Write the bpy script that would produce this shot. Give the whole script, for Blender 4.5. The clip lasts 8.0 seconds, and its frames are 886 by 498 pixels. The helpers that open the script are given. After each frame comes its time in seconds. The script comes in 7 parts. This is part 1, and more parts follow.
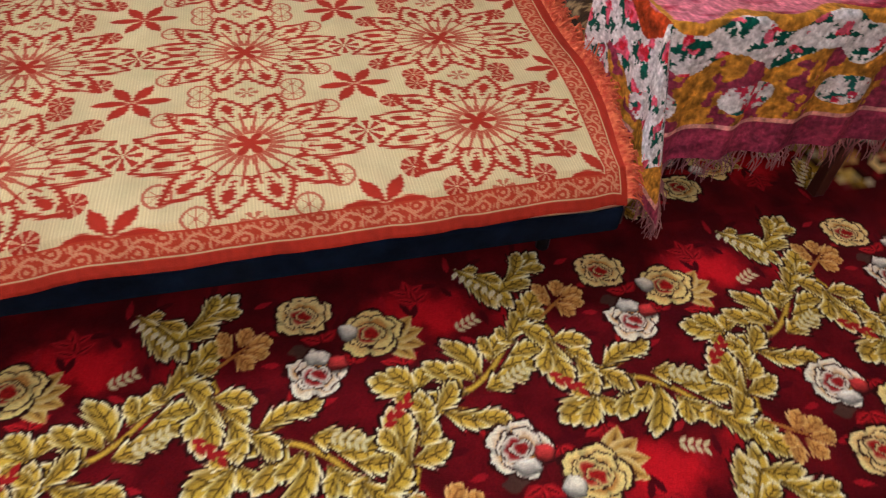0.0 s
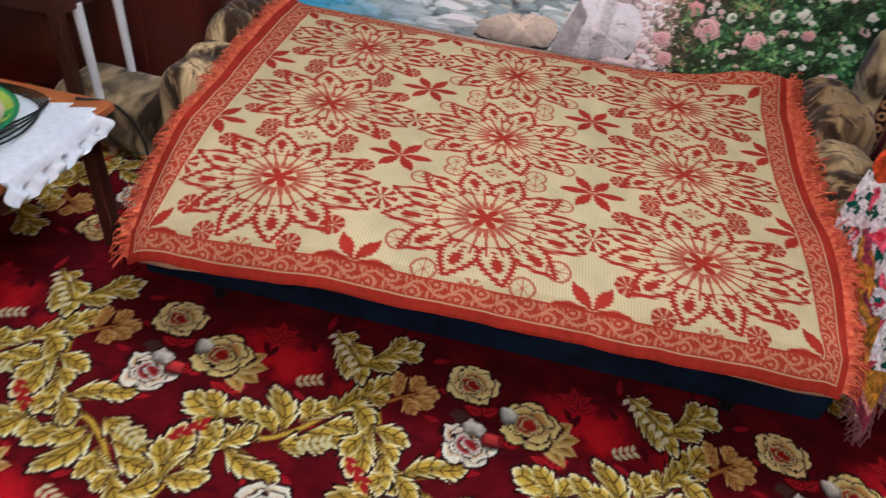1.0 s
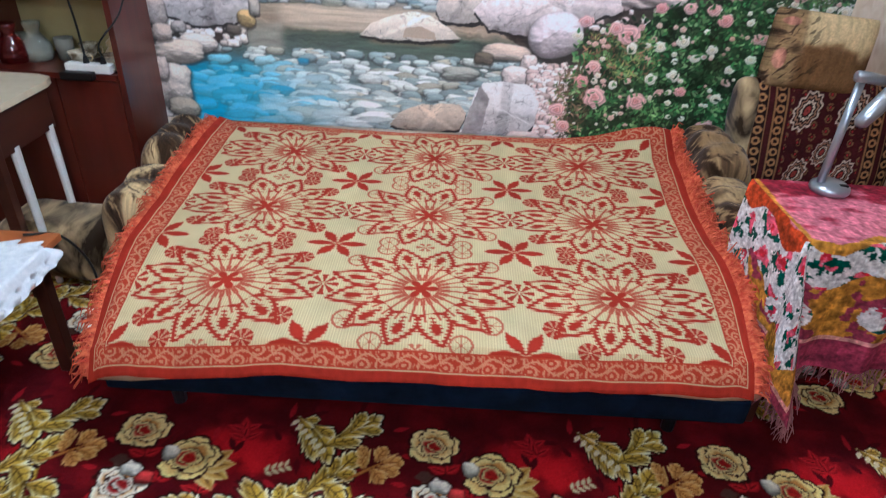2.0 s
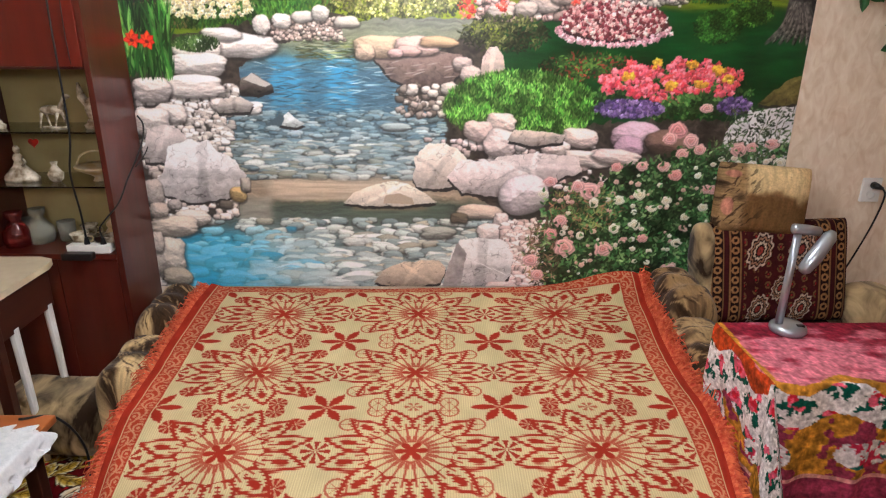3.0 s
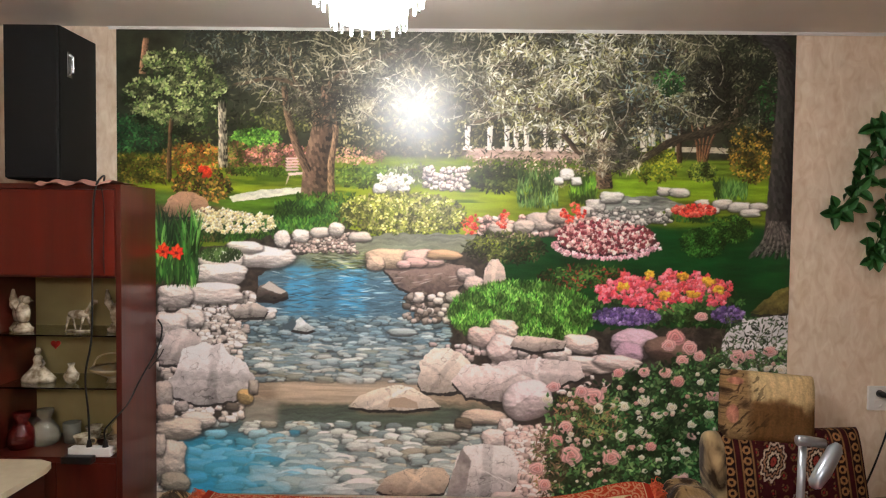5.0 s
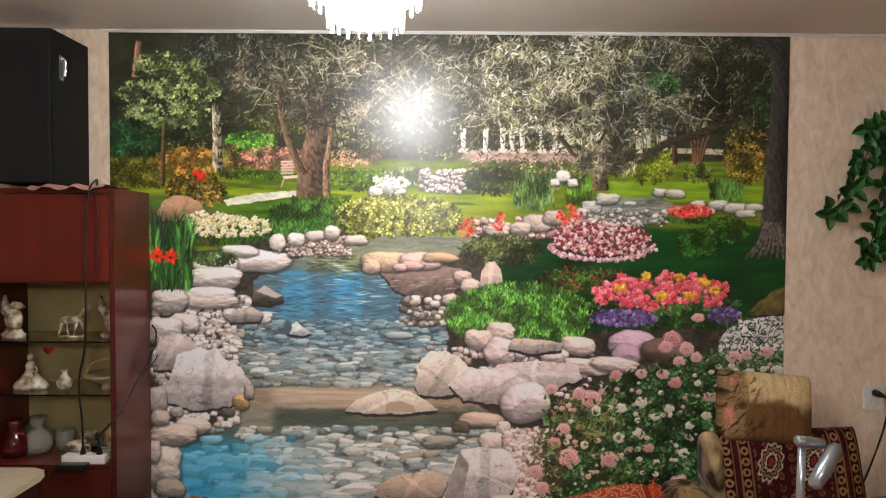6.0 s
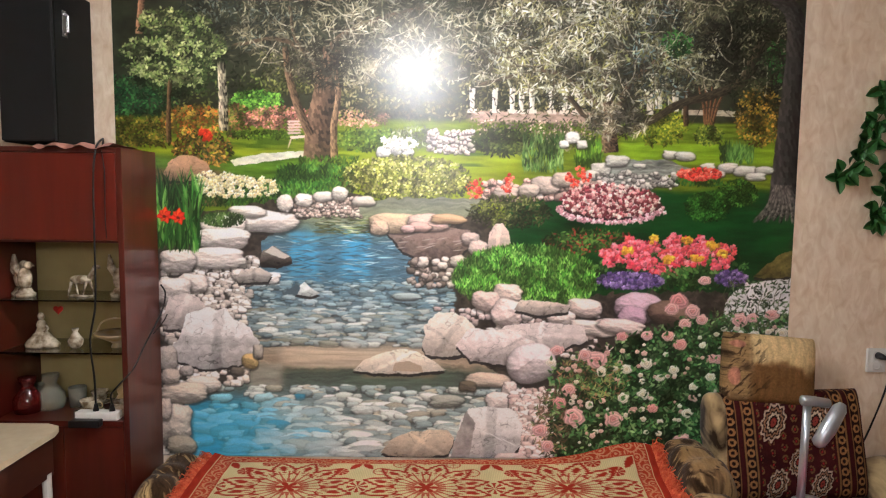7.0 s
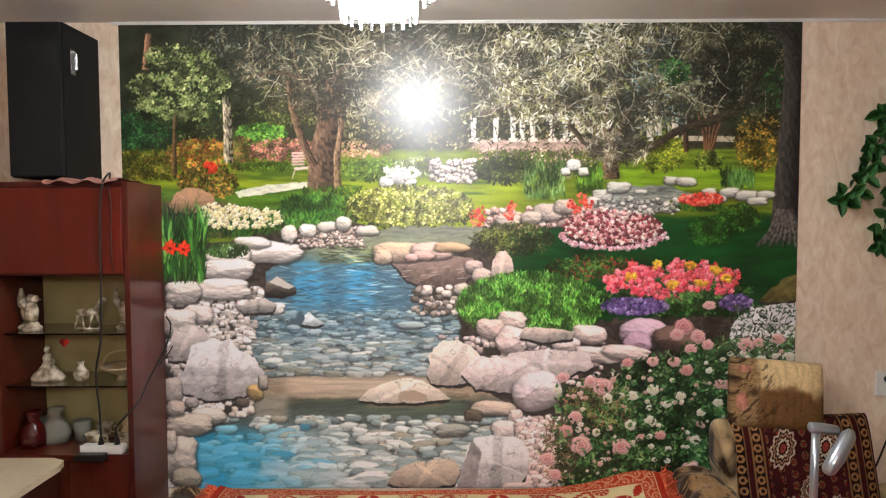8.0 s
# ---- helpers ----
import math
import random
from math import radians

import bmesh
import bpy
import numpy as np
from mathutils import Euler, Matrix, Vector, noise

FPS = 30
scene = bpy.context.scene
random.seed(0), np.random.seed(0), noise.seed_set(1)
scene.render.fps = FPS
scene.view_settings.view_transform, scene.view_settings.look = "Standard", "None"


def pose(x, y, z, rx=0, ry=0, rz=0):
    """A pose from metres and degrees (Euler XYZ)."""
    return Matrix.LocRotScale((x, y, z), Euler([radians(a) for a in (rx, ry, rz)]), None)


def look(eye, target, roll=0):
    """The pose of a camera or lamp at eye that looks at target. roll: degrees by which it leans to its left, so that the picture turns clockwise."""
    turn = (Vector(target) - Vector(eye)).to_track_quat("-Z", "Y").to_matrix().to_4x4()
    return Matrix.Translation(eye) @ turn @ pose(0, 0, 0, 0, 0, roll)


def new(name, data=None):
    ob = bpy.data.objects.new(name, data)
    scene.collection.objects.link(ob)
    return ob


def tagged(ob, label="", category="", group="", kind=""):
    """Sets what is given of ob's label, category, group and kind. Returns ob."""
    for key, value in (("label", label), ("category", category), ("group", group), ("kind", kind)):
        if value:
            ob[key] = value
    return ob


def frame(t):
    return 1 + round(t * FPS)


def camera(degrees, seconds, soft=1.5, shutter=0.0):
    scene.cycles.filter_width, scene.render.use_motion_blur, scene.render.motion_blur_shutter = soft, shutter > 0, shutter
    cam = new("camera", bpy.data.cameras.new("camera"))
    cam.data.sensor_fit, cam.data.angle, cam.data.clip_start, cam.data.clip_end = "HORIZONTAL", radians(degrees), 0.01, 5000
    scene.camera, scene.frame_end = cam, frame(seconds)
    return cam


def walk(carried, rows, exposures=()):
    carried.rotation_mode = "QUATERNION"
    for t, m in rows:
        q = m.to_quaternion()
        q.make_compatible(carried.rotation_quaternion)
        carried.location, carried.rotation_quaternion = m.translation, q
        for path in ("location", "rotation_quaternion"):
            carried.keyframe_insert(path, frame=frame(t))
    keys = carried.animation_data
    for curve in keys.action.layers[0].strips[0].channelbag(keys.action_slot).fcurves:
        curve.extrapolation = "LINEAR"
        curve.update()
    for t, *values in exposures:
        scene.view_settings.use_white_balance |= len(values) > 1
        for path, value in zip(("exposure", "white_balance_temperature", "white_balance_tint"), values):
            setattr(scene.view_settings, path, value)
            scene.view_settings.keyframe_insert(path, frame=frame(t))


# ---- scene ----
cam = camera(69.8, 8.0, soft=1.1, shutter=0.15)
PATH = [
    (0, (-0.014, -2.445, 1.331), (0.39, -1.093, -0.086), 4.0),
    (0.2, (-0.048, -2.472, 1.345), (0.288, -1.094, -0.052), 4.6),
    (0.5, (-0.036, -2.498, 1.371), (0.189, -0.993, 0.073), 5.6),
    (0.7, (-0.066, -2.497, 1.366), (0.021, -0.898, 0.160), 5.4),
    (1, (-0.111, -2.496, 1.386), (-0.232, -0.948, 0.127), 9.3),
    (1.2, (-0.112, -2.511, 1.398), (-0.350, -1.019, 0.085), 10.2),
    (1.5, (-0.091, -2.551, 1.418), (-0.145, -0.963, 0.203), 9.9),
    (1.7, (-0.070, -2.606, 1.440), (-0.045, -0.989, 0.281), 7.4),
    (2, (-0.059, -2.637, 1.464), (-0.064, -0.929, 0.424), 3.2),
    (2.2, (-0.074, -2.683, 1.463), (-0.043, -0.889, 0.58), 1.8),
    (3.3, (-0.045, -2.714, 1.629), (-0.049, -0.803, 1.04), -0.6),
    (3.5, (-0.042, -2.741, 1.619), (-0.09, -0.802, 1.132), -1.4),
    (4, (-0.049, -2.764, 1.633), (-0.081, -0.803, 1.243), -0.1),
    (4.5, (-0.048, -2.77, 1.662), (-0.059, -0.778, 1.484), 0.8),
    (4.7, (-0.016, -2.778, 1.64), (-0.034, -0.781, 1.55), 0.7),
    (5.8, (-0.043, -2.759, 1.676), (-0.038, -0.76, 1.621), 0.3),
    (6, (-0.037, -2.765, 1.645), (-0.029, -0.766, 1.586), 0.3),
    (6.5, (-0.055, -2.762, 1.648), (-0.037, -0.771, 1.461), 0.6),
    (7, (-0.07, -2.763, 1.63), (-0.062, -0.77, 1.461), 0.6),
    (7.5, (-0.048, -2.772, 1.648), (-0.043, -0.776, 1.523), 0.7),
    (8, (-0.062, -2.772, 1.651), (-0.071, -0.775, 1.556), -0.2),
]
TONE = [(0.0, 0.04, 5350, 13), (0.5, 0.06, 5150, 13), (1.0, 0.05, 4950, 10), (1.5, 0.12, 4750, 7), (2.0, 0.17, 4550, 4), (2.6, 0.1, 5050, 8), (3.5, 0.05, 5800, 10), (4.5, -0.15, 5850, 9), (5.8, -0.33, 5800, 9), (6.2, -0.29, 5750, 9), (6.8, -0.12, 5700, 9), (8.0, -0.09, 5680, 9)]
walk(cam, [(t, look(eye, target, roll)) for t, eye, target, roll in PATH], TONE)

# ---- world and light ----
world = bpy.data.worlds.new("room_night")
scene.world = world
world.use_nodes = True
world.node_tree.nodes["Background"].inputs[0].default_value = (0.02, 0.022, 0.03, 1)
world.node_tree.nodes["Background"].inputs[1].default_value = 0.3
LAMP_POWER = 57.0          # glow of the lit chandelier glass
LAMPS = ((-0.23, -1.13, 0.0), (-0.08, -3.40, 0.29))      # the two chandeliers; the second hangs behind, and shows in the mural's gloss


# ---- small helpers ----
def lin(c):
    """Linear colour from 0..255 values."""
    out = []
    for v in c[:3]:
        v = v / 255.0
        out.append(v / 12.92 if v <= 0.04045 else ((v + 0.055) / 1.055) ** 2.4)
    return (*out, 1.0)


def lin_np(a):
    a = np.clip(a / 255.0, 0, 1)
    return np.where(a <= 0.04045, a / 12.92, ((a + 0.055) / 1.055) ** 2.4)


def material(name, col=(128, 128, 128), rough=0.6, metal=0.0, col2=None, scale=20.0, detail=6.0, bump=0.0, bscale=None,
             wave=False, stretch=(1, 1, 1), paint=False, emit=0.0, trans=0.0, ior=1.45, sheen=0.0, coat=0.0, contrast=0.5, distort=0.0, spec=0.5):
    m = bpy.data.materials.new(name)
    m.use_nodes = True
    nt = m.node_tree
    b = nt.nodes["Principled BSDF"]
    b.inputs["Roughness"].default_value = rough
    b.inputs["Metallic"].default_value = metal
    b.inputs["Specular IOR Level"].default_value = spec
    b.inputs["IOR"].default_value = ior
    b.inputs["Transmission Weight"].default_value = trans
    b.inputs["Sheen Weight"].default_value = sheen
    b.inputs["Coat Weight"].default_value = coat
    b.inputs["Base Color"].default_value = lin(col)
    tc = nt.nodes.new("ShaderNodeTexCoord")
    mp = nt.nodes.new("ShaderNodeMapping")
    mp.inputs["Scale"].default_value = stretch
    nt.links.new(tc.outputs["Object"], mp.inputs["Vector"])
    tx = nt.nodes.new("ShaderNodeTexNoise")
    tx.inputs["Scale"].default_value = scale
    tx.inputs["Detail"].default_value = detail
    tx.inputs["Distortion"].default_value = distort
    nt.links.new(mp.outputs[0], tx.inputs["Vector"])
    fac = tx.outputs["Fac"]
    if wave:
        wv = nt.nodes.new("ShaderNodeTexWave")
        wv.inputs["Scale"].default_value = scale * 0.35
        wv.inputs["Distortion"].default_value = 9.0
        wv.inputs["Detail"].default_value = 3.0
        nt.links.new(mp.outputs[0], wv.inputs["Vector"])
        fac = wv.outputs["Fac"]
    if paint:
        at = nt.nodes.new("ShaderNodeVertexColor")
        at.layer_name = "paint"
        rm = nt.nodes.new("ShaderNodeMapRange")
        rm.inputs["From Min"].default_value = 0.3
        rm.inputs["From Max"].default_value = 0.7
        rm.inputs["To Min"].default_value = 1.0 - contrast * 0.3
        rm.inputs["To Max"].default_value = 1.0
        nt.links.new(fac, rm.inputs["Value"])
        mx = nt.nodes.new("ShaderNodeMix")
        mx.data_type, mx.blend_type = "RGBA", "MULTIPLY"
        mx.inputs["Factor"].default_value = 1.0
        nt.links.new(at.outputs["Color"], mx.inputs["A"])
        nt.links.new(rm.outputs[0], mx.inputs["B"])
        nt.links.new(mx.outputs["Result"], b.inputs["Base Color"])
    elif col2 is not None:
        rp = nt.nodes.new("ShaderNodeValToRGB")
        rp.color_ramp.elements[0].position = 0.5 - contrast * 0.4
        rp.color_ramp.elements[1].position = 0.5 + contrast * 0.4
        rp.color_ramp.elements[0].color = lin(col)
        rp.color_ramp.elements[1].color = lin(col2)
        nt.links.new(fac, rp.inputs[0])
        nt.links.new(rp.outputs[0], b.inputs["Base Color"])
    if bump > 0:
        t2 = nt.nodes.new("ShaderNodeTexNoise")
        t2.inputs["Scale"].default_value = bscale or scale * 4
        t2.inputs["Detail"].default_value = 4.0
        nt.links.new(mp.outputs[0], t2.inputs["Vector"])
        bp = nt.nodes.new("ShaderNodeBump")
        bp.inputs["Strength"].default_value = bump
        bp.inputs["Distance"].default_value = 0.004
        nt.links.new(t2.outputs["Fac"], bp.inputs["Height"])
        nt.links.new(bp.outputs[0], b.inputs["Normal"])
    if emit > 0:
        b.inputs["Emission Color"].default_value = lin(col)
        b.inputs["Emission Strength"].default_value = emit
    return m


MURAL = material("mural_paper", paint=True, rough=0.285, scale=160, bump=0.12, bscale=90, contrast=0.25)
WEAVE = material("woven_cotton", paint=True, rough=0.9, scale=420, bump=0.35, bscale=500, contrast=0.6, spec=0.1)
PILE = material("carpet_pile", paint=True, rough=0.95, scale=320, bump=0.6, bscale=420, contrast=0.9, spec=0.06)
VELVET = material("plush_velvet", paint=True, rough=0.8, scale=120, bump=0.6, bscale=160, contrast=1.0, spec=0.12)
PLUSH = material("long_haired_plush", paint=True, rough=0.95, scale=200, bump=0.5, bscale=260, contrast=0.7, spec=0.08, sheen=0.1)
WALLPAPER = material("beige_wallpaper", (214, 188, 158), 0.7, col2=(242, 227, 206), scale=15, stretch=(1.6, 1, 0.8), bump=0.15, bscale=60, contrast=0.62, distort=1.2, detail=8)
CEILING = material("ceiling_paint", (226, 222, 216), 0.55, col2=(232, 229, 224), scale=3, bump=0.05)
FLOORBASE = material("floor_board", (70, 20, 22), 0.9, col2=(50, 14, 16), scale=8)
MAHOGANY = material("polished_mahogany", (60, 19, 12), 0.28, col2=(86, 28, 17), scale=3.5, stretch=(6, 6, 0.6), bump=0.03, coat=0.3, contrast=0.9)
REDWOOD = material("red_lacquered_door", (70, 15, 9), 0.3, col2=(100, 26, 14), scale=3.0, stretch=(6, 6, 0.6), bump=0.03, coat=0.4, contrast=0.9)
DARKWOOD = material("dark_stained_wood", (48, 21, 14), 0.4, col2=(68, 32, 20), scale=4, stretch=(6, 0.6, 6), bump=0.05, contrast=0.9)
STOOLWOOD = material("orange_veneer", (150, 84, 40), 0.35, col2=(176, 104, 54), scale=5, stretch=(1, 7, 1), bump=0.04, contrast=0.9)
LAMINATE = material("cream_laminate", (206, 190, 158), 0.35, col2=(214, 200, 170), scale=30, bump=0.03)
OLIVEBACK = material("olive_back_board", (172, 156, 104), 0.6, col2=(148, 132, 84), scale=5, bump=0.05)
WHITEPAINT = material("white_painted_metal", (226, 224, 220), 0.35, col2=(214, 212, 206), scale=15)
BLACKBOX = material("black_vinyl", (20, 20, 19), 0.55, spec=0.12, col2=(24, 24, 23), scale=60, bump=0.25, bscale=300)
GRILLE = material("black_grille_cloth", (9, 9, 9), 0.85, col2=(13, 13, 13), scale=200, bump=0.4, bscale=700)
CHROME = material("brushed_chrome", (200, 200, 200), 0.25, metal=1.0)
SILVER = material("silver_plastic", (172, 178, 184), 0.28, metal=0.7, col2=(158, 164, 170), scale=12, coat=0.3)
NAVY = material("navy_cloth", (16, 27, 44), 0.95, col2=(9, 15, 26), scale=14, bump=0.5, spec=0.1)
# brown plush with the shade under the side table put into its colour
SHADEDPLUSH = material("shaded_brown_plush", (30, 19, 13), 0.95, col2=(52, 36, 24), scale=9, bump=0.6, spec=0.1)
# guessed brown for the walls out of view, darkened to lower bounce light
BACKWALL = material("bounce_cutting_brown", (150, 126, 104), 0.8, col2=(168, 142, 120), scale=6, bump=0.2, bscale=40)
TICKING = material("beige_mattress", (176, 150, 118), 0.9, col2=(160, 134, 104), scale=30, bump=0.3)
FUR = material("brown_plush_fur", (46, 33, 21), 0.95, col2=(190, 164, 120), scale=6.5, stretch=(1.5, 0.75, 1.0), bump=0.35, bscale=170, contrast=0.32, spec=0.08, distort=0.9, detail=5, sheen=0.15)
FRINGE = material("rust_fringe", (172, 58, 30), 0.9, col2=(206, 104, 62), scale=60, contrast=0.3)
FRINGE2 = material("mauve_fringe", (150, 98, 92), 0.9, col2=(120, 70, 74), scale=40)
LACE = material("white_lace", (232, 234, 236), 0.85, col2=(214, 218, 222), scale=60, bump=0.6, bscale=220)
CABLE = material("black_rubber", (14, 14, 14), 0.5)
PORCELAIN = material("old_porcelain", (120, 104, 80), 0.2, col2=(212, 200, 176), scale=34, coat=0.4, contrast=0.35)
GILT = material("gilt_porcelain", (190, 160, 100), 0.3, metal=0.4, col2=(214, 204, 180), scale=18)
HEARTRED = material("red_enamel", (206, 40, 24), 0.4)
REDGLASS = material("dark_red_glass", (96, 22, 20), 0.12, trans=0.6)
GLASS = material("clear_glass", (225, 235, 230), 0.03, trans=1.0, ior=1.45)
CUTGLASS = material("cut_glass", (206, 204, 186), 0.14, trans=0.72, ior=1.3, bump=0.4, bscale=220)
LITGLASS = material("lit_crystal", (255, 247, 238), 0.3, emit=LAMP_POWER)
LITGLASS2 = material("lit_crystal_rear", (255, 247, 238), 0.3, emit=LAMP_POWER * 1.02)
LEAF = material("ivy_leaf", (36, 78, 34), 0.45, col2=(62, 116, 50), scale=14, bump=0.2, bscale=60, contrast=0.9)
STEM = material("ivy_stem", (84, 70, 40), 0.7)
PLASTIC = material("white_plastic", (228, 226, 220), 0.35, col2=(220, 218, 212), scale=20)
DARKPLASTIC = material("black_plastic", (18, 18, 19), 0.35)
ROSECLOTH = material("dusty_rose_cloth", (176, 128, 112), 0.9, col2=(150, 104, 92), scale=25, bump=0.4)


# ---- mesh helpers ----
def mesh_ob(name, bm, mat, smooth=False):
    me = bpy.data.meshes.new(name)
    bmesh.ops.recalc_face_normals(bm, faces=bm.faces)
    bm.to_mesh(me)
    bm.free()
    me.materials.append(mat)
    if smooth:
        me.polygons.foreach_set("use_smooth", [True] * len(me.polygons))
    return new(name, me)


def part(name, bm, mat, parent, label="", smooth=False):
    ob = mesh_ob(name, bm, mat, smooth)
    ob.parent = parent
    ob.matrix_parent_inverse = parent.matrix_world.inverted()
    if label:
        ob["label"] = label
    return ob


def thing(name, at, label, category, group="", kind=""):
    e = new(name)
    e.location = at
    e.empty_display_size = 0.05
    bpy.context.view_layer.update()
    return tagged(e, label, category, group, kind)


def box(bm, x0, x1, y0, y1, z0, z1, bevel=0.0):
    ret = bmesh.ops.create_cube(bm, size=1.0, matrix=Matrix.Translation(((x0 + x1) / 2, (y0 + y1) / 2, (z0 + z1) / 2)) @ Matrix.Diagonal((x1 - x0, y1 - y0, z1 - z0, 1)))
    if bevel > 0:
        es = list({e for v in ret["verts"] for e in v.link_edges})
        bmesh.ops.bevel(bm, geom=es, offset=bevel, segments=2, affect="EDGES", profile=0.6)
    return bm


def one_box(*a, **k):
    return box(bmesh.new(), *a, **k)


def tube(bm, pts, radii, n=8, caps=True):
    """A round bar through pts."""
    pts = [Vector(p) for p in pts]
    if isinstance(radii, (int, float)):
        radii = [radii] * len(pts)
    rings = []
    up = Vector((0.31, 0.17, 0.93))
    for i, p in enumerate(pts):
        d = (pts[min(i + 1, len(pts) - 1)] - pts[max(i - 1, 0)]).normalized()
        a = d.cross(up)
        if a.length < 0.05:
            a = d.cross(Vector((1, 0, 0)))
        a.normalize()
        b = d.cross(a)
        rings.append([bm.verts.new(p + radii[i] * (a * math.cos(2 * math.pi * k / n) + b * math.sin(2 * math.pi * k / n))) for k in range(n)])
    for r0, r1 in zip(rings, rings[1:]):
        for k in range(n):
            bm.faces.new((r0[k], r0[(k + 1) % n], r1[(k + 1) % n], r1[k]))
    if caps:
        bm.faces.new(rings[0])
        bm.faces.new(rings[-1][::-1])
    return bm


def lathe(bm, profile, at=(0, 0, 0), n=24, squash=1.0):
    """Turned form: profile of (radius, height)."""
    rings = []
    for r, z in profile:
        rings.append([bm.verts.new((at[0] + r * math.cos(2 * math.pi * k / n), at[1] + squash * r * math.sin(2 * math.pi * k / n), at[2] + z)) for k in range(n)])
    for r0, r1 in zip(rings, rings[1:]):
        for k in range(n):
            bm.faces.new((r0[k], r0[(k + 1) % n], r1[(k + 1) % n], r1[k]))
    bm.faces.new(rings[0][::-1])
    bm.faces.new(rings[-1])
    return bm


def smooth_path(pts, steps=6):
    """Catmull-Rom through pts."""
    p = [Vector(q) for q in pts]
    p = [p[0] * 2 - p[1]] + p + [p[-1] * 2 - p[-2]]
    out = []
    for i in range(1, len(p) - 2):
        for s in range(steps):
            t = s / steps
            out.append(0.5 * (2 * p[i] + (p[i + 1] - p[i - 1]) * t + (2 * p[i - 1] - 5 * p[i] + 4 * p[i + 1] - p[i + 2]) * t * t + (3 * p[i] - p[i - 1] - 3 * p[i + 1] + p[i + 2]) * t ** 3))
    out.append(p[-2])
    return out


def soft_block(bm, size, r, n=10, puff=0.0, wob=0.0, seed=0.0):
    """A stuffed block centred on the origin: rounded box, thinner towards its rim."""
    sx, sy, sz = size
    ret = bmesh.ops.create_cube(bm, size=2.0)
    bmesh.ops.subdivide_edges(bm, edges=bm.edges[:], cuts=n, use_grid_fill=True)
    for v in bm.verts:
        c = v.co.copy()
        half = Vector((sx / 2, sy / 2, sz / 2))
        p = Vector((c.x * half.x, c.y * half.y, c.z * half.z))
        inner = Vector([max(-(h - r), min(h - r, q)) for q, h in zip(p, half)])
        d = p - inner
        if d.length > 1e-6:
            # corner cells: pull on to the rounding
            e = Vector([abs(q) for q in d])
            m = max(e.x, e.y, e.z)
            d = d.normalized() * m
        q = inner + d
        if puff:
            k = 1 - puff * max(abs(c.x) ** 3, abs(c.z) ** 3)
            q.y *= k
        if wob:
            q += Vector(noise.noise_vector(q * 7 + Vector((seed, seed, seed)))) * wob
        v.co = q
    return bm


def place(bm, m):
    bmesh.ops.transform(bm, matrix=m, verts=bm.verts[:])
    return bm


# ---- painted sheets: numpy picture painting for the mural, rug and covers ----
def hash2(ix, iy, seed):
    h = np.sin(ix * 127.1 + iy * 311.7 + seed * 74.7) * 43758.5453
    return h - np.floor(h)


def vnoise(x, y, seed=0.0):
    ix, iy = np.floor(x), np.floor(y)
    fx, fy = x - ix, y - iy
    fx, fy = fx * fx * (3 - 2 * fx), fy * fy * (3 - 2 * fy)
    a, b = hash2(ix, iy, seed), hash2(ix + 1, iy, seed)
    c, d = hash2(ix, iy + 1, seed), hash2(ix + 1, iy + 1, seed)
    return (a * (1 - fx) + b * fx) * (1 - fy) + (c * (1 - fx) + d * fx) * fy


def fbm(x, y, seed=0.0, octaves=3):
    s, w, t = 0.0, 0.5, 0.0
    for o in range(octaves):
        s = s + w * vnoise(x * 2 ** o, y * 2 ** o, seed + o * 3.1)
        t += w
        w *= 0.5
    return s / t


def step(a, b, x):
    t = np.clip((x - a) / (b - a), 0, 1)
    return t * t * (3 - 2 * t)


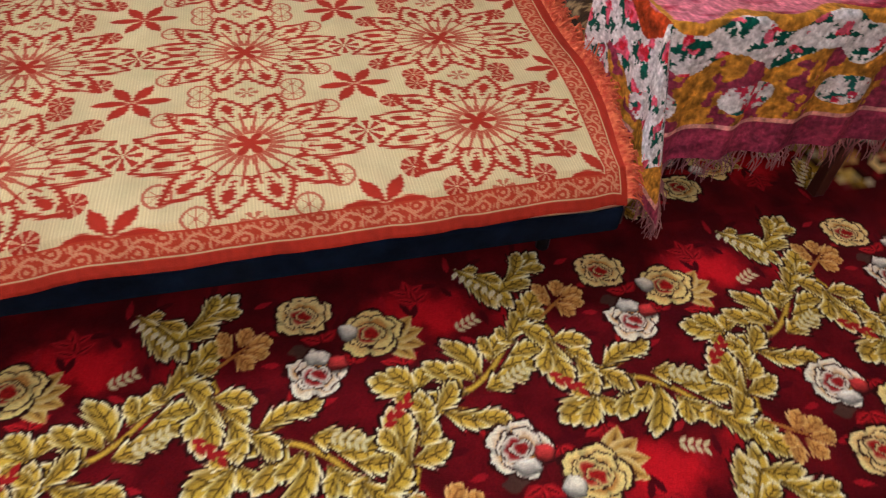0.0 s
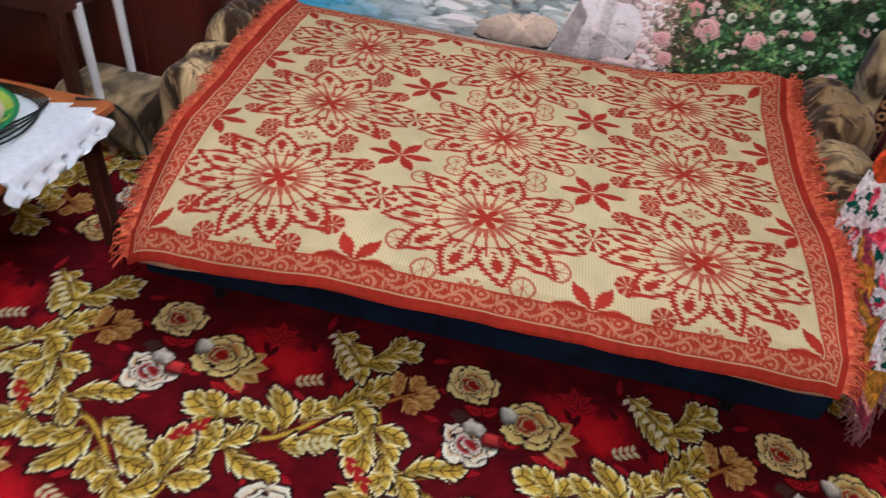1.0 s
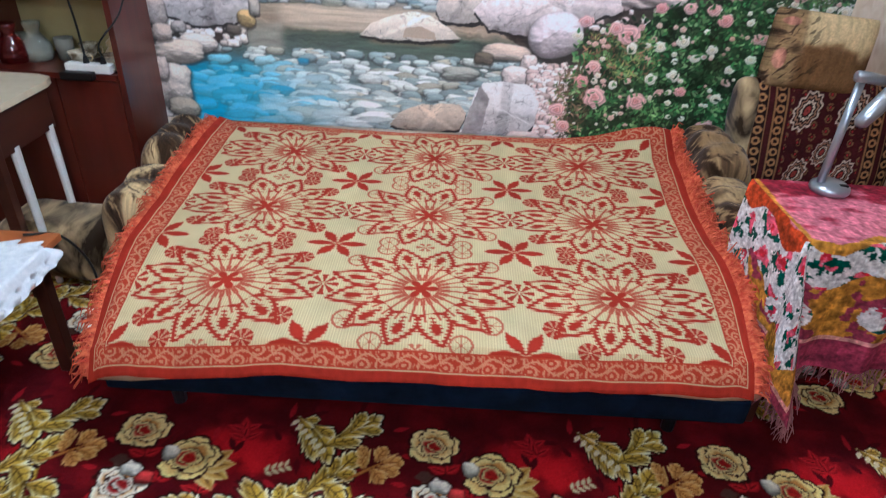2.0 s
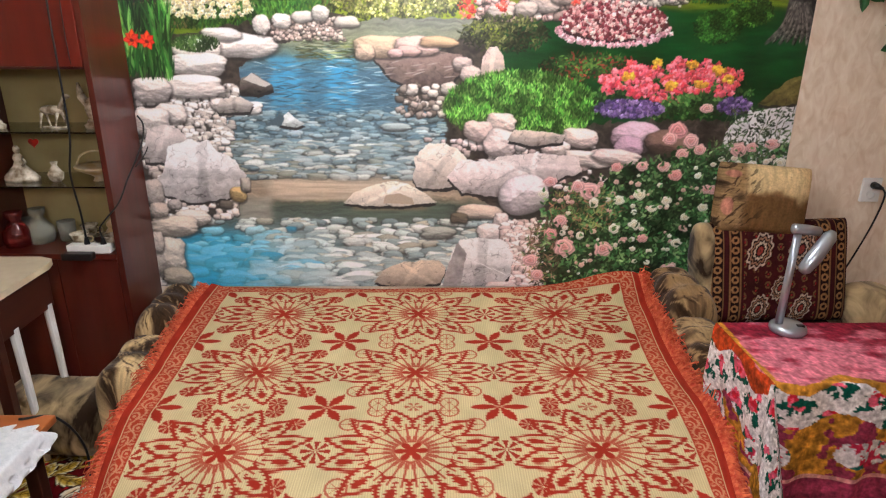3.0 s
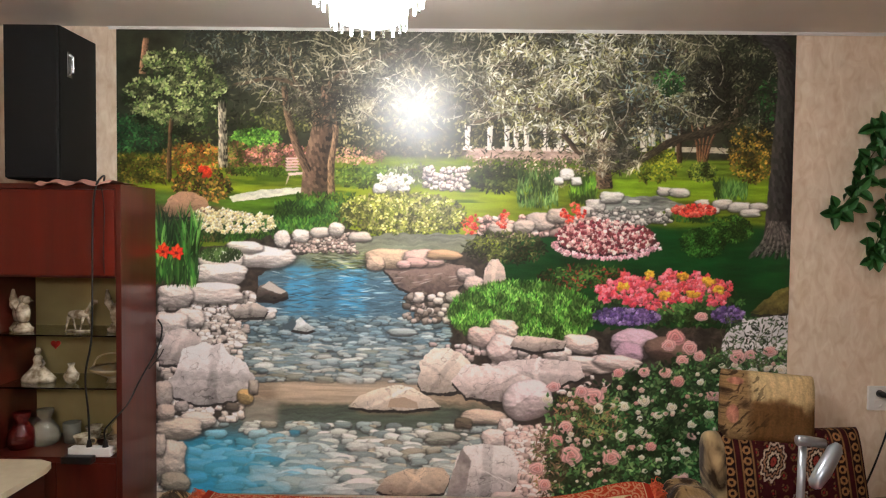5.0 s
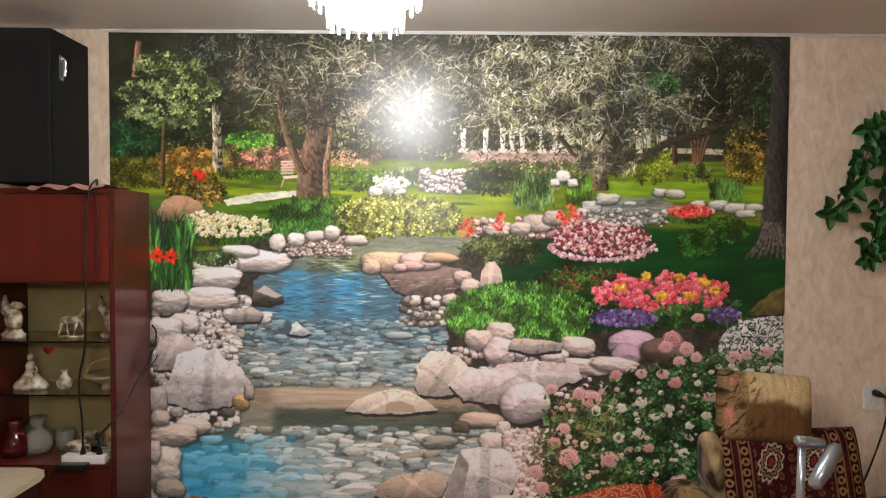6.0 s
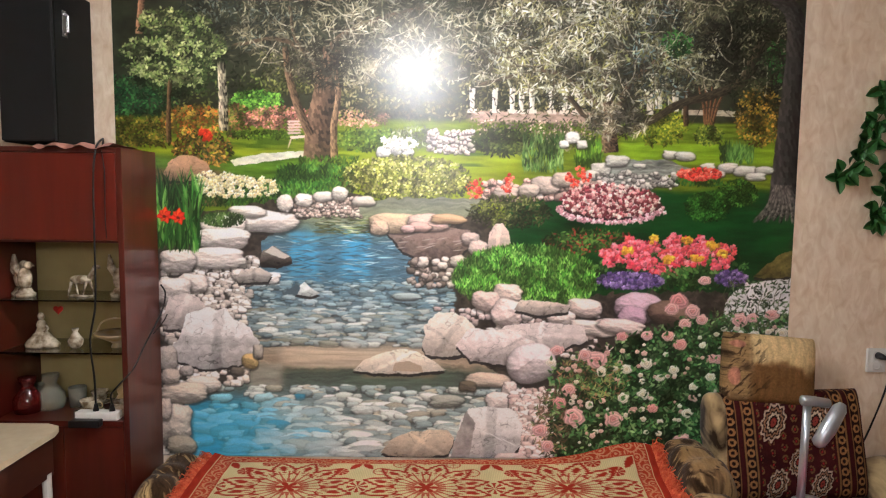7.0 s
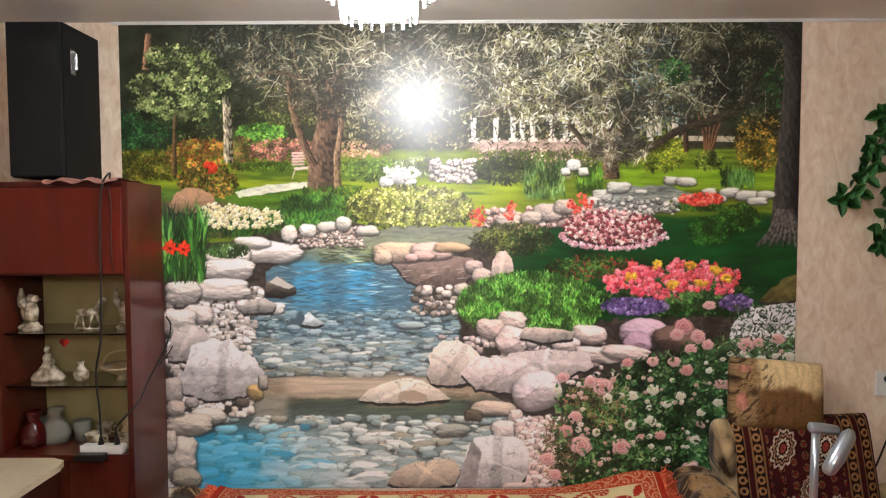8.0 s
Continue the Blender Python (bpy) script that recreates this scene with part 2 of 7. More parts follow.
class Canvas:
    """A picture held as an array, painted on in its own sketch units (x right, y down)."""

    def __init__(self, x0, y0, x1, y1, scale):
        self.x0, self.y0, self.s = x0, y0, scale
        self.w, self.h = int((x1 - x0) * scale) + 1, int((y1 - y0) * scale) + 1
        self.a = np.zeros((self.h, self.w, 3))

    def win(self, x0, y0, x1, y1):
        i0, i1 = max(0, int((x0 - self.x0) * self.s)), min(self.w, int((x1 - self.x0) * self.s) + 2)
        j0, j1 = max(0, int((y0 - self.y0) * self.s)), min(self.h, int((y1 - self.y0) * self.s) + 2)
        if i0 >= i1 or j0 >= j1:
            return None
        x = self.x0 + np.arange(i0, i1)[None, :] / self.s
        y = self.y0 + np.arange(j0, j1)[:, None] / self.s
        return self.a[j0:j1, i0:i1], x, y

    def blend(self, view, mask, col):
        c = np.asarray(col, float)
        view += (c - view) * mask[..., None]

    def area(self, fn, col, x0=None, y0=None, x1=None, y1=None):
        """Lay col wherever fn(x, y) gives a mask."""
        v = self.win(self.x0 if x0 is None else x0, self.y0 if y0 is None else y0, self.x0 + self.w / self.s if x1 is None else x1, self.y0 + self.h / self.s if y1 is None else y1)
        if v is None:
            return
        view, x, y = v
        x, y = np.broadcast_arrays(x + 0 * y, y + 0 * x)
        c = col(x, y) if callable(col) else col
        self.blend(view, np.clip(fn(x, y), 0, 1), c)

    def poly(self, pts, col, soft=1.5, rough=0.0, seed=1.0, rs=14.0):
        p = np.array([(q[0], q[1]) for q in pts], float)
        v = self.win(p[:, 0].min() - 6, p[:, 1].min() - 6, p[:, 0].max() + 6, p[:, 1].max() + 6)
        if v is None:
            return
        view, x, y = v
        x, y = x + 0 * y, y + 0 * x
        if rough:
            x, y = x + rough * (fbm(x / rs, y / rs, seed) - 0.5) * 2, y + rough * (fbm(x / rs, y / rs, seed + 9) - 0.5) * 2
        inside = np.zeros(x.shape, bool)
        for (ax, ay), (bx, by) in zip(p, np.roll(p, -1, 0)):
            if ay != by:
                inside ^= ((y < ay) != (y < by)) & (x < (bx - ax) * (y - ay) / (by - ay) + ax)
        c = col(x, y) if callable(col) else col
        self.blend(view, inside.astype(float), c)

    def leaf(self, x, y, length, width, ang, col, edge=None, vein=None, bend=0.0):
        """One pointed leaf or brush stroke from (x, y) in direction ang (radians, y down)."""
        ca, sa = math.cos(ang), math.sin(ang)
        ex, ey = x + ca * length, y + sa * length
        pad = width + abs(bend) * length + 1 / self.s
        v = self.win(min(x, ex) - pad, min(y, ey) - pad, max(x, ex) + pad, max(y, ey) + pad)
        if v is None:
            return
        view, gx, gy = v
        u = ((gx - x) * ca + (gy - y) * sa) / length
        w = -(gx - x) * sa + (gy - y) * ca
        w = w - bend * length * u * u
        uc = np.clip(u, 0, 1)
        hw = width * np.sin(np.pi * uc ** 0.75) + 1e-4
        t = np.abs(w) / hw
        mask = np.clip((1 - t) * hw * self.s + 0.5, 0, 1) * ((u > 0) & (u < 1))
        c = np.broadcast_to(np.asarray(col, float), (*mask.shape, 3))
        if edge is not None:
            k = step(0.38, 0.8, t)[..., None]
            c = c * (1 - k) + np.asarray(edge, float) * k
        if vein is not None:
            k = (step(0.22, 0.06, t) * step(1.0, 0.5, uc))[..., None]
            c = c * (1 - k) + np.asarray(vein, float) * k
        view += (c - view) * mask[..., None]

    def acanthus(self, x, y, length, width, ang, col, edge, vein, bend=0.0):
        """One toothed scroll leaf with a pale rim and fine ribs, from (x, y) in direction ang."""
        ca, sa = math.cos(ang), math.sin(ang)
        ex, ey = x + ca * length, y + sa * length
        pad = width * 1.4 + abs(bend) * length + 1 / self.s
        v = self.win(min(x, ex) - pad, min(y, ey) - pad, max(x, ex) + pad, max(y, ey) + pad)
        if v is None:
            return
        view, gx, gy = v
        u = ((gx - x) * ca + (gy - y) * sa) / length
        w = -(gx - x) * sa + (gy - y) * ca
        w = w - bend * length * u * u
        uc = np.clip(u, 0, 1)
        teeth = 4.0 if length > 9 else 3.0
        slant = uc * teeth - 0.75 * np.abs(w) / width
        saw = np.mod(slant, 1.0)
        hw = width * 1.30 * np.sin(np.pi * uc ** 1.35) ** 0.80 * (0.66 + 0.46 * saw ** 1.2) + 0.35 * (1 - uc) + 1e-4
        t, side = np.abs(w) / hw, w / hw * (1.0 if bend >= 0 else -1.0)
        mask = np.clip((1 - t) * hw * self.s + 0.5, 0, 1) * ((u > 0) & (u < 1))
        pale = np.clip(step(0.45, 0.9, t) * (0.35 + 1.0 * saw) * (0.6 + 0.4 * step(0.3, -0.3, side)) + step(0.80, 1.0, uc) * 0.8, 0, 1)[..., None]
        dim = (step(-0.05, 0.65, side) * step(0.95, 0.70, t) * 0.42 + 0.35 * step(0.35, 0.0, uc))[..., None]
        c = np.asarray(col, float) * (1 - dim) + np.asarray(vein, float) * dim
        c = c * (1 - pale) + np.asarray(edge, float) * pale
        rib = np.maximum(step(0.13, 0.03, t) * step(0.95, 0.6, uc), step(0.15, 0.04, np.abs(saw - 0.10)) * step(0.98, 0.7, t) * 0.85)[..., None]
        c = c * (1 - 0.8 * rib) + np.asarray(vein, float) * 0.8 * rib
        view += (c - view) * mask[..., None]

    def stone(self, cx, cy, rx, ry, col, ang=0.0, sq=2.4, rough=0.24, seed=None, lit=0.5, dark=0.6, halo=True):
        """A pictured stone: a lumpy, faintly faceted dome, shaded as a form lit from above."""
        sd = seed if seed is not None else (cx * 0.37 + cy * 0.73) % 97.0
        R = max(rx, ry) * 1.25 + 3
        v = self.win(cx - R, cy - min(R, ry * 1.7 + abs(ang) * rx + 3), cx + R, cy + min(R, ry * 1.7 + abs(ang) * rx + 3))
        if v is None or min(v[0].shape[:2]) < 3:
            return
        view, x, y = v
        ca, sa = math.cos(ang), math.sin(ang)
        dx, dy = x - cx, y - cy
        u, w = (dx * ca + dy * sa) / rx, (-dx * sa + dy * ca) / ry
        big = min(rx, ry) > 9
        sq = sq + 1.2 * ((sd * 1.7) % 1.0) - 0.2
        n = fbm(u * 1.4 + sd * 7, w * 1.4 - sd * 3, sd, 3 if big else 2) - 0.5
        r = (np.abs(u) ** sq + np.abs(w) ** sq) ** (1 / sq) + rough * 1.7 * n
        edge = 1.1 / (min(rx, ry) * self.s)
        mask = step(1 + edge, 1 - edge, r)
        if halo:
            under = (np.abs(u) ** sq + np.abs(w - 0.16) ** sq) ** (1 / sq) + rough * 1.7 * n
            view += (np.array((26, 23, 21)) - view) * (step(1.20, 0.96, under) * dark)[..., None]
        h = np.sqrt(np.clip(1.02 - r * r, 0.0, 1))
        if big:
            flat = np.full_like(r, 0.92)
            for k in range(5):
                a = 1.2566 * k + sd * 1.7
                flat = np.minimum(flat, 0.62 + 0.26 * math.sin(sd * 5 + k * 2.1) - (0.55 + 0.3 * math.cos(sd * 3 + k)) * (math.cos(a) * u + math.sin(a) * w))
            h = 0.55 * h + 0.5 * flat + 0.16 * (fbm(u * 2.6 + sd, w * 2.6, sd + 5, 3) - 0.5)
        gy, gx = np.gradient(h)
        k = min(rx, ry) * self.s
        nx, ny = -gx * k, -gy * k
        lam = np.clip((0.22 * nx - 0.72 * ny + 0.66) / np.sqrt(nx * nx + ny * ny + 1), 0, 1)
        grain = fbm(x / 2.0 + 0 * y, y / 1.6 + 0 * x, sd + 7, 2) - 0.5
        sh = 0.55 + (0.44 + 0.66 * lit) * lam + 0.14 * grain - 0.22 * np.clip(r, 0, 1.1) ** 8
        tone = np.asarray(col, float)
        c = tone[None, None, :] * np.clip(sh, 0.12, 1.28)[..., None]
        view += (np.clip(c, 0, 250) - view) * mask[..., None]

    def at(self, x, y):
        """Bilinear samples."""
        fx, fy = np.clip((x - self.x0) * self.s, 0, self.w - 1.001), np.clip((y - self.y0) * self.s, 0, self.h - 1.001)
        i, j = fx.astype(int), fy.astype(int)
        tx, ty = (fx - i)[..., None], (fy - j)[..., None]
        a = self.a
        return (a[j, i] * (1 - tx) + a[j, i + 1] * tx) * (1 - ty) + (a[j + 1, i] * (1 - tx) + a[j + 1, i + 1] * tx) * ty


def sheet(name, P, C, mat, parent=None, smooth=True, label=""):
    """A painted grid: P (rows, columns, 3) places, C the colours 0..255."""
    h, w = P.shape[:2]
    me = bpy.data.meshes.new(name)
    me.vertices.add(h * w)
    me.vertices.foreach_set("co", P.reshape(-1).astype(np.float32))
    idx = np.arange(h * w).reshape(h, w)
    q = np.stack([idx[:-1, :-1], idx[:-1, 1:], idx[1:, 1:], idx[1:, :-1]], -1).reshape(-1, 4)
    me.loops.add(q.size)
    me.loops.foreach_set("vertex_index", q.reshape(-1).astype(np.int32))
    me.polygons.add(len(q))
    me.polygons.foreach_set("loop_start", (np.arange(len(q)) * 4).astype(np.int32))
    me.update(calc_edges=True)
    me.polygons.foreach_set("use_smooth", np.full(len(q), smooth))
    layer = me.attributes.new("paint", "FLOAT_COLOR", "POINT")
    rgba = np.ones((h * w, 4), np.float32)
    rgba[:, :3] = lin_np(C.reshape(-1, 3))
    layer.data.foreach_set("color", rgba.reshape(-1))
    me.materials.append(mat)
    ob = new(name, me)
    if parent is not None:
        ob.parent = parent
        ob.matrix_parent_inverse = parent.matrix_world.inverted()
    if label:
        ob["label"] = label
    return ob


# ---- setting ----
XL, XR, YB, H = -2.55, 2.75, -4.4, 2.5


def structure(name, bm, mat, label="", category=""):
    return tagged(mesh_ob(name, bm, mat), label, category, kind="structure")


structure("floor", one_box(XL, XR, YB, 0, -0.12, -0.006), FLOORBASE, "dark red floor under the patterned carpet", "floor")
structure("wall_north", one_box(XL - 0.12, XR + 0.12, 0.0, 0.14, -0.12, H), WALLPAPER, "beige textured wallpaper wall behind the mural", "wall")
# south, west and east walls are unseen; their dark tone limits the fill
structure("wall_south", one_box(XL - 0.12, XR + 0.12, YB - 0.14, YB, -0.12, H), BACKWALL, "plain unseen wall, toned brown to cut bounce light", "wall")
structure("wall_west", one_box(XL - 0.12, XL, YB, 0, -0.12, H), BACKWALL, "plain unseen wall, toned brown to cut bounce light", "wall")
structure("wall_east", one_box(XR, XR + 0.12, YB, 0, -0.12, H), BACKWALL, "plain unseen wall, toned brown to cut bounce light", "wall")
structure("ceiling", one_box(XL - 0.12, XR + 0.12, YB - 0.14, 0.14, H, H + 0.12), CEILING, "smooth off-white painted ceiling", "ceiling")
bm = bmesh.new()
for k, (d, z) in enumerate([(0.012, 0.006), (0.008, 0.012)]):
    box(bm, -1.5 if k < 2 else 0, XR, -d, -0.0005, H - z, H - z + 0.0055)
structure("trim", bm, WHITEPAINT, "thin white ceiling trim above the mural", "trim")


# ---- the mural: a photo wallpaper of a garden brook, painted in its own sketch units ----
def to_sketch(x, z):
    d = -0.0015 * x - 0.0167 * z + 1
    return (393.5414 * x - 14.4528 * z + 815.4984) / d, (-1.981 * x - 401.638 * z + 1039.8949) / d


rng = np.random.default_rng(7)


def in_oval(n, cx, cy, rx, ry, dome=False):
    r, a = np.sqrt(rng.random(n)), rng.random(n) * 2 * np.pi
    y = np.sin(a) * r
    if dome:
        y = np.where(y > 0.25, 0.25 - (y - 0.25) * 0.3, y)
    return np.stack([cx + rx * r * np.cos(a), cy + ry * y], 1)


def in_rect(n, x0, y0, x1, y1):
    return np.stack([x0 + rng.random(n) * (x1 - x0), y0 + rng.random(n) * (y1 - y0)], 1)


def pick(cols, k=0.14):
    c = np.array(cols[rng.integers(len(cols))], float)
    return c * (1 + k * (rng.random() * 2 - 1))


def foliage(cv, pts, length, width, cols, ang=None, spread=3.14, clump=20.0, deep=0.5, sd=1.0):
    """Leaves in clumps: early ones lie deep and dim, later ones stand proud."""
    pts = np.asarray(pts, float)
    if not len(pts):
        return
    lump = step(0.30, 0.68, 0.65 * vnoise(pts[:, 0] / clump, pts[:, 1] / clump * 1.4, sd) + 0.35 * vnoise(pts[:, 0] / clump * 2.7, pts[:, 1] / clump * 3.2, sd + 4))
    lit = (deep + (1.25 - deep) * lump) * np.linspace(0.72, 1.12, len(pts))
    rnd = rng.random((len(pts), 4))
    for (x, y), f, q in zip(pts, lit, rnd):
        a = q[0] * 2 * np.pi if ang is None else ang + (q[0] * 2 - 1) * spread
        cv.leaf(x, y, length * (0.55 + 0.9 * q[1]), width * (0.6 + 0.8 * q[2]), a, pick(cols) * f, bend=(q[3] - 0.5) * 0.5)


def dots(cv, pts, r, cols, core=None):
    for x, y in pts:
        q = r * (0.6 + 0.7 * rng.random())
        cv.stone(x, y, q * 1.1, q * 0.85, pick(cols, 0.12), ang=rng.random() - 0.5, rough=0.2, halo=q > 3.5)


def florets(cv, pts, r, cols, core=None):
    """Small open flowers: a few petals and a dim heart."""
    for x, y in pts:
        c, a0, n = pick(cols, 0.16), rng.random() * 6.28, rng.integers(4, 6)
        q = r * (0.65 + 0.6 * rng.random())
        for k in range(n):
            a = a0 + k * 6.28 / n
            cv.leaf(x, y, q * (0.85 + 0.4 * rng.random()), q * 0.46, a, c * (0.74 + 0.4 * rng.random()) * (1.08 - 0.2 * math.sin(a)))
        if core is not None:
            cv.leaf(x - q * 0.3, y, q * 0.6, q * 0.26, 0.0, core)


def rose(cv, x, y, r, col, deep):
    """A full garden rose: wavy outline, whorled petals, a warm heart."""
    v = cv.win(x - r * 1.3, y - r * 1.3, x + r * 1.3, y + r * 1.3)
    if v is None:
        return
    view, gx, gy = v
    ph, tilt = rng.random() * 6.28, 0.72 + 0.25 * rng.random()
    dx, dy = (gx - x) / r, (gy - y) / (r * tilt)
    wob = 0.25 * (fbm(dx * 1.6 + x, dy * 1.6 + y, 3.0, 2) - 0.5)
    rr, th = np.hypot(dx, dy) + wob, np.arctan2(dy, dx)
    edge = 0.86 + 0.13 * np.abs(np.sin(2.5 * th + ph)) ** 0.6
    mask = step(edge + 0.10, edge - 0.04, rr + 0.22 * (vnoise(dx * 3 + x, dy * 3 + y, 8.0) - 0.5))
    whorl = np.mod(rr * 2.7 + th / 6.283 + 0.25 * np.sin(3 * th + ph), 1)
    k = step(0.55, 0.05, rr)[..., None] * 0.55
    c = (np.array(col, float) * (1 - k) + np.array(deep, float) * k) * (0.70 + 0.40 * whorl - 0.16 * dy)[..., None]
    view += (np.clip(c, 0, 250) - view) * mask[..., None]


def limb(cv, pts, w0, w1, col, tex=0.4):
    """A tree limb as a tapering stroke, lit from one side, with bark streaks."""
    path = smooth_path([(p[0], p[1], 0) for p in pts], 10)
    n = len(path)
    for i, p in enumerate(path[:-1]):
        d = path[i + 1] - p
        w = w0 + (w1 - w0) * i / n
        a = math.atan2(d.y, d.x)
        m = 3 if w < 4 else 9
        for k in range(m):
            f = (k - (m - 1) / 2) / ((m - 1) / 2)
            off = f * w * 0.86
            shade = 1.05 - 0.45 * f * math.copysign(1, -d.y or 1) * (1 if abs(d.y) > abs(d.x) else 0.3) + tex * (rng.random() - 0.5) * 1.4
            cv.leaf(p.x - math.sin(a) * off, p.y + math.cos(a) * off, d.length * 2.4 + 3, max(w * (0.5 if m == 3 else 0.2), 0.7), a + 0.15 * (rng.random() - 0.5), np.clip(np.array(col) * shade, 0, 255))


def twigs(cv, n, x0, y0, x1, y1, col, span=60):
    for k in range(n):
        x, y, a = x0 + rng.random() * (x1 - x0), y0 + rng.random() * (y1 - y0), rng.random() * 6.28
        for i in range(6):
            cv.leaf(x, y, span / 5, 0.75, a, pick([col], 0.3), bend=0.1)
            x, y = x + span / 6 * math.cos(a), y + span / 6 * math.sin(a)
            a += (rng.random() - 0.5) * 0.9


def rock(cv, pts, col, seed=1.0, rough=3.0, top=1.08, low=0.62, grain=0.3):
    """A large pictured rock by its outline: pale above, dim below, broken by a few planes and cracks."""
    p = np.array(pts, float)
    ya, yb, cx = p[:, 1].min(), p[:, 1].max(), p[:, 0].mean()

    def tone(x, y):
        f = (y - ya) / (yb - ya)
        q = np.zeros_like(x)
        for k in range(4):
            a = seed * 2.1 + k * 1.57
            s = (x - cx) * math.cos(a) + (y - (ya + yb) / 2) * math.sin(a) + 9 * (fbm(x / 20, y / 20, seed + k) - 0.5) + (yb - ya) * 0.12 * math.sin(k * 2.3 + seed)
            q += (0.12 if k % 2 else -0.15) * step(-2.5, 2.5, s)
        g = fbm(x / 7, y / 5, seed) - 0.5
        h = fbm(x / 2.0, y / 1.8, seed + 3, 2) - 0.5
        crack = step(0.016, 0.0, np.abs(fbm(x / 30, y / 16, seed + 6) - 0.5)) * 0.30
        sh = top + (low - top) * step(0.15, 1.05, f) + q + 0.7 * grain * g + 0.10 * h - crack
        return np.array(col, float) * np.clip(sh, 0.2, 1.18)[..., None]
    cv.poly([(x, y + 5) for x, y in pts], (30, 27, 26), rough=rough, seed=seed)
    cv.poly(pts, tone, rough=rough, seed=seed)


def paint_mural():
    cv = Canvas(196, 26, 1436, 892, 1.3)
    V = lambda col, sx, sy, sd, a=0.6, b=0.8: (lambda x, y: np.array(col) * (a + b * fbm(x / sx, y / sy, sd))[..., None])
    # dark wood behind, sunlit lawns below
    cv.area(lambda x, y: np.ones_like(x), V((30, 32, 22), 26, 22, 3, 0.5, 1.2))
    cv.area(lambda x, y: step(262, 276, y + 5 * fbm(x / 12, y / 9, 2)), V((94, 112, 18), 30, 5, 5, 0.6, 0.6), y0=240)
    cv.area(lambda x, y: step(318, 326, y) * step(960, 900, x), V((122, 138, 20), 60, 9, 7, 0.72, 0.5), y0=300, y1=420)
    cv.area(lambda x, y: step(330, 345, y + 8 * fbm(x / 30, y / 8, 3)) * step(640, 560, x), V((62, 92, 20), 30, 6, 9, 0.6, 0.7), y0=320, y1=420)
    cv.area(lambda x, y: step(372, 388, y + 14 * (fbm(x / 60, y / 30, 8) - .5)) * step(920, 990, x + y * 0.3), V((14, 52, 18), 60, 12, 4, 0.5, 0.8), x0=900, y0=360, y1=600)
    cv.area(lambda x, y: step(0.5, 0.7, fbm(x / 70, y / 9, 21)) * 0.75, (44, 66, 14), y0=268, y1=345)
    # left: shrubs in the distance
    foliage(cv, in_rect(900, 212, 200, 320, 264), 7, 1.6, [(30, 62, 30), (22, 48, 26), (44, 82, 38)], sd=2)
    foliage(cv, in_rect(300, 320, 190, 470, 262), 7, 1.6, [(52, 60, 26), (36, 46, 20), (74, 78, 36)], sd=3)
    foliage(cv, in_rect(600, 470, 150, 560, 225), 7, 1.5, [(58, 62, 30), (84, 84, 44), (38, 42, 20)], sd=3.5)
    foliage(cv, in_oval(700, 462, 238, 46, 20), 5, 1.6, [(66, 108, 32), (88, 132, 42), (40, 76, 24)], clump=14, sd=4)
    foliage(cv, in_rect(800, 212, 268, 310, 316), 6, 1.5, [(96, 88, 26), (76, 76, 22), (118, 98, 32), (46, 54, 18)], sd=5)
    foliage(cv, in_oval(800, 352, 274, 58, 28), 6, 1.6, [(164, 104, 36), (146, 116, 44), (176, 84, 30), (96, 84, 32), (122, 116, 40)], clump=14, sd=6)
    foliage(cv, in_oval(460, 428, 272, 26, 30), 6, 1.6, [(98, 92, 34), (128, 80, 54), (72, 82, 26)], sd=7)
    foliage(cv, in_oval(900, 505, 266, 66, 20), 5, 1.5, [(150, 88, 78), (120, 70, 58), (92, 88, 40), (178, 116, 106)], clump=12, sd=8)
    foliage(cv, in_oval(420, 640, 264, 56, 16), 5, 1.5, [(132, 92, 74), (88, 92, 40), (156, 118, 92)], sd=9)
    foliage(cv, in_rect(420, 420, 290, 540, 301), 5, 1.3, [(40, 60, 14), (64, 86, 20)], sd=10)
    foliage(cv, in_oval(620, 664, 302, 66, 20), 6, 1.6, [(60, 82, 24), (86, 108, 36), (40, 60, 18)], clump=16, sd=11)
    foliage(cv, in_oval(360, 740, 296, 44, 18), 7, 1.2, [(112, 122, 74), (150, 156, 116), (80, 92, 44)], sd=12)
    # pale path and bench
    cv.poly([(416, 340), (470, 328), (548, 322), (602, 324), (548, 332), (424, 350)], V((206, 202, 180), 12, 4, 3, 0.8, 0.35), rough=1.5)
    for k in range(5):
        cv.poly([(515, 270 + k * 5), (537, 269 + k * 5), (541, 272.6 + k * 5), (518, 273.8 + k * 5)], (206 - 8 * k, 168 - 6 * k, 160 - 6 * k))
    cv.poly([(520, 297), (548, 295), (551, 299), (522, 302)], (214, 184, 174))
    for bx, o in ((523, -6), (546, 5)):
        cv.leaf(bx, 299, 22, 1.5, math.atan2(20, o), (160, 140, 128))
    foliage(cv, in_oval(560, 368, 322, 52, 30), 7, 1.7, [(58, 54, 22), (88, 66, 26), (34, 42, 18), (128, 78, 34), (150, 112, 44)], clump=15, sd=13)
    florets(cv, in_oval(26, 373, 297, 11, 10), 5, [(190, 44, 22), (160, 30, 18)])
    # hazy far garden and the colonnade
    foliage(cv, in_rect(2200, 560, 150, 1090, 262), 7, 1.5, [(84, 80, 48), (116, 108, 72), (60, 62, 36), (136, 128, 90)], sd=14)
    cv.area(lambda x, y: step(820, 850, x) * step(1064, 1040, x) * step(246, 250, y) * step(272, 264, y), V((176, 146, 130), 9, 3, 5, 0.7, 0.5), y0=235, y1=275)
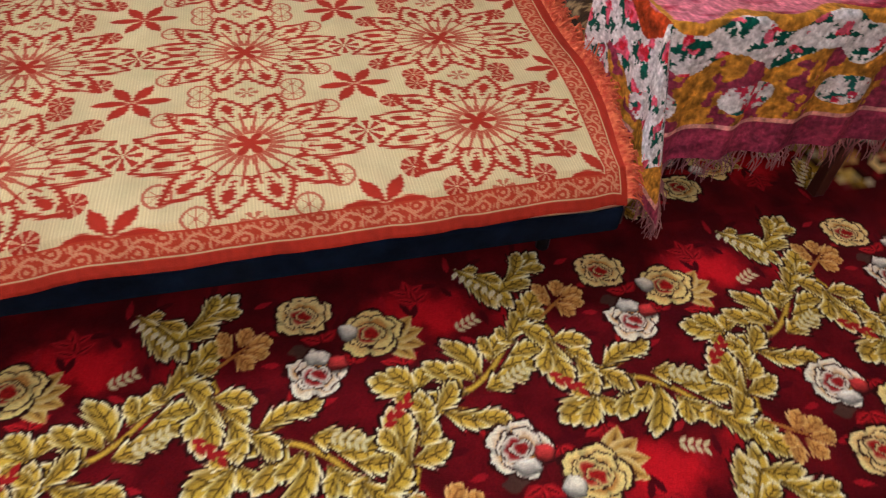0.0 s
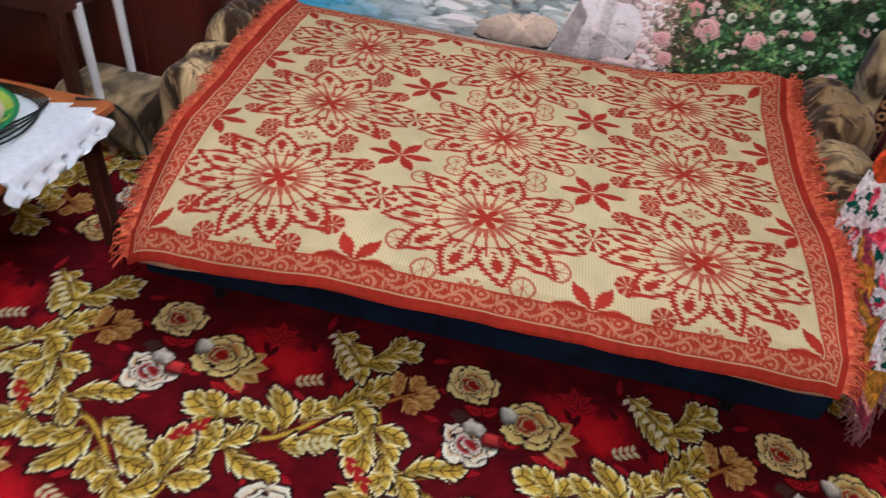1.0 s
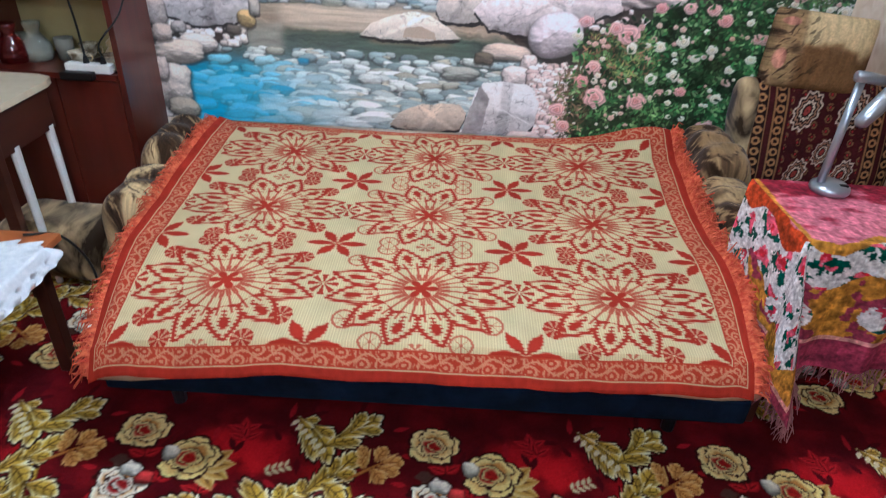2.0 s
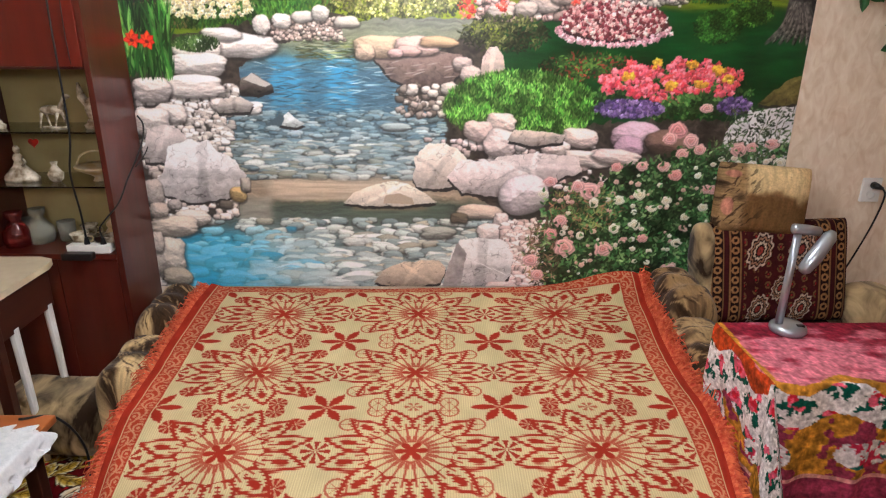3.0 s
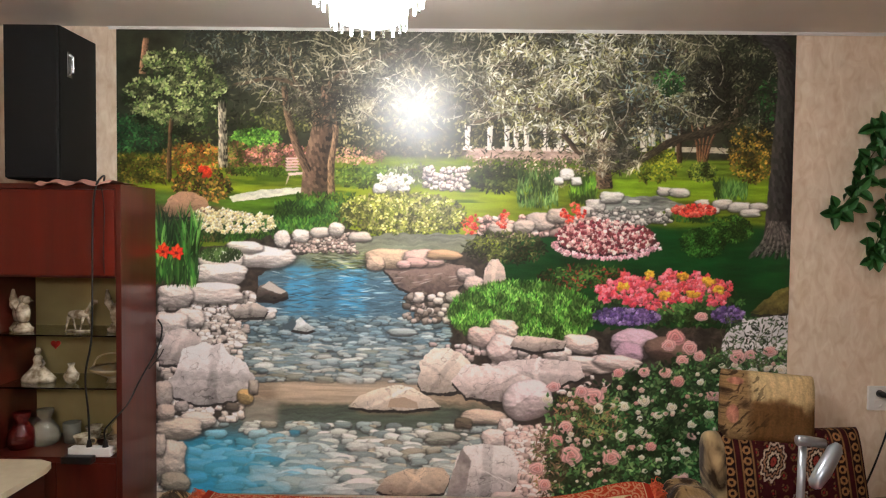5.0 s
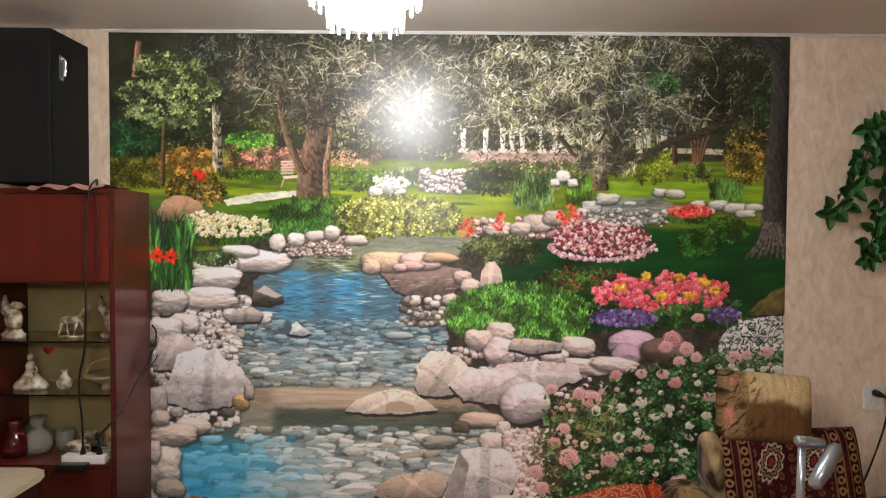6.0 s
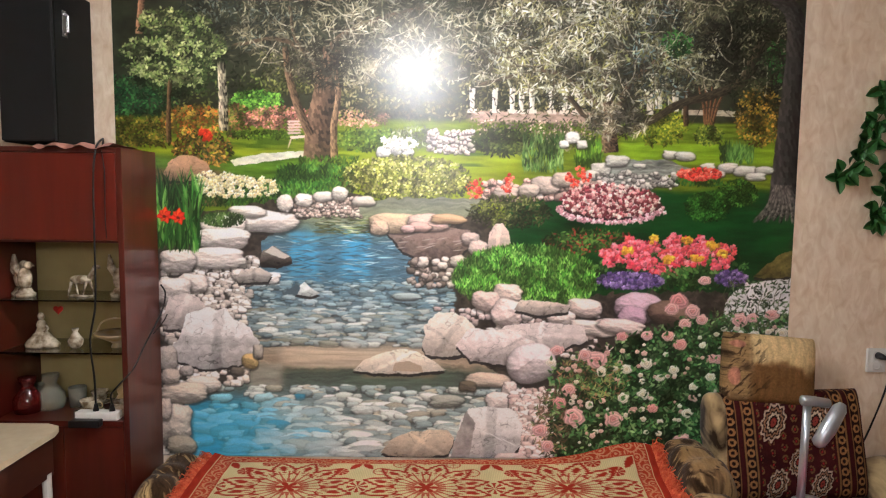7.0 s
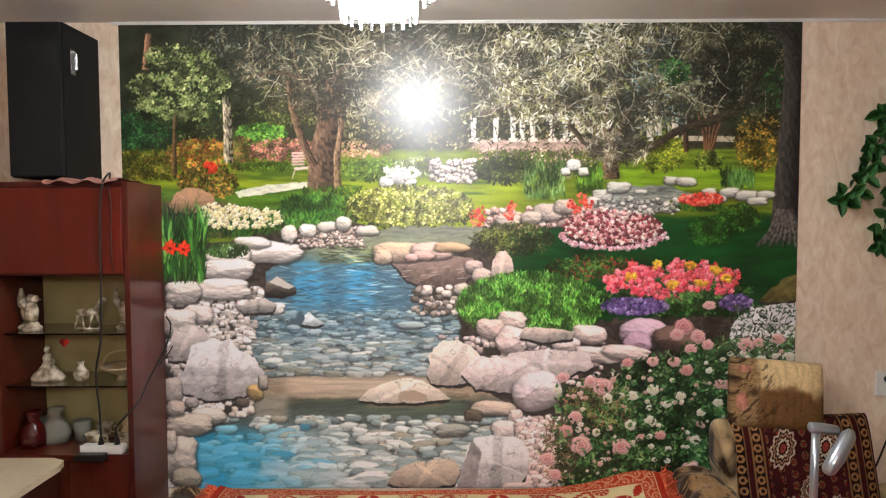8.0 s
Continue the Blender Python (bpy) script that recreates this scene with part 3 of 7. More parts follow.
    for k, cx in enumerate((838, 878, 908, 924, 943, 977, 1000, 1022)):
        cv.poly([(cx - 5, 208), (cx + 5, 208), (cx + 4, 248), (cx - 4, 248)], lambda x, y, c=cx: np.array((222, 214, 200)) * (0.86 + 0.22 * step(c + 4, c - 4, x) + 0.2 * (fbm(x / 2, y / 4, 3) - 0.5))[..., None], rough=1.0)
        cv.poly([(cx - 8, 245), (cx + 8, 245), (cx + 9, 252), (cx - 9, 252)], (214, 202, 190), rough=1.0)
    foliage(cv, in_rect(260, 825, 196, 1060, 262), 9, 0.9, [(70, 68, 40), (104, 98, 64), (46, 46, 26)], clump=30, deep=0.3, sd=15)
    foliage(cv, in_rect(800, 830, 264, 1060, 296), 5, 1.4, [(150, 122, 110), (98, 100, 52), (66, 82, 30), (178, 152, 140)], clump=12, sd=16)
    dots(cv, in_rect(130, 762, 284, 842, 322), 4.5, [(206, 184, 172), (180, 168, 152), (222, 208, 198)])
    foliage(cv, in_oval(800, 892, 302, 54, 22), 7, 1.5, [(44, 52, 22), (62, 68, 32), (30, 38, 18)], clump=16, sd=17)
    # right: far lawn, hedges, little trees
    cv.area(lambda x, y: step(1090, 1105, x) * step(262, 268, y) * step(300, 296, y), V((84, 106, 22), 30, 5, 3), x0=1085, y0=255, y1=305)
    cv.area(lambda x, y: step(1090, 1105, x) * step(298, 302, y) * step(340, 332, y), V((104, 136, 20), 40, 5, 6, 0.7, 0.6), x0=1085, y0=290, y1=345)
    foliage(cv, in_oval(900, 1168, 268, 48, 36), 6, 1.5, [(96, 106, 22), (132, 134, 34), (56, 76, 20)], clump=16, sd=18)
    for cx, h in ((1150, 44), (1194, 38), (1164, 34)):
        cv.poly([(cx - 6, 206), (cx + 6, 206), (cx + 6, 206 + h), (cx - 6, 206 + h)], V((202, 196, 180), 4, 12, 2, 0.7, 0.5), rough=1.0)
    cv.poly([(1206, 240), (1310, 242), (1310, 252), (1206, 250)], V((178, 170, 148), 8, 3, 2, 0.7, 0.5), rough=1.0)
    limb(cv, [(1214, 270), (1213, 236), (1216, 205)], 4, 2, (50, 36, 26))
    for k in range(5):
        limb(cv, [(1248 + k * 3, 268), (1244 + k * 6, 236), (1236 + k * 11, 206)], 2.0, 1.1, (84, 56, 36))
    foliage(cv, in_oval(480, 1254, 285, 25, 16), 5, 1.4, [(60, 76, 24), (98, 108, 34), (36, 52, 18)], clump=12, sd=19)
    foliage(cv, in_oval(1500, 1342, 250, 42, 52), 5, 1.5, [(134, 96, 26), (96, 84, 26), (54, 60, 20), (164, 124, 44), (70, 66, 24)], clump=16, deep=0.35, sd=20)
    # olive crowns over the top: dim depth first, silver leaves and twigs above
    foliage(cv, in_rect(2600, 330, 30, 1400, 200), 9, 1.5, [(56, 54, 40), (40, 40, 28), (74, 72, 54), (30, 30, 20)], clump=40, sd=21)
    foliage(cv, in_rect(1300, 330, 30, 560, 150), 8, 1.0, [(66, 74, 68), (48, 56, 52), (92, 98, 88), (104, 100, 78)], clump=30, sd=22)
    for path, w in (([(568, 210), (556, 160), (500, 130), (430, 140)], 4.5), ([(580, 190), (600, 130), (680, 90), (760, 70)], 4.5), ([(560, 170), (530, 130), (520, 80)], 3), ([(1075, 250), (1020, 200), (960, 176), (860, 200)], 5), ([(1090, 250), (1120, 190), (1180, 140), (1230, 60)], 5.5), ([(1080, 240), (1060, 170), (1000, 120)], 4)):
        limb(cv, path, w, 1.6, (62, 50, 38))
    foliage(cv, in_oval(2000, 600, 110, 180, 84), 11, 0.95, [(104, 98, 76), (78, 74, 56), (134, 128, 104), (52, 50, 36)], clump=34, deep=0.35, sd=23)
    foliage(cv, in_oval(2600, 820, 112, 210, 88), 13, 1.0, [(142, 136, 114), (112, 106, 82), (170, 164, 142), (80, 76, 56)], clump=32, deep=0.4, sd=24)
    foliage(cv, in_oval(4600, 1064, 132, 206, 112), 13, 1.1, [(142, 140, 112), (174, 174, 152), (96, 92, 66), (124, 122, 72), (70, 66, 44), (200, 200, 184)], clump=36, deep=0.30, sd=25)
    foliage(cv, in_oval(500, 1170, 150, 70, 90), 11, 1.1, [(128, 138, 116), (86, 108, 112), (104, 108, 62)], clump=30, deep=0.3, sd=26)
    foliage(cv, in_rect(2000, 1190, 32, 1400, 205), 10, 1.1, [(60, 60, 40), (84, 84, 60), (38, 40, 26), (112, 110, 86)], clump=34, deep=0.22, sd=27)
    foliage(cv, in_oval(160, 1195, 128, 26, 22), 7, 1.6, [(30, 72, 28), (44, 90, 34)], sd=28)
    foliage(cv, in_oval(160, 1375, 150, 24, 40), 7, 1.6, [(26, 66, 26), (38, 84, 32)], sd=29)
    twigs(cv, 90, 430, 36, 1360, 190, (168, 160, 138))
    twigs(cv, 60, 860, 60, 1280, 240, (52, 44, 32))
    # left small tree and palm trunk
    limb(cv, [(258, 125), (261, 92), (263, 66)], 6, 5, (120, 84, 62))
    for ox, oy, qx, qy in ((300, 104, 46, 26), (346, 112, 44, 30), (268, 158, 44, 28), (318, 150, 44, 26), (350, 184, 50, 20), (380, 150, 34, 30), (270, 190, 34, 16), (326, 208, 46, 14)):
        foliage(cv, in_oval(230, ox, oy + 8, qx, qy), 7, 1.7, [(40, 52, 26), (28, 40, 18), (20, 28, 14)], sd=30)
        foliage(cv, in_oval(260, ox, oy - 5, qx * 0.92, qy * 0.72), 6, 1.6, [(122, 132, 78), (96, 112, 58), (150, 156, 104), (72, 90, 44)], clump=13, deep=0.4, sd=31)
    limb(cv, [(310, 312), (309, 270), (311, 212)], 3.4, 2.4, (66, 48, 32))
    limb(cv, [(405, 290), (404, 235), (401, 180)], 8, 6, (108, 100, 84), 1.1)
    # the big trunk
    limb(cv, [(568, 342), (570, 280), (582, 210), (592, 150)], 23, 14, (68, 52, 40), 0.55)
    limb(cv, [(556, 296), (532, 240), (518, 190), (512, 150)], 7, 5, (76, 58, 44), 0.6)
    limb(cv, [(598, 336), (597, 280), (604, 225), (598, 180)], 6, 4, (96, 74, 54), 0.6)
    foliage(cv, in_oval(900, 600, 172, 90, 40), 11, 0.95, [(104, 98, 76), (78, 74, 56), (134, 128, 104)], clump=30, deep=0.3, sd=32)
    foliage(cv, in_rect(240, 536, 334, 640, 350), 6, 1.3, [(50, 84, 18), (74, 108, 26)], ang=-1.57, spread=0.6)
    # middle olive trunk and its long branch
    limb(cv, [(1082, 318), (1080, 290), (1084, 262), (1076, 235)], 14, 10, (74, 58, 44), 0.8)
    limb(cv, [(1095, 282), (1150, 262), (1200, 232), (1260, 214), (1310, 190), (1340, 130)], 5, 9, (44, 38, 28), 0.5)
    limb(cv, [(1078, 270), (1040, 256), (1010, 225)], 5, 3, (50, 40, 30))
    foliage(cv, in_oval(620, 1092, 262, 56, 28), 11, 0.95, [(130, 122, 100), (166, 160, 140), (84, 78, 56)], clump=24, deep=0.3, sd=33)
    foliage(cv, in_oval(300, 1010, 300, 40, 14), 8, 1.0, [(150, 140, 120), (104, 98, 66), (84, 92, 44)], sd=34)
    # dark trunk on the far side
    foliage(cv, in_rect(700, 1290, 60, 1410, 240), 8, 1.5, [(24, 30, 18), (36, 44, 26), (18, 22, 14)], sd=35)
    limb(cv, [(1386, 420), (1392, 330), (1398, 230), (1404, 130), (1396, 70), (1360, 40)], 23, 12, (38, 36, 34), 0.5)
    for k in range(8):
        limb(cv, [(1378 + k * 3, 370), (1364 + k * 7, 408), (1342 + k * 11, 432 - 3 * (k % 2))], 5, 2, (56, 52, 48), 0.9)
    # right far brook with stones
    cv.poly([(1010, 378), (1060, 345), (1110, 330), (1180, 328), (1230, 345), (1190, 352), (1170, 372), (1100, 384)], V((112, 116, 108), 16, 2.5, 6, 0.45, 1.1), rough=3)
    foliage(cv, in_rect(420, 928, 296, 1000, 356), 15, 1.1, [(70, 98, 44), (98, 124, 66), (44, 72, 30)], ang=-1.57, spread=0.25)
    foliage(cv, in_rect(240, 1022, 305, 1066, 348), 16, 1.2, [(92, 132, 34), (62, 100, 26)], ang=-1.57, spread=0.3)
    foliage(cv, in_rect(240, 1276, 308, 1334, 336), 15, 1.1, [(48, 80, 32), (72, 106, 46)], ang=-1.57, spread=0.35)
    for x, y, r in ((1015, 292, 13), (1000, 304, 9), (1032, 304, 10), (706, 314, 20), (684, 322, 13), (726, 322, 11)):
        cv.stone(x, y, r, r * 0.75, (216, 212, 206))
    florets(cv, in_oval(70, 712, 306, 34, 12), 4, [(232, 230, 220), (206, 204, 186)])
    for x, y, rx, ry in ((1066, 346, 18, 11), (1094, 332, 20, 10), (1188, 320, 15, 8), (1214, 322, 17, 8), (1050, 358, 14, 9), (1255, 340, 14, 7), (1290, 342, 18, 9), (1322, 346, 22, 9), (1354, 345, 16, 7), (1180, 370, 20, 7), (1150, 374, 14, 6), (1110, 352, 10, 4), (1135, 340, 12, 4), (1270, 352, 16, 7), (1340, 356, 18, 7)):
        cv.stone(x, y, rx, ry, (184, 180, 172))
    dots(cv, in_rect(120, 1060, 352, 1200, 380), 4, [(186, 180, 172), (150, 146, 138), (110, 106, 100)])
    foliage(cv, in_oval(220, 1240, 368, 42, 9), 7, 1.2, [(30, 64, 22), (46, 86, 30)], ang=-1.57, spread=0.4)
    florets(cv, in_oval(190, 1240, 353, 38, 10), 4, [(206, 54, 42), (222, 92, 76), (170, 34, 28)])
    # rosy stones with red flowers along the near bank
    dots(cv, in_rect(190, 862, 368, 1075, 402), 6, [(196, 152, 142), (168, 130, 122), (216, 184, 174), (140, 116, 106)])
    for x, y, rx, ry in ((968, 376, 26, 16), (1000, 366, 20, 13), (940, 386, 18, 12), (900, 390, 22, 10)):
        cv.stone(x, y, rx, ry, (176, 158, 148))
    for cx, cy, r in ((846, 392, 14), (852, 376, 11), (838, 382, 9), (905, 366, 8), (1030, 352, 9), (1010, 360, 8), (1042, 362, 9), (900, 382, 9), (1020, 372, 8)):
        florets(cv, in_oval(13, cx, cy, r * 0.9, r), 3.4, [(208, 50, 36), (226, 92, 74), (176, 34, 26)])
    # clipped balls and the round bed on the lawn
    foliage(cv, in_oval(1300, 1256, 410, 40, 26), 4, 1.3, [(30, 62, 18), (46, 82, 24), (18, 44, 14)], clump=22, sd=36)
    foliage(cv, in_oval(1000, 1308, 386, 36, 24), 4, 1.3, [(42, 74, 20), (60, 98, 28), (24, 52, 16)], clump=22, sd=37)
    cv.stone(1086, 412, 90, 27, (64, 30, 32), rough=0.06, halo=False)
    florets(cv, in_oval(760, 1084, 402, 86, 29), 3.8, [(214, 170, 162), (120, 44, 52), (226, 208, 194), (96, 32, 40), (196, 128, 126), (88, 34, 36)])
    florets(cv, [(1084 + 90 * math.cos(a) + rng.normal() * 3, 414 + 25 * math.sin(a) + rng.normal() * 1.5) for a in np.linspace(0.0, 3.14, 150)], 4, [(206, 150, 160), (222, 182, 188), (170, 112, 124)])
    # left bank: boulder and daisies
    cv.area(lambda x, y: step(352, 362, y) * step(420, 390, x), V((70, 60, 36), 12, 6, 4), 284, 345, 430, 420)
    rock(cv, [(300, 366), (306, 346), (326, 334), (352, 332), (374, 342), (382, 360), (376, 376), (310, 378)], (164, 122, 92), 4.0, 3, 1.1, 0.7)
    foliage(cv, in_rect(900, 352, 376, 512, 424), 9, 1.2, [(28, 54, 18), (44, 76, 26), (18, 38, 14)], ang=-1.57, spread=0.7, sd=38)
    florets(cv, np.concatenate([in_oval(250, 428, 386, 78, 19), in_oval(70, 390, 374, 40, 14)]), 4.2, [(226, 214, 178), (206, 192, 150), (186, 176, 124)], (206, 170, 90))
    foliage(cv, in_rect(900, 498, 352, 632, 402), 10, 1.3, [(44, 80, 26), (68, 106, 38), (28, 58, 20)], ang=-1.57, spread=0.7, sd=39)
    foliage(cv, in_oval(900, 725, 376, 114, 34), 6, 1.7, [(70, 78, 26), (48, 56, 18), (94, 98, 40)], sd=40)
    foliage(cv, in_oval(2300, 724, 364, 112, 36), 5, 1.7, [(132, 134, 54), (162, 160, 78), (98, 104, 36), (190, 184, 112), (74, 82, 28)], clump=13, deep=0.5, sd=41)
    # dark earth under the stony banks
    for bank in ([(288, 498), (360, 430), (520, 408), (640, 396), (668, 416), (520, 452), (480, 500), (440, 560), (425, 600), (520, 690), (520, 770), (330, 885), (285, 885)],
                 [(740, 610), (700, 540), (660, 450), (690, 425), (820, 420), (900, 440), (860, 560), (1000, 575), (1160, 560), (1300, 560), (1412, 560), (1412, 680), (1010, 700), (985, 885), (800, 885), (830, 760), (770, 690)]):
        cv.poly(bank, V((56, 48, 42), 9, 7, 17, 0.4, 0.9), rough=8)
    # ---- the brook ----
    brook = [(640, 408), (700, 402), (860, 400), (850, 425), (800, 450), (760, 480), (720, 520), (800, 560), (812, 600), (790, 650), (860, 690), (940, 740), (960, 790), (950, 885),
             (320, 885), (318, 800), (340, 760), (430, 740), (470, 690), (450, 640), (420, 600), (430, 560), (470, 520), (470, 480), (520, 450), (600, 430)]
    base = [(408, (104, 106, 92)), (440, (120, 126, 96)), (462, (76, 98, 98)), (490, (62, 92, 112)), (545, (66, 92, 108)), (580, (62, 82, 92)), (640, (92, 100, 100)), (668, (150, 132, 110)), (694, (144, 124, 102)), (712, (58, 66, 56)), (745, (72, 84, 80)), (800, (84, 98, 98)), (880, (92, 108, 108))]

    def water(x, y):
        ys = [b[0] for b in base]
        c = np.stack([np.interp(y, ys, [b[1][k] for b in base]) for k in range(3)], -1)
        k = (step(560, 400, x) * step(735, 790, y))[..., None]
        c = c * (1 - k) + np.array((36, 122, 164)) * k
        rip = fbm(x / 26, y / 2.4, 12) - 0.5
        return c * (1 + 0.55 * rip)[..., None]
    cv.poly(brook, water, rough=6)
    # sky seen in the ripples
    for x0, x1, s in ((520, 572, 0.9), (612, 662, 1.0), (572, 612, 0.3)):
        cv.area(lambda x, y: step(x0 - 10, x0 + 8, x + 14 * (fbm(x / 30, y / 2.5, 4) - 0.5)) * step(x1 + 10, x1 - 8, x + 14 * (fbm(x / 30, y / 2.5, 6) - 0.5)) * step(455, 472, y) * step(580, 520, y) * step(0.25, 0.6, fbm(x / 22, y / 2.6, 3)) * s, (66, 142, 190), x0 - 20, 450, x1 + 20, 585)
    foliage(cv, in_rect(260, 560, 436, 700, 466), 20, 0.8, [(138, 142, 96), (170, 172, 140), (84, 98, 66), (110, 124, 60)], ang=0, spread=0.12)
    foliage(cv, in_rect(330, 480, 468, 740, 562), 24, 0.7, [(62, 96, 118), (120, 156, 174), (78, 116, 138), (54, 78, 92), (150, 174, 184)], ang=0, spread=0.1, clump=26, deep=0.75)
    # pebbles under water, larger towards the near end
    for y0, y1, n, r, cols in ((552, 612, 420, 6.5, [(112, 138, 150), (142, 164, 170), (88, 116, 132), (178, 190, 190), (84, 100, 104)]),
                               (602, 664, 360, 9.0, [(122, 140, 144), (160, 170, 168), (98, 116, 120), (196, 198, 190), (124, 124, 108)])):
        for x, y in sorted(in_rect(n, 430, y0, 808, y1).tolist(), key=lambda p: p[1]):
            q = r * (0.5 + rng.random())
            cv.stone(x, y, q * 1.4, q * 0.5, pick(cols), ang=(rng.random() - 0.5) * 0.3, lit=0.2, dark=0.28)
    cv.area(lambda x, y: step(490, 530, x) * step(810, 740, x) * step(662, 674, y) * step(708, 696, y) * 0.92, V((182, 162, 138), 60, 4, 2, 0.7, 0.55), 470, 655, 820, 715)
    cv.area(lambda x, y: step(440, 460, x) * step(520, 500, x) * step(690, 705, y) * step(745, 735, y) * 0.7, V((158, 150, 134), 30, 5, 5, 0.7, 0.5), 430, 685, 530, 750)
    cv.area(lambda x, y: step(590, 660, x) * step(840, 790, x) * step(704, 718, y) * step(750, 730, y) * 0.62, V((70, 84, 70), 40, 4, 7), 580, 700, 850, 755)
    for x, y in sorted(in_rect(620, 340, 738, 955, 884).tolist(), key=lambda p: p[1]):
        if x < 560 and rng.random() < 0.55 * (560 - x) / 200:
            continue
        blue = x < 430 + 150 * rng.random() and y > 750
        q = (7 + (y - 735) * 0.075) * (0.5 + 0.95 * rng.random())
        cols = [(84, 160, 188), (130, 192, 210), (54, 128, 166), (160, 200, 208)] if blue else [(170, 180, 176), (202, 208, 200), (136, 152, 152), (170, 164, 144), (222, 224, 216), (118, 134, 136)]
        cv.stone(x, y, q * 1.55, q * 0.68, pick(cols), ang=(rng.random() - 0.5) * 0.4, lit=0.25, dark=0.15 if blue else 0.36)
    cv.area(lambda x, y: step(700, 380, x + 40 * fbm(x / 30, y / 12, 4)) * step(752, 800, y) * (0.45 + 0.5 * fbm(x / 40, y / 6, 9)), (64, 166, 212), 320, 740, 640, 885)
    cv.area(lambda x, y: step(430, 500, x) * step(640, 560, x) * step(728, 760, y) * 0.40 * step(0.3, 0.7, fbm(x / 60, y / 5, 14)), (168, 196, 202), 350, 725, 690, 885)
    cv.area(lambda x, y: step(470, 520, x) * step(800, 720, x) * step(552, 590, y) * step(668, 640, y) * 0.34 * step(0.25, 0.7, fbm(x / 50, y / 4, 24)), (150, 180, 196), 420, 548, 812, 670)
    cv.area(lambda x, y: step(480, 560, x) * step(900, 760, x) * step(742, 770, y) * 0.30 * step(0.25, 0.7, fbm(x / 70, y / 5, 25)), (176, 192, 192), 470, 735, 920, 885)
    # ---- stones of the left bank ----
    PALE = [(212, 199, 188), (180, 168, 158), (228, 217, 208), (152, 142, 134)]
    for x, y in sorted(in_rect(430, 300, 505, 470, 640).tolist(), key=lambda p: p[1]):
        if x < 470 - (y - 505) * 0.25:
            cv.stone(x, y, 4.5 + 5 * rng.random(), 3.2 + 3 * rng.random(), pick(PALE))
    for x, y in sorted(in_rect(260, 296, 640, 470, 880).tolist(), key=lambda p: p[1]):
        if x < 470 - abs(y - 690) * 0.75 and (x < 330 or y < 740):
            cv.stone(x, y, 5 + 8 * rng.random(), 4 + 5 * rng.random(), pick(PALE))
    dots(cv, in_rect(260, 530, 402, 645, 436), 3.6, [(176, 152, 140), (200, 182, 170), (140, 120, 110)])
    for x, y, rx, ry, g in ((470, 446, 60, 20, 0), (402, 450, 38, 16, 4), (446, 430, 30, 10, 6), (512, 414, 14, 16, -6), (545, 408, 15, 11, 5), (580, 402, 18, 9, -25), (608, 396, 14, 13, -10), (650, 409, 20, 9, -30), (404, 478, 44, 19, 4),
                            (395, 512, 50, 18, 2), (325, 518, 32, 20, -14), (489, 546, 15, 10, 6), (352, 556, 26, 16, -10), (316, 570, 34, 24, -12), (430, 540, 12, 10, -6)):
        cv.stone(x, y, rx, ry, np.array((218, 205, 196)) + g)
    rock(cv, [(468, 516), (474, 498), (492, 490), (524, 508), (526, 516), (500, 524), (470, 522)], (96, 86, 78), 2.0, 2, 1.2, 0.4)
    cv.poly([(476, 500), (490, 490), (522, 508), (512, 512)], (186, 174, 164), rough=1.5)
    rock(cv, [(428, 548), (436, 532), (470, 528), (492, 540), (484, 552), (432, 556)], (190, 178, 168), 3.0, 2, 1.1, 0.5)
    rock(cv, [(530, 574), (540, 556), (548, 552), (558, 562), (576, 572), (556, 578)], (206, 208, 204), 5.0, 1.5, 1.1, 0.7)
    cv.poly([(510, 572), (534, 556), (540, 562), (534, 576)], (60, 74, 82), rough=2)
    foliage(cv, in_oval(420, 404, 446, 38, 13), 7, 1.2, [(40, 64, 26), (66, 88, 42)], ang=-1.57, spread=1.0)
    rock(cv, [(298, 620), (306, 584), (340, 574), (372, 588), (380, 620), (340, 640), (300, 640)], (204, 190, 184), 7.0, 4)
    rock(cv, [(306, 676), (330, 648), (340, 612), (370, 600), (410, 600), (424, 620), (452, 632), (468, 660), (460, 684), (430, 702), (372, 708), (330, 700)], (222, 214, 212), 9.0, 5, 1.16, 0.66, 0.35)
    for x, y, rx, ry, c in ((452, 694, 14, 15, (176, 146, 92)), (466, 676, 9, 12, (150, 140, 130)), (430, 712, 12, 8, (80, 72, 64)), (368, 736, 34, 16, (200, 188, 176)), (336, 752, 42, 19, (190, 176, 160)), (318, 806, 30, 34, (196, 184, 170)), (306, 690, 18, 22, (160, 150, 142)),
                            (312, 722, 16, 14, (166, 152, 140)), (340, 712, 12, 10, (150, 142, 136)), (302, 780, 12, 20, (180, 168, 156)), (330, 846, 26, 18, (150, 138, 120))):
        cv.stone(x, y, rx, ry, c)
    # reeds and open red tulips
    foliage(cv, in_rect(360, 288, 410, 364, 506), 44, 1.7, [(30, 66, 22), (46, 92, 30), (20, 46, 18), (74, 116, 48)], ang=-1.57, spread=0.24)
    for cx, cy in ((302, 438), (326, 440)):
        cv.leaf(cx, cy + 8, 46, 1.3, 1.5, (46, 84, 30))
        for k in range(7):
            a = k * 0.9 + 0.3
            cv.leaf(cx, cy, 13 + 3 * (k % 2), 5.2, a, (206 + 24 * (k % 2), 36 + 16 * (k % 3), 22), (178, 24, 16))
        cv.leaf(cx - 4, cy + 1, 8, 2.6, 0.3, (90, 14, 12))
    # ---- middle and right bank stones ----
    rock(cv, [(690, 462), (720, 456), (790, 452), (838, 456), (842, 478), (826, 500), (790, 510), (752, 508), (720, 496)], (112, 92, 84), 5.0, 3, 1.15, 0.6, 0.6)
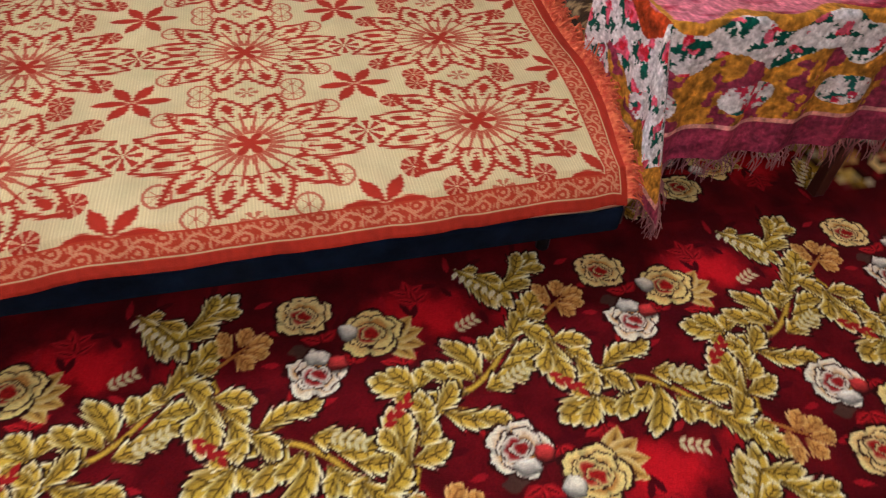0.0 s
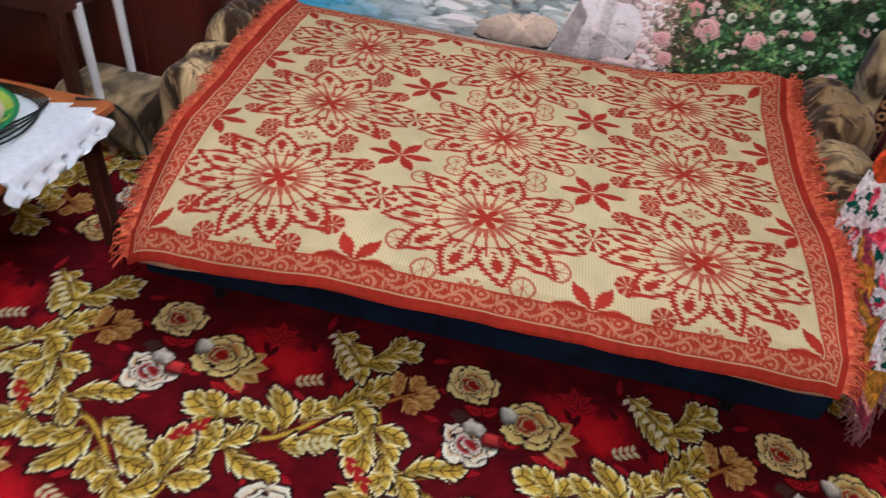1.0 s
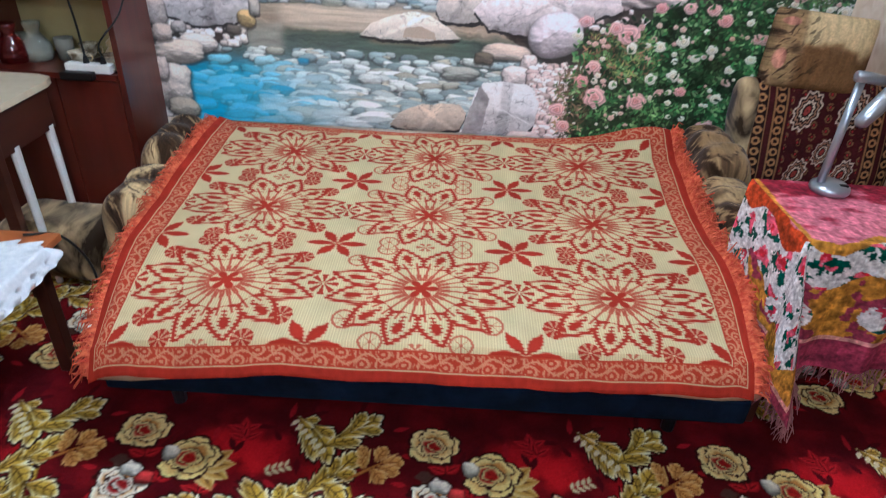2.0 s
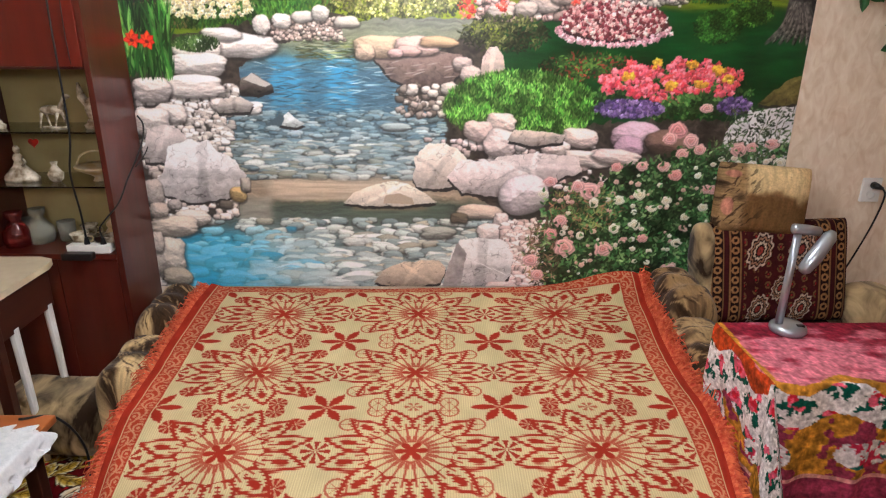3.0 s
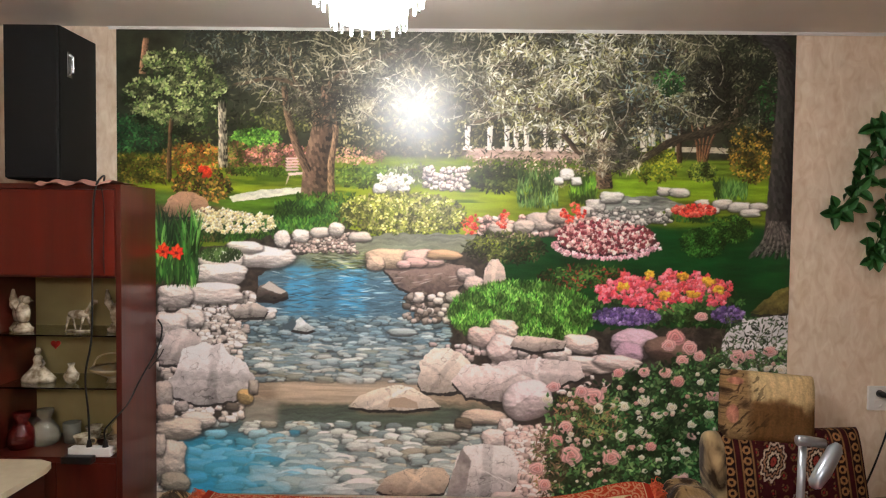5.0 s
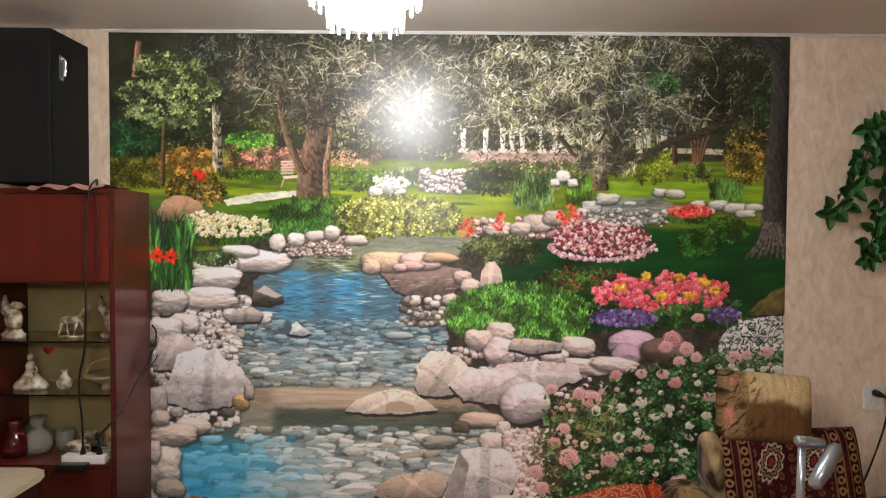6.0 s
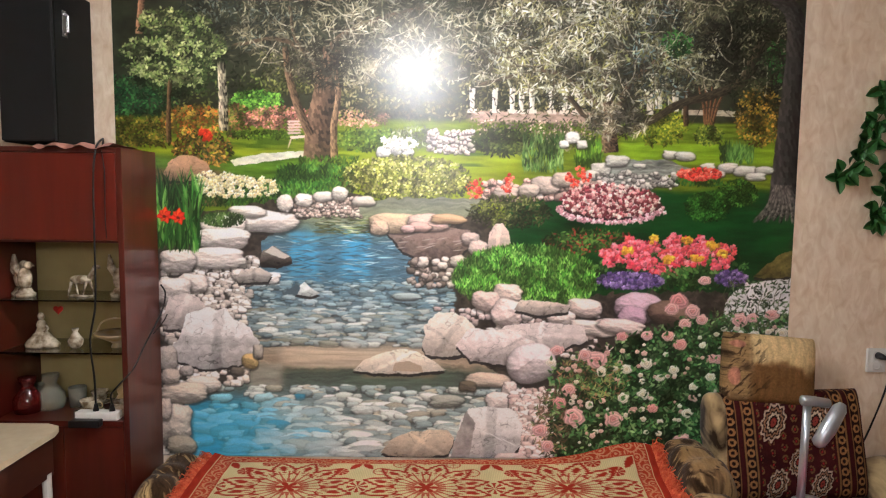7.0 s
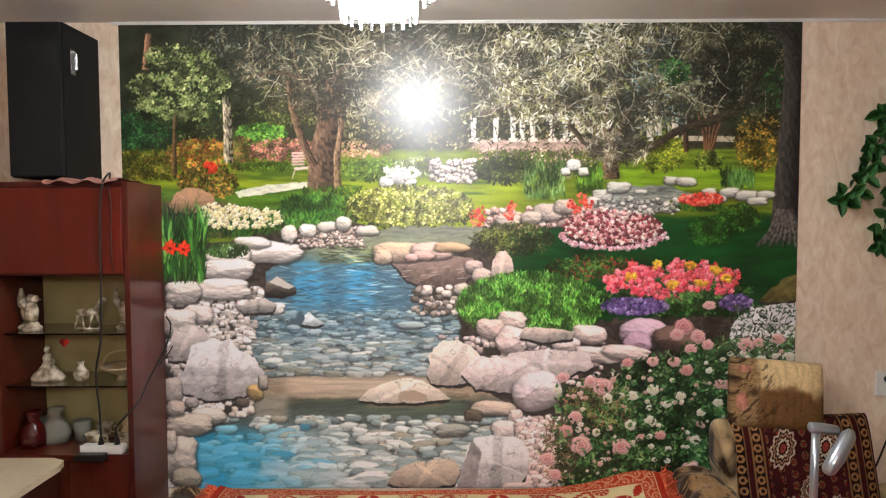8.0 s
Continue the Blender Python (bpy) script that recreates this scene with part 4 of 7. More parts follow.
    for k in range(16):
        cv.leaf(705 + rng.random() * 110, 462 + rng.random() * 32, 22, 0.6, -0.35 + rng.random() * 0.3, (166, 150, 142))
    dots(cv, in_rect(110, 732, 506, 836, 556), 5.5, [(168, 152, 142), (124, 110, 100), (200, 188, 178), (90, 78, 70)])
    for x, y, rx, ry, c in ((705, 446, 44, 17, (196, 166, 136)), (678, 454, 16, 13, (190, 160, 136)), (762, 444, 34, 15, (196, 162, 150)), (800, 438, 30, 9, (180, 142, 108)), (748, 453, 20, 9, (186, 146, 136)), (728, 456, 12, 7, (196, 156, 150)), (838, 472, 16, 12, (176, 156, 148)),
                            (852, 488, 17, 14, (190, 168, 160)), (756, 514, 10, 9, (206, 194, 184)), (790, 520, 9, 6, (206, 194, 184)), (818, 512, 14, 10, (186, 172, 164)), (726, 576, 26, 7, (150, 160, 158))):
        cv.stone(x, y, rx, ry, c)
    foliage(cv, in_oval(900, 908, 424, 72, 28), 7, 1.3, [(44, 50, 22), (66, 70, 32), (30, 36, 16), (90, 92, 50)], clump=18, sd=42)
    foliage(cv, in_oval(700, 1050, 474, 84, 20), 7, 1.6, [(38, 64, 24), (58, 86, 32), (104, 34, 28), (26, 44, 18)], sd=43)
    rock(cv, [(868, 492), (872, 460), (882, 444), (896, 444), (906, 458), (912, 494)], (200, 174, 162), 6.0, 2, 1.1, 0.8, 0.2)
    # bright green mound
    cv.area(lambda x, y: step(1.02, 0.9, np.hypot((x - 938) / 132, (y - 540) / 60) + 0.12 * (fbm(x / 14, y / 14, 3) - 0.5)), V((28, 58, 14), 12, 12, 4, 0.4, 1.0), 795, 470, 1085, 612)
    foliage(cv, in_oval(4600, 938, 544, 130, 60), 8, 1.05, [(70, 126, 38), (54, 104, 30), (98, 150, 54), (38, 76, 22), (122, 166, 74)], ang=-1.57, spread=0.6, clump=17, deep=0.55, sd=44)
    # pink and yellow bed with a violet edge
    foliage(cv, in_oval(1100, 1195, 518, 134, 42), 8, 2.2, [(44, 78, 30), (28, 52, 22), (64, 98, 40)], clump=16, sd=45)
    for x, y in sorted(in_oval(64, 1195, 494, 122, 30).tolist(), key=lambda p: p[1]):
        florets(cv, in_oval(11, x, y, 13, 8), 5, [(206, 74, 92), (186, 46, 62), (222, 104, 118), (196, 62, 66)])
    for x, y in ((1115, 488), (1162, 470), (1190, 504), (1222, 470), (1268, 478), (1284, 494), (1240, 500)):
        florets(cv, in_oval(12, x, y, 9, 6), 5, [(216, 160, 42), (196, 134, 30)])
    foliage(cv, in_oval(160, 1225, 532, 50, 14), 9, 2.4, [(40, 72, 28), (70, 104, 46)], sd=46)
    for cx, cy, rx, ry, n in ((1122, 542, 60, 14, 300), (1302, 536, 28, 13, 150)):
        florets(cv, in_oval(n, cx, cy, rx, ry), 4.5, [(96, 72, 128), (70, 50, 104), (126, 104, 156), (48, 38, 74)])
    rock(cv, [(1340, 534), (1360, 512), (1386, 494), (1414, 484), (1414, 534)], (104, 92, 44), 8.0, 3, 1.0, 0.7, 0.7)
    # gravel patch and pale rocks
    for x, y in sorted(in_rect(240, 780, 590, 1120, 700).tolist(), key=lambda p: p[1]):
        if abs(y - 640 - 0.05 * (x - 950)) < 42:
            cv.stone(x, y, 4 + 5 * rng.random(), 3 + 3.5 * rng.random(), pick([(206, 184, 178), (170, 148, 142), (222, 206, 200)]))
    rock(cv, [(1286, 616), (1296, 572), (1330, 544), (1414, 534), (1414, 660), (1330, 652)], (206, 204, 206), 6.0, 4, 1.06, 0.75)
    for x, y, rx, ry, c in ((1140, 590, 42, 26, (180, 150, 164)), (1128, 606, 26, 18, (160, 128, 146)), (1200, 600, 44, 24, (96, 74, 64)), (905, 568, 24, 16, (206, 182, 172)), (868, 582, 24, 17, (196, 170, 162)),
                            (905, 604, 30, 24, (208, 186, 180)), (942, 606, 11, 9, (210, 196, 190)), (1042, 592, 30, 16, (208, 184, 176)), (1000, 608, 26, 15, (212, 192, 184)), (1060, 628, 44, 13, (206, 188, 180)), (1108, 624, 42, 14, (196, 176, 170))):
        cv.stone(x, y, rx, ry, np.array(c) * 1.04, ang=0.1)
    rock(cv, [(918, 596), (930, 578), (980, 582), (1016, 588), (1014, 600), (960, 606)], (206, 186, 176), 3.0, 3)
    rock(cv, [(880, 640), (910, 622), (980, 618), (1040, 624), (1050, 650), (1000, 668), (900, 662)], (212, 196, 192), 12.0, 4, 1.08, 0.75)
    rock(cv, [(756, 664), (760, 626), (784, 602), (812, 602), (842, 618), (854, 640), (840, 676), (790, 684), (762, 676)], (226, 208, 194), 10.0, 4, 1.14, 0.7)
    rock(cv, [(816, 660), (840, 630), (880, 634), (930, 642), (974, 662), (960, 692), (900, 696), (840, 688)], (220, 202, 198), 14.0, 4, 1.16, 0.64, 0.4)
    cv.stone(950, 692, 44, 36, (214, 198, 200), ang=-0.2, rough=0.06)
    # the flat pale stone in the water
    cv.area(lambda x, y: step(640, 660, x) * step(795, 770, x) * step(706, 711, y) * step(726, 716, y) * 0.8, (104, 90, 70), 630, 700, 805, 730)
    rock(cv, [(634, 708), (652, 690), (690, 674), (718, 668), (748, 674), (778, 690), (798, 706), (740, 713), (670, 713)], (230, 214, 196), 11.0, 2, 1.1, 0.82, 0.2)
    cv.poly([(704, 708), (708, 694), (732, 690), (754, 698), (758, 709)], (166, 144, 122), rough=2)
    for x, y, rx, ry, c in ((872, 722, 40, 14, (186, 166, 150)), (912, 738, 14, 15, (200, 182, 176)), (838, 734, 16, 10, (80, 70, 58)), (895, 762, 26, 18, (206, 190, 184)), (800, 762, 30, 11, (140, 140, 130))):
        cv.stone(x, y, rx, ry, c)
    rock(cv, [(684, 856), (700, 832), (740, 816), (800, 812), (816, 826), (806, 856), (740, 866)], (190, 172, 150), 13.0, 3, 1.1, 0.65)
    for x, y in sorted(in_rect(260, 920, 740, 1010, 880).tolist(), key=lambda p: p[1]):
        cv.stone(x, y, 6 + 6 * rng.random(), 5 + 4 * rng.random(), pick([(216, 190, 184), (196, 170, 164), (226, 206, 200), (160, 138, 130)]))
    rock(cv, [(808, 862), (824, 806), (838, 776), (872, 768), (924, 776), (936, 806), (934, 842), (914, 864), (860, 874)], (212, 206, 204), 15.0, 4, 1.14, 0.76, 0.3)
    cv.poly([(808, 862), (824, 806), (838, 778), (852, 800), (846, 840), (840, 870)], V((142, 134, 132), 12, 9, 9, 0.7, 0.6), rough=3)
    for k in range(6):
        cv.leaf(850 + 12 * k, 806 + 5 * k + 3 * rng.random(), 20, 0.9, 0.5, (226, 222, 220))
    cv.stone(915, 864, 28, 11, (190, 172, 166))
    # ---- rose bush ----
    bush = [(1000, 880), (985, 800), (1000, 740), (1020, 690), (1080, 660), (1150, 640), (1230, 610), (1300, 640), (1412, 650), (1412, 880)]
    cv.poly(bush, V((24, 46, 20), 22, 22, 14, 0.3, 1.0), rough=22, rs=30)
    B = in_rect(6800, 985, 600, 1412, 880)
    B = B[(B[:, 1] > 700 - (B[:, 0] - 985) * 0.35 + 40 * (rng.random(len(B)) - 0.5))]
    foliage(cv, B, 9, 2.1, [(42, 80, 38), (58, 100, 50), (30, 58, 28), (84, 116, 62), (20, 42, 20), (104, 130, 80)], clump=26, deep=0.35, sd=47)
    foliage(cv, in_oval(420, 1060, 715, 64, 42), 10, 1.0, [(124, 124, 68), (140, 92, 70), (88, 104, 50)], sd=48)
    foliage(cv, in_oval(360, 990, 800, 32, 64), 10, 1.1, [(104, 82, 56), (84, 96, 48), (170, 130, 108)], sd=49)
    foliage(cv, in_rect(420, 1296, 540, 1410, 640), 9, 1.2, [(50, 80, 42), (84, 108, 68), (40, 54, 30)], sd=50)
    twigs(cv, 26, 1290, 540, 1405, 640, (62, 66, 40), 34)
    for x, y in in_rect(150, 990, 620, 1400, 840):
        if y > 690 - (x - 985) * 0.25:
            rose(cv, x, y, 2.6 + 3.8 * rng.random(), pick([(226, 214, 198), (218, 172, 166), (234, 226, 212), (200, 146, 142)], 0.05), (206, 170, 130))
    for x, y, r in ((1210, 578, 20), (1198, 592, 15), (1235, 596, 15), (1222, 618, 14), (1255, 540, 13), (1252, 610, 12), (1066, 684, 21), (1045, 676, 14), (996, 668, 14), (1028, 788, 21), (1098, 790, 19), (1002, 762, 14), (1018, 738, 15),
                    (1192, 640, 13), (1155, 640, 13), (1214, 655, 14), (1168, 770, 12), (1222, 832, 20), (968, 812, 16), (982, 840, 13), (1320, 610, 17), (1342, 606, 12), (1376, 600, 15), (1284, 680, 14), (1308, 712, 19), (1110, 642, 12), (1272, 680, 12)):
        rose(cv, x, y, r * 0.86, (222, 166, 164) if (x + y) % 3 else (212, 142, 142), (196, 104, 100))
    for x, y, r in ((1155, 690, 13), (1150, 745, 13), (1115, 752, 12), (1230, 778, 13), (1270, 712, 11), (1095, 862, 13), (1345, 640, 15), (1120, 700, 12), (1180, 715, 10), (1075, 705, 11), (1300, 640, 14), (1395, 632, 14), (1055, 765, 9), (985, 690, 12), (1204, 700, 11), (1240, 730, 10)):
        rose(cv, x, y, r * 0.84, (230, 220, 204), (214, 186, 140))
    B = B[rng.random(len(B)) < 0.10]
    foliage(cv, B, 8, 1.9, [(42, 80, 38), (58, 100, 50), (84, 116, 62)], clump=26, deep=0.5, sd=51)
    # a last veil of print grain
    n = rng.random((cv.h, cv.w))[..., None] - 0.5
    cv.a = np.clip(255 * (np.clip(cv.a, 0, 255) / 255) ** 0.84 * 1.06 * (1.0 + 0.10 * n), 0, 250)
    return cv


MX0, MX1, MZ0, MZ1 = -1.47, 1.47, 0.455, 2.494
mural_picture = paint_mural()
gx, gz = np.meshgrid(np.linspace(MX0, MX1, 1081), np.linspace(MZ1, MZ0, 749))
u, v = to_sketch(gx, gz)
P = np.stack([gx, np.full_like(gx, -0.004), gz], -1)
P[0, :, 1] = P[-1, :, 1] = P[:, 0, 1] = P[:, -1, 1] = -0.0005
mural = sheet("mural", P[:, ::-1], mural_picture.at(u, v)[:, ::-1], MURAL)
tagged(mural, "glossy photo wallpaper of a garden brook with stones and roses", "mural")


# ---- carpet: scrolled leaves and roses, repeated by a glide ----
CPX, CPY, AXIS = 0.85, 0.97, -1.682


def both(x, y):
    """The places of a motif and of its glide copy over one repeat and its neighbours: x, y, and whether upside down."""
    for kx in (-1, 0, 1, 2):
        for ky in (-1, 0, 1):
            yield x + kx * CPX, y + ky * CPY, 1
            yield x + CPX / 2 + kx * CPX, 2 * AXIS - y + ky * CPY, -1


def paint_carpet():
    # sketch units: centimetres, y downwards (sketch y = -100 * floor y)
    cv = Canvas(-50, 116, 50, 220, 6.0)
    r = np.random.default_rng(3)
    cv.area(lambda x, y: np.ones_like(x), lambda x, y: np.array((92, 10, 17)) * (0.55 + 0.7 * fbm(x / 9, y / 9, 2))[..., None])

    def L(x, y, n, w, a, col, edge=None, vein=None, bend=0.0):
        for px, py, s in both(x, y):
            cv.leaf(100 * px, -100 * py, n, w, -a * s, col, edge, vein, -bend * s)

    def S(x, y, rx, ry, col, **k):
        for px, py, s in both(x, y):
            cv.stone(100 * px, -100 * py, rx, ry, col, **k)

    # red glow patches
    for gx0, gy0, rr in ((0.22, -1.39, 17), (0.30, -1.42, 14), (-0.34, -1.46, 12)):
        for px, py, s in both(gx0, gy0):
            cv.area(lambda x, y: step(1, 0.0, np.hypot(x - 100 * px, (y + 100 * py) * 1.25) / rr + 0.7 * (fbm(x / 5, y / 5, 8) - 0.5)) * 0.85, (196, 20, 28), 100 * px - rr, -100 * py - rr, 100 * px + rr, -100 * py + rr)
    # dim dark and red leaves in the ground
    for k in range(46):
        x, y, a = r.random() * CPX, AXIS + r.random() * CPY / 2, r.random() * 6.28
        L(x, y, 4 + 4 * r.random(), 0.9, a, (74, 8, 16) if k % 3 else (146, 20, 28))
    for x, y in ((0.17, -1.55), (0.23, -1.33), (0.24, -1.36), (-0.10, -1.62), (-0.02, -1.44), (0.05, -1.52)):
        for k in range(3):
            L(x, y, 5.5, 1.7, 0.6 + k * 1.1, (168, 26, 30), (130, 16, 22), (84, 10, 14))

    GOLD, PALE, DEEP = (204, 168, 52), (250, 242, 200), (50, 34, 12)

    def lobes(rows, gold=GOLD, pale=PALE, deep=DEEP, shade=True):
        """Curling acanthus lobes: base, tip, half width, bend. Dark rim first, then gold with a toothed pale edge."""
        if shade:
            for x, y, tx, ty, w, bend in rows:
                n, a = 100 * math.hypot(tx - x, ty - y), math.atan2(ty - y, tx - x)
                for px, py, s in both(x, y):
                    cv.acanthus(100 * px, -100 * py, n * 1.12, w * 1.32 + 0.6, -a * s, (36, 14, 10), (36, 14, 10), (36, 14, 10), -bend * s)
        for x, y, tx, ty, w, bend in rows:
            n, a = 100 * math.hypot(tx - x, ty - y), math.atan2(ty - y, tx - x)
            for px, py, s in both(x, y):
                cv.acanthus(100 * px, -100 * py, n * 1.06, w * 1.25, -a * s, gold, pale, deep, -bend * s)

    def vine(path, w):
        pts = smooth_path([(p[0], p[1], 0) for p in path], 8)
        for i in range(len(pts) - 1):
            d = pts[i + 1] - pts[i]
            L(pts[i].x, pts[i].y, 100 * d.length * 2.4, w, math.atan2(d.y, d.x), GOLD, (120, 88, 30))

    # the long scroll, rising and falling
    vine([(0.080, -1.581), (0.199, -1.642), (0.298, -1.659), (0.377, -1.616), (0.456, -1.535), (0.545, -1.488), (0.573, -1.534)], 0.9)
    vine([(0.541, -1.498), (0.554, -1.554), (0.600, -1.625), (0.663, -1.666), (0.755, -1.641)], 0.9)
    lobes([(0.201, -1.636, 0.082, -1.581, 2.6, 0.00), (0.185, -1.626, 0.143, -1.552, 2.0, 0.15), (0.195, -1.628, 0.218, -1.568, 1.8, -0.10), (0.179, -1.636, 0.133, -1.652, 1.3, 0.00), (0.311, -1.664, 0.176, -1.652, 1.6, 0.15), (0.299, -1.655, 0.258, -1.545, 2.2, 0.30), (0.334, -1.635, 0.294, -1.566, 1.8, 0.30), (0.351, -1.626, 0.342, -1.497, 2.4, 0.45), (0.385, -1.590, 0.412, -1.492, 2.4, -0.50), (0.404, -1.574, 0.364, -1.524, 1.5, -0.30), (0.355, -1.665, 0.417, -1.637, 2.0, -0.20), (0.386, -1.638, 0.468, -1.621, 2.0, -0.20), (0.409, -1.612, 0.511, -1.586, 2.2, -0.20), (0.442, -1.580, 0.528, -1.550, 1.9, -0.20), (0.468, -1.546, 0.419, -1.509, 1.6, -0.30)])
    lobes([(0.447, -1.537, 0.542, -1.446, 2.0, 0.20), (0.516, -1.474, 0.580, -1.386, 2.2, 0.00), (0.523, -1.468, 0.579, -1.462, 1.6, 0.00), (0.510, -1.479, 0.520, -1.410, 1.4, 0.00), (0.491, -1.500, 0.575, -1.530, 2.4, -0.45), (0.559, -1.541, 0.534, -1.695, 2.6, 0.05), (0.550, -1.579, 0.503, -1.640, 1.8, 0.10), (0.553, -1.589, 0.576, -1.688, 1.8, -0.10), (0.562, -1.556, 0.660, -1.556, 2.0, -0.25), (0.589, -1.591, 0.649, -1.623, 1.8, -0.20), (0.604, -1.616, 0.650, -1.714, 2.0, -0.30), (0.646, -1.669, 0.722, -1.712, 1.9, -0.30), (0.664, -1.663, 0.757, -1.583, 1.9, -0.35), (0.725, -1.636, 0.815, -1.620, 1.8, 0.10), (0.636, -1.673, 0.585, -1.703, 1.4, 0.10)])
    # feather leaf under the bed's edge, with a comb of pale leaflets
    lobes([(-0.476, -1.261, -0.365, -1.391, 2.0, -0.25), (-0.429, -1.304, -0.322, -1.390, 2.2, -0.35), (-0.373, -1.372, -0.299, -1.314, 2.2, -0.40), (-0.422, -1.295, -0.354, -1.330, 1.4, 0.00), (-0.346, -1.337, -0.217, -1.259, 2.4, 0.10), (-0.310, -1.312, -0.266, -1.238, 1.6, 0.10), (-0.288, -1.299, -0.215, -1.302, 1.4, 0.00), (-0.453, -1.273, -0.409, -1.272, 1.1, 0.00)])
    for k in range(7):
        L(-0.470 + 0.017 * k, -1.275 - 0.017 * k, 3.2, 0.75, -2.2, (220, 208, 160), (236, 228, 196))
    # rows of small pale leaves
    for x, y, a0, n in ((0.40, -1.655, 0.45, 5), (0.33, -1.47, 0.4, 4)):
        for k in range(n):
            px, py = x + 0.018 * k * math.cos(a0), y + 0.018 * k * math.sin(a0)
            for sd in (1, -1):
                L(px, py, 2.6, 0.65, a0 + sd * 0.9, (214, 204, 156), (190, 176, 120))
    for k in range(6):
        L(0.52 + 0.012 * k, -1.655 - 0.010 * k, 3.4, 0.9, -0.2 - 0.9 * (k % 2), (158, 30, 30))
    # golden sprig
    L(-0.295, -1.484, 13, 0.5, 0.62, (170, 110, 44))
    lobes([(-0.242, -1.426, -0.269, -1.363, 1.3, 0.00), (-0.220, -1.416, -0.198, -1.361, 1.6, 0.00), (-0.206, -1.413, -0.143, -1.415, 1.8, 0.00), (-0.213, -1.431, -0.153, -1.452, 1.6, 0.00), (-0.231, -1.436, -0.193, -1.486, 1.6, 0.00), (-0.249, -1.444, -0.264, -1.400, 1.2, 0.00)], (204, 150, 72), (222, 184, 112), (116, 66, 26), False)

    # roses: cream petals with a red heart
    def bloom(x, y, rad, cream, heart):
        cr, ht = np.array(cream, float), np.array(heart, float)
        dark, gold = np.array((44, 16, 14.0)), np.array((190, 132, 58.0))
        for px, py, s in both(x, y):
            X, Y = 100 * px, -100 * py

            def petals(gx, gy):
                dx, dy = gx - X, (gy - Y) * s
                dx, dy = dx + 1.1 * (fbm(gx / 2.2, gy / 2.2, 3 + x) - 0.5) * 2, dy + 1.1 * (fbm(gx / 2.2, gy / 2.2, 9 + y) - 0.5) * 2
                r, th = np.hypot(dx, dy * 1.1) / rad, np.arctan2(dy, dx)
                c = np.broadcast_to(dark, (*r.shape, 3)).copy()
                for R, num, ph, ox, oy, lift in ((1.0, 5, 0.4, 0, 0, 1.0), (0.74, 4, 1.3, 0.05, -0.04, 0.98), (0.50, 3, 0.2, -0.04, 0.05, 0.9), (0.30, 3, 2.0, 0.05, 0.02, 0.85)):
                    rr, tt = np.hypot(dx / rad - ox, dy * 1.1 / rad - oy), np.arctan2(dy / rad - oy, dx / rad - ox)
                    wave = np.abs(np.cos(num / 2 * tt + ph))
                    edge = R * (0.74 + 0.26 * wave ** 0.45)
                    t = rr / edge
                    inner = gold if R > 0.6 else ht
                    k = step(0.52, 0.84, t)[..., None]
                    col = (inner * (1 - k) + cr * lift * k) * (0.78 + 0.22 * step(0.12, 0.5, wave))[..., None]
                    col = np.where((t > 0.93)[..., None], dark, col)
                    c = np.where((t < 1)[..., None], col, c)
                return c

            def cover(gx, gy):
                dx, dy = gx - X, (gy - Y) * s
                dx, dy = dx + 1.1 * (fbm(gx / 2.2, gy / 2.2, 3 + x) - 0.5) * 2, dy + 1.1 * (fbm(gx / 2.2, gy / 2.2, 9 + y) - 0.5) * 2
                r, th = np.hypot(dx, dy * 1.1) / rad, np.arctan2(dy, dx)
                return step(1.06, 1.0, r / (0.74 + 0.26 * np.abs(np.cos(2.5 * th + 0.4)) ** 0.45))

            cv.area(cover, petals, X - rad * 1.3, Y - rad * 1.3, X + rad * 1.3, Y + rad * 1.3)

    for k in range(4):
        L(0.15, -1.465, 9.5, 2.8, -0.95 + 0.55 * k, (190, 150, 64), (216, 190, 120), (96, 60, 22))
    for k in range(3):
        L(-0.06, -1.45, 5, 1.8, 3.4 + 0.8 * k, (74, 50, 40))
    bloom(-0.059, -1.348, 8.2, (238, 214, 140), (150, 24, 22))
    bloom(0.106, -1.438, 8.8, (242, 220, 136), (160, 28, 24))
    bloom(-0.042, -1.536, 8.2, (244, 236, 208), (146, 28, 28))
    S(0.050, -1.425, 2.6, 2.8, (232, 226, 206), lit=0.2, halo=False)
    S(-0.035, -1.490, 3.0, 2.2, (232, 226, 206), lit=0.2, halo=False)
    S(0.012, -1.515, 2.4, 2.2, (176, 52, 48))
    g = np.random.default_rng(5).random((cv.h, cv.w))[..., None] - 0.5
    cv.a = np.clip(cv.a * (1 + 0.16 * g), 0, 255)
    return cv


carpet_picture = paint_carpet()


def carpet_colour(x, y):
    """Colour of the repeat at floor places."""
    sx = np.mod(x + 0.425, CPX) - 0.425
    sy = AXIS + np.mod(y - AXIS + CPY / 2, CPY) - CPY / 2
    return carpet_picture.at(100 * sx, -100 * sy)


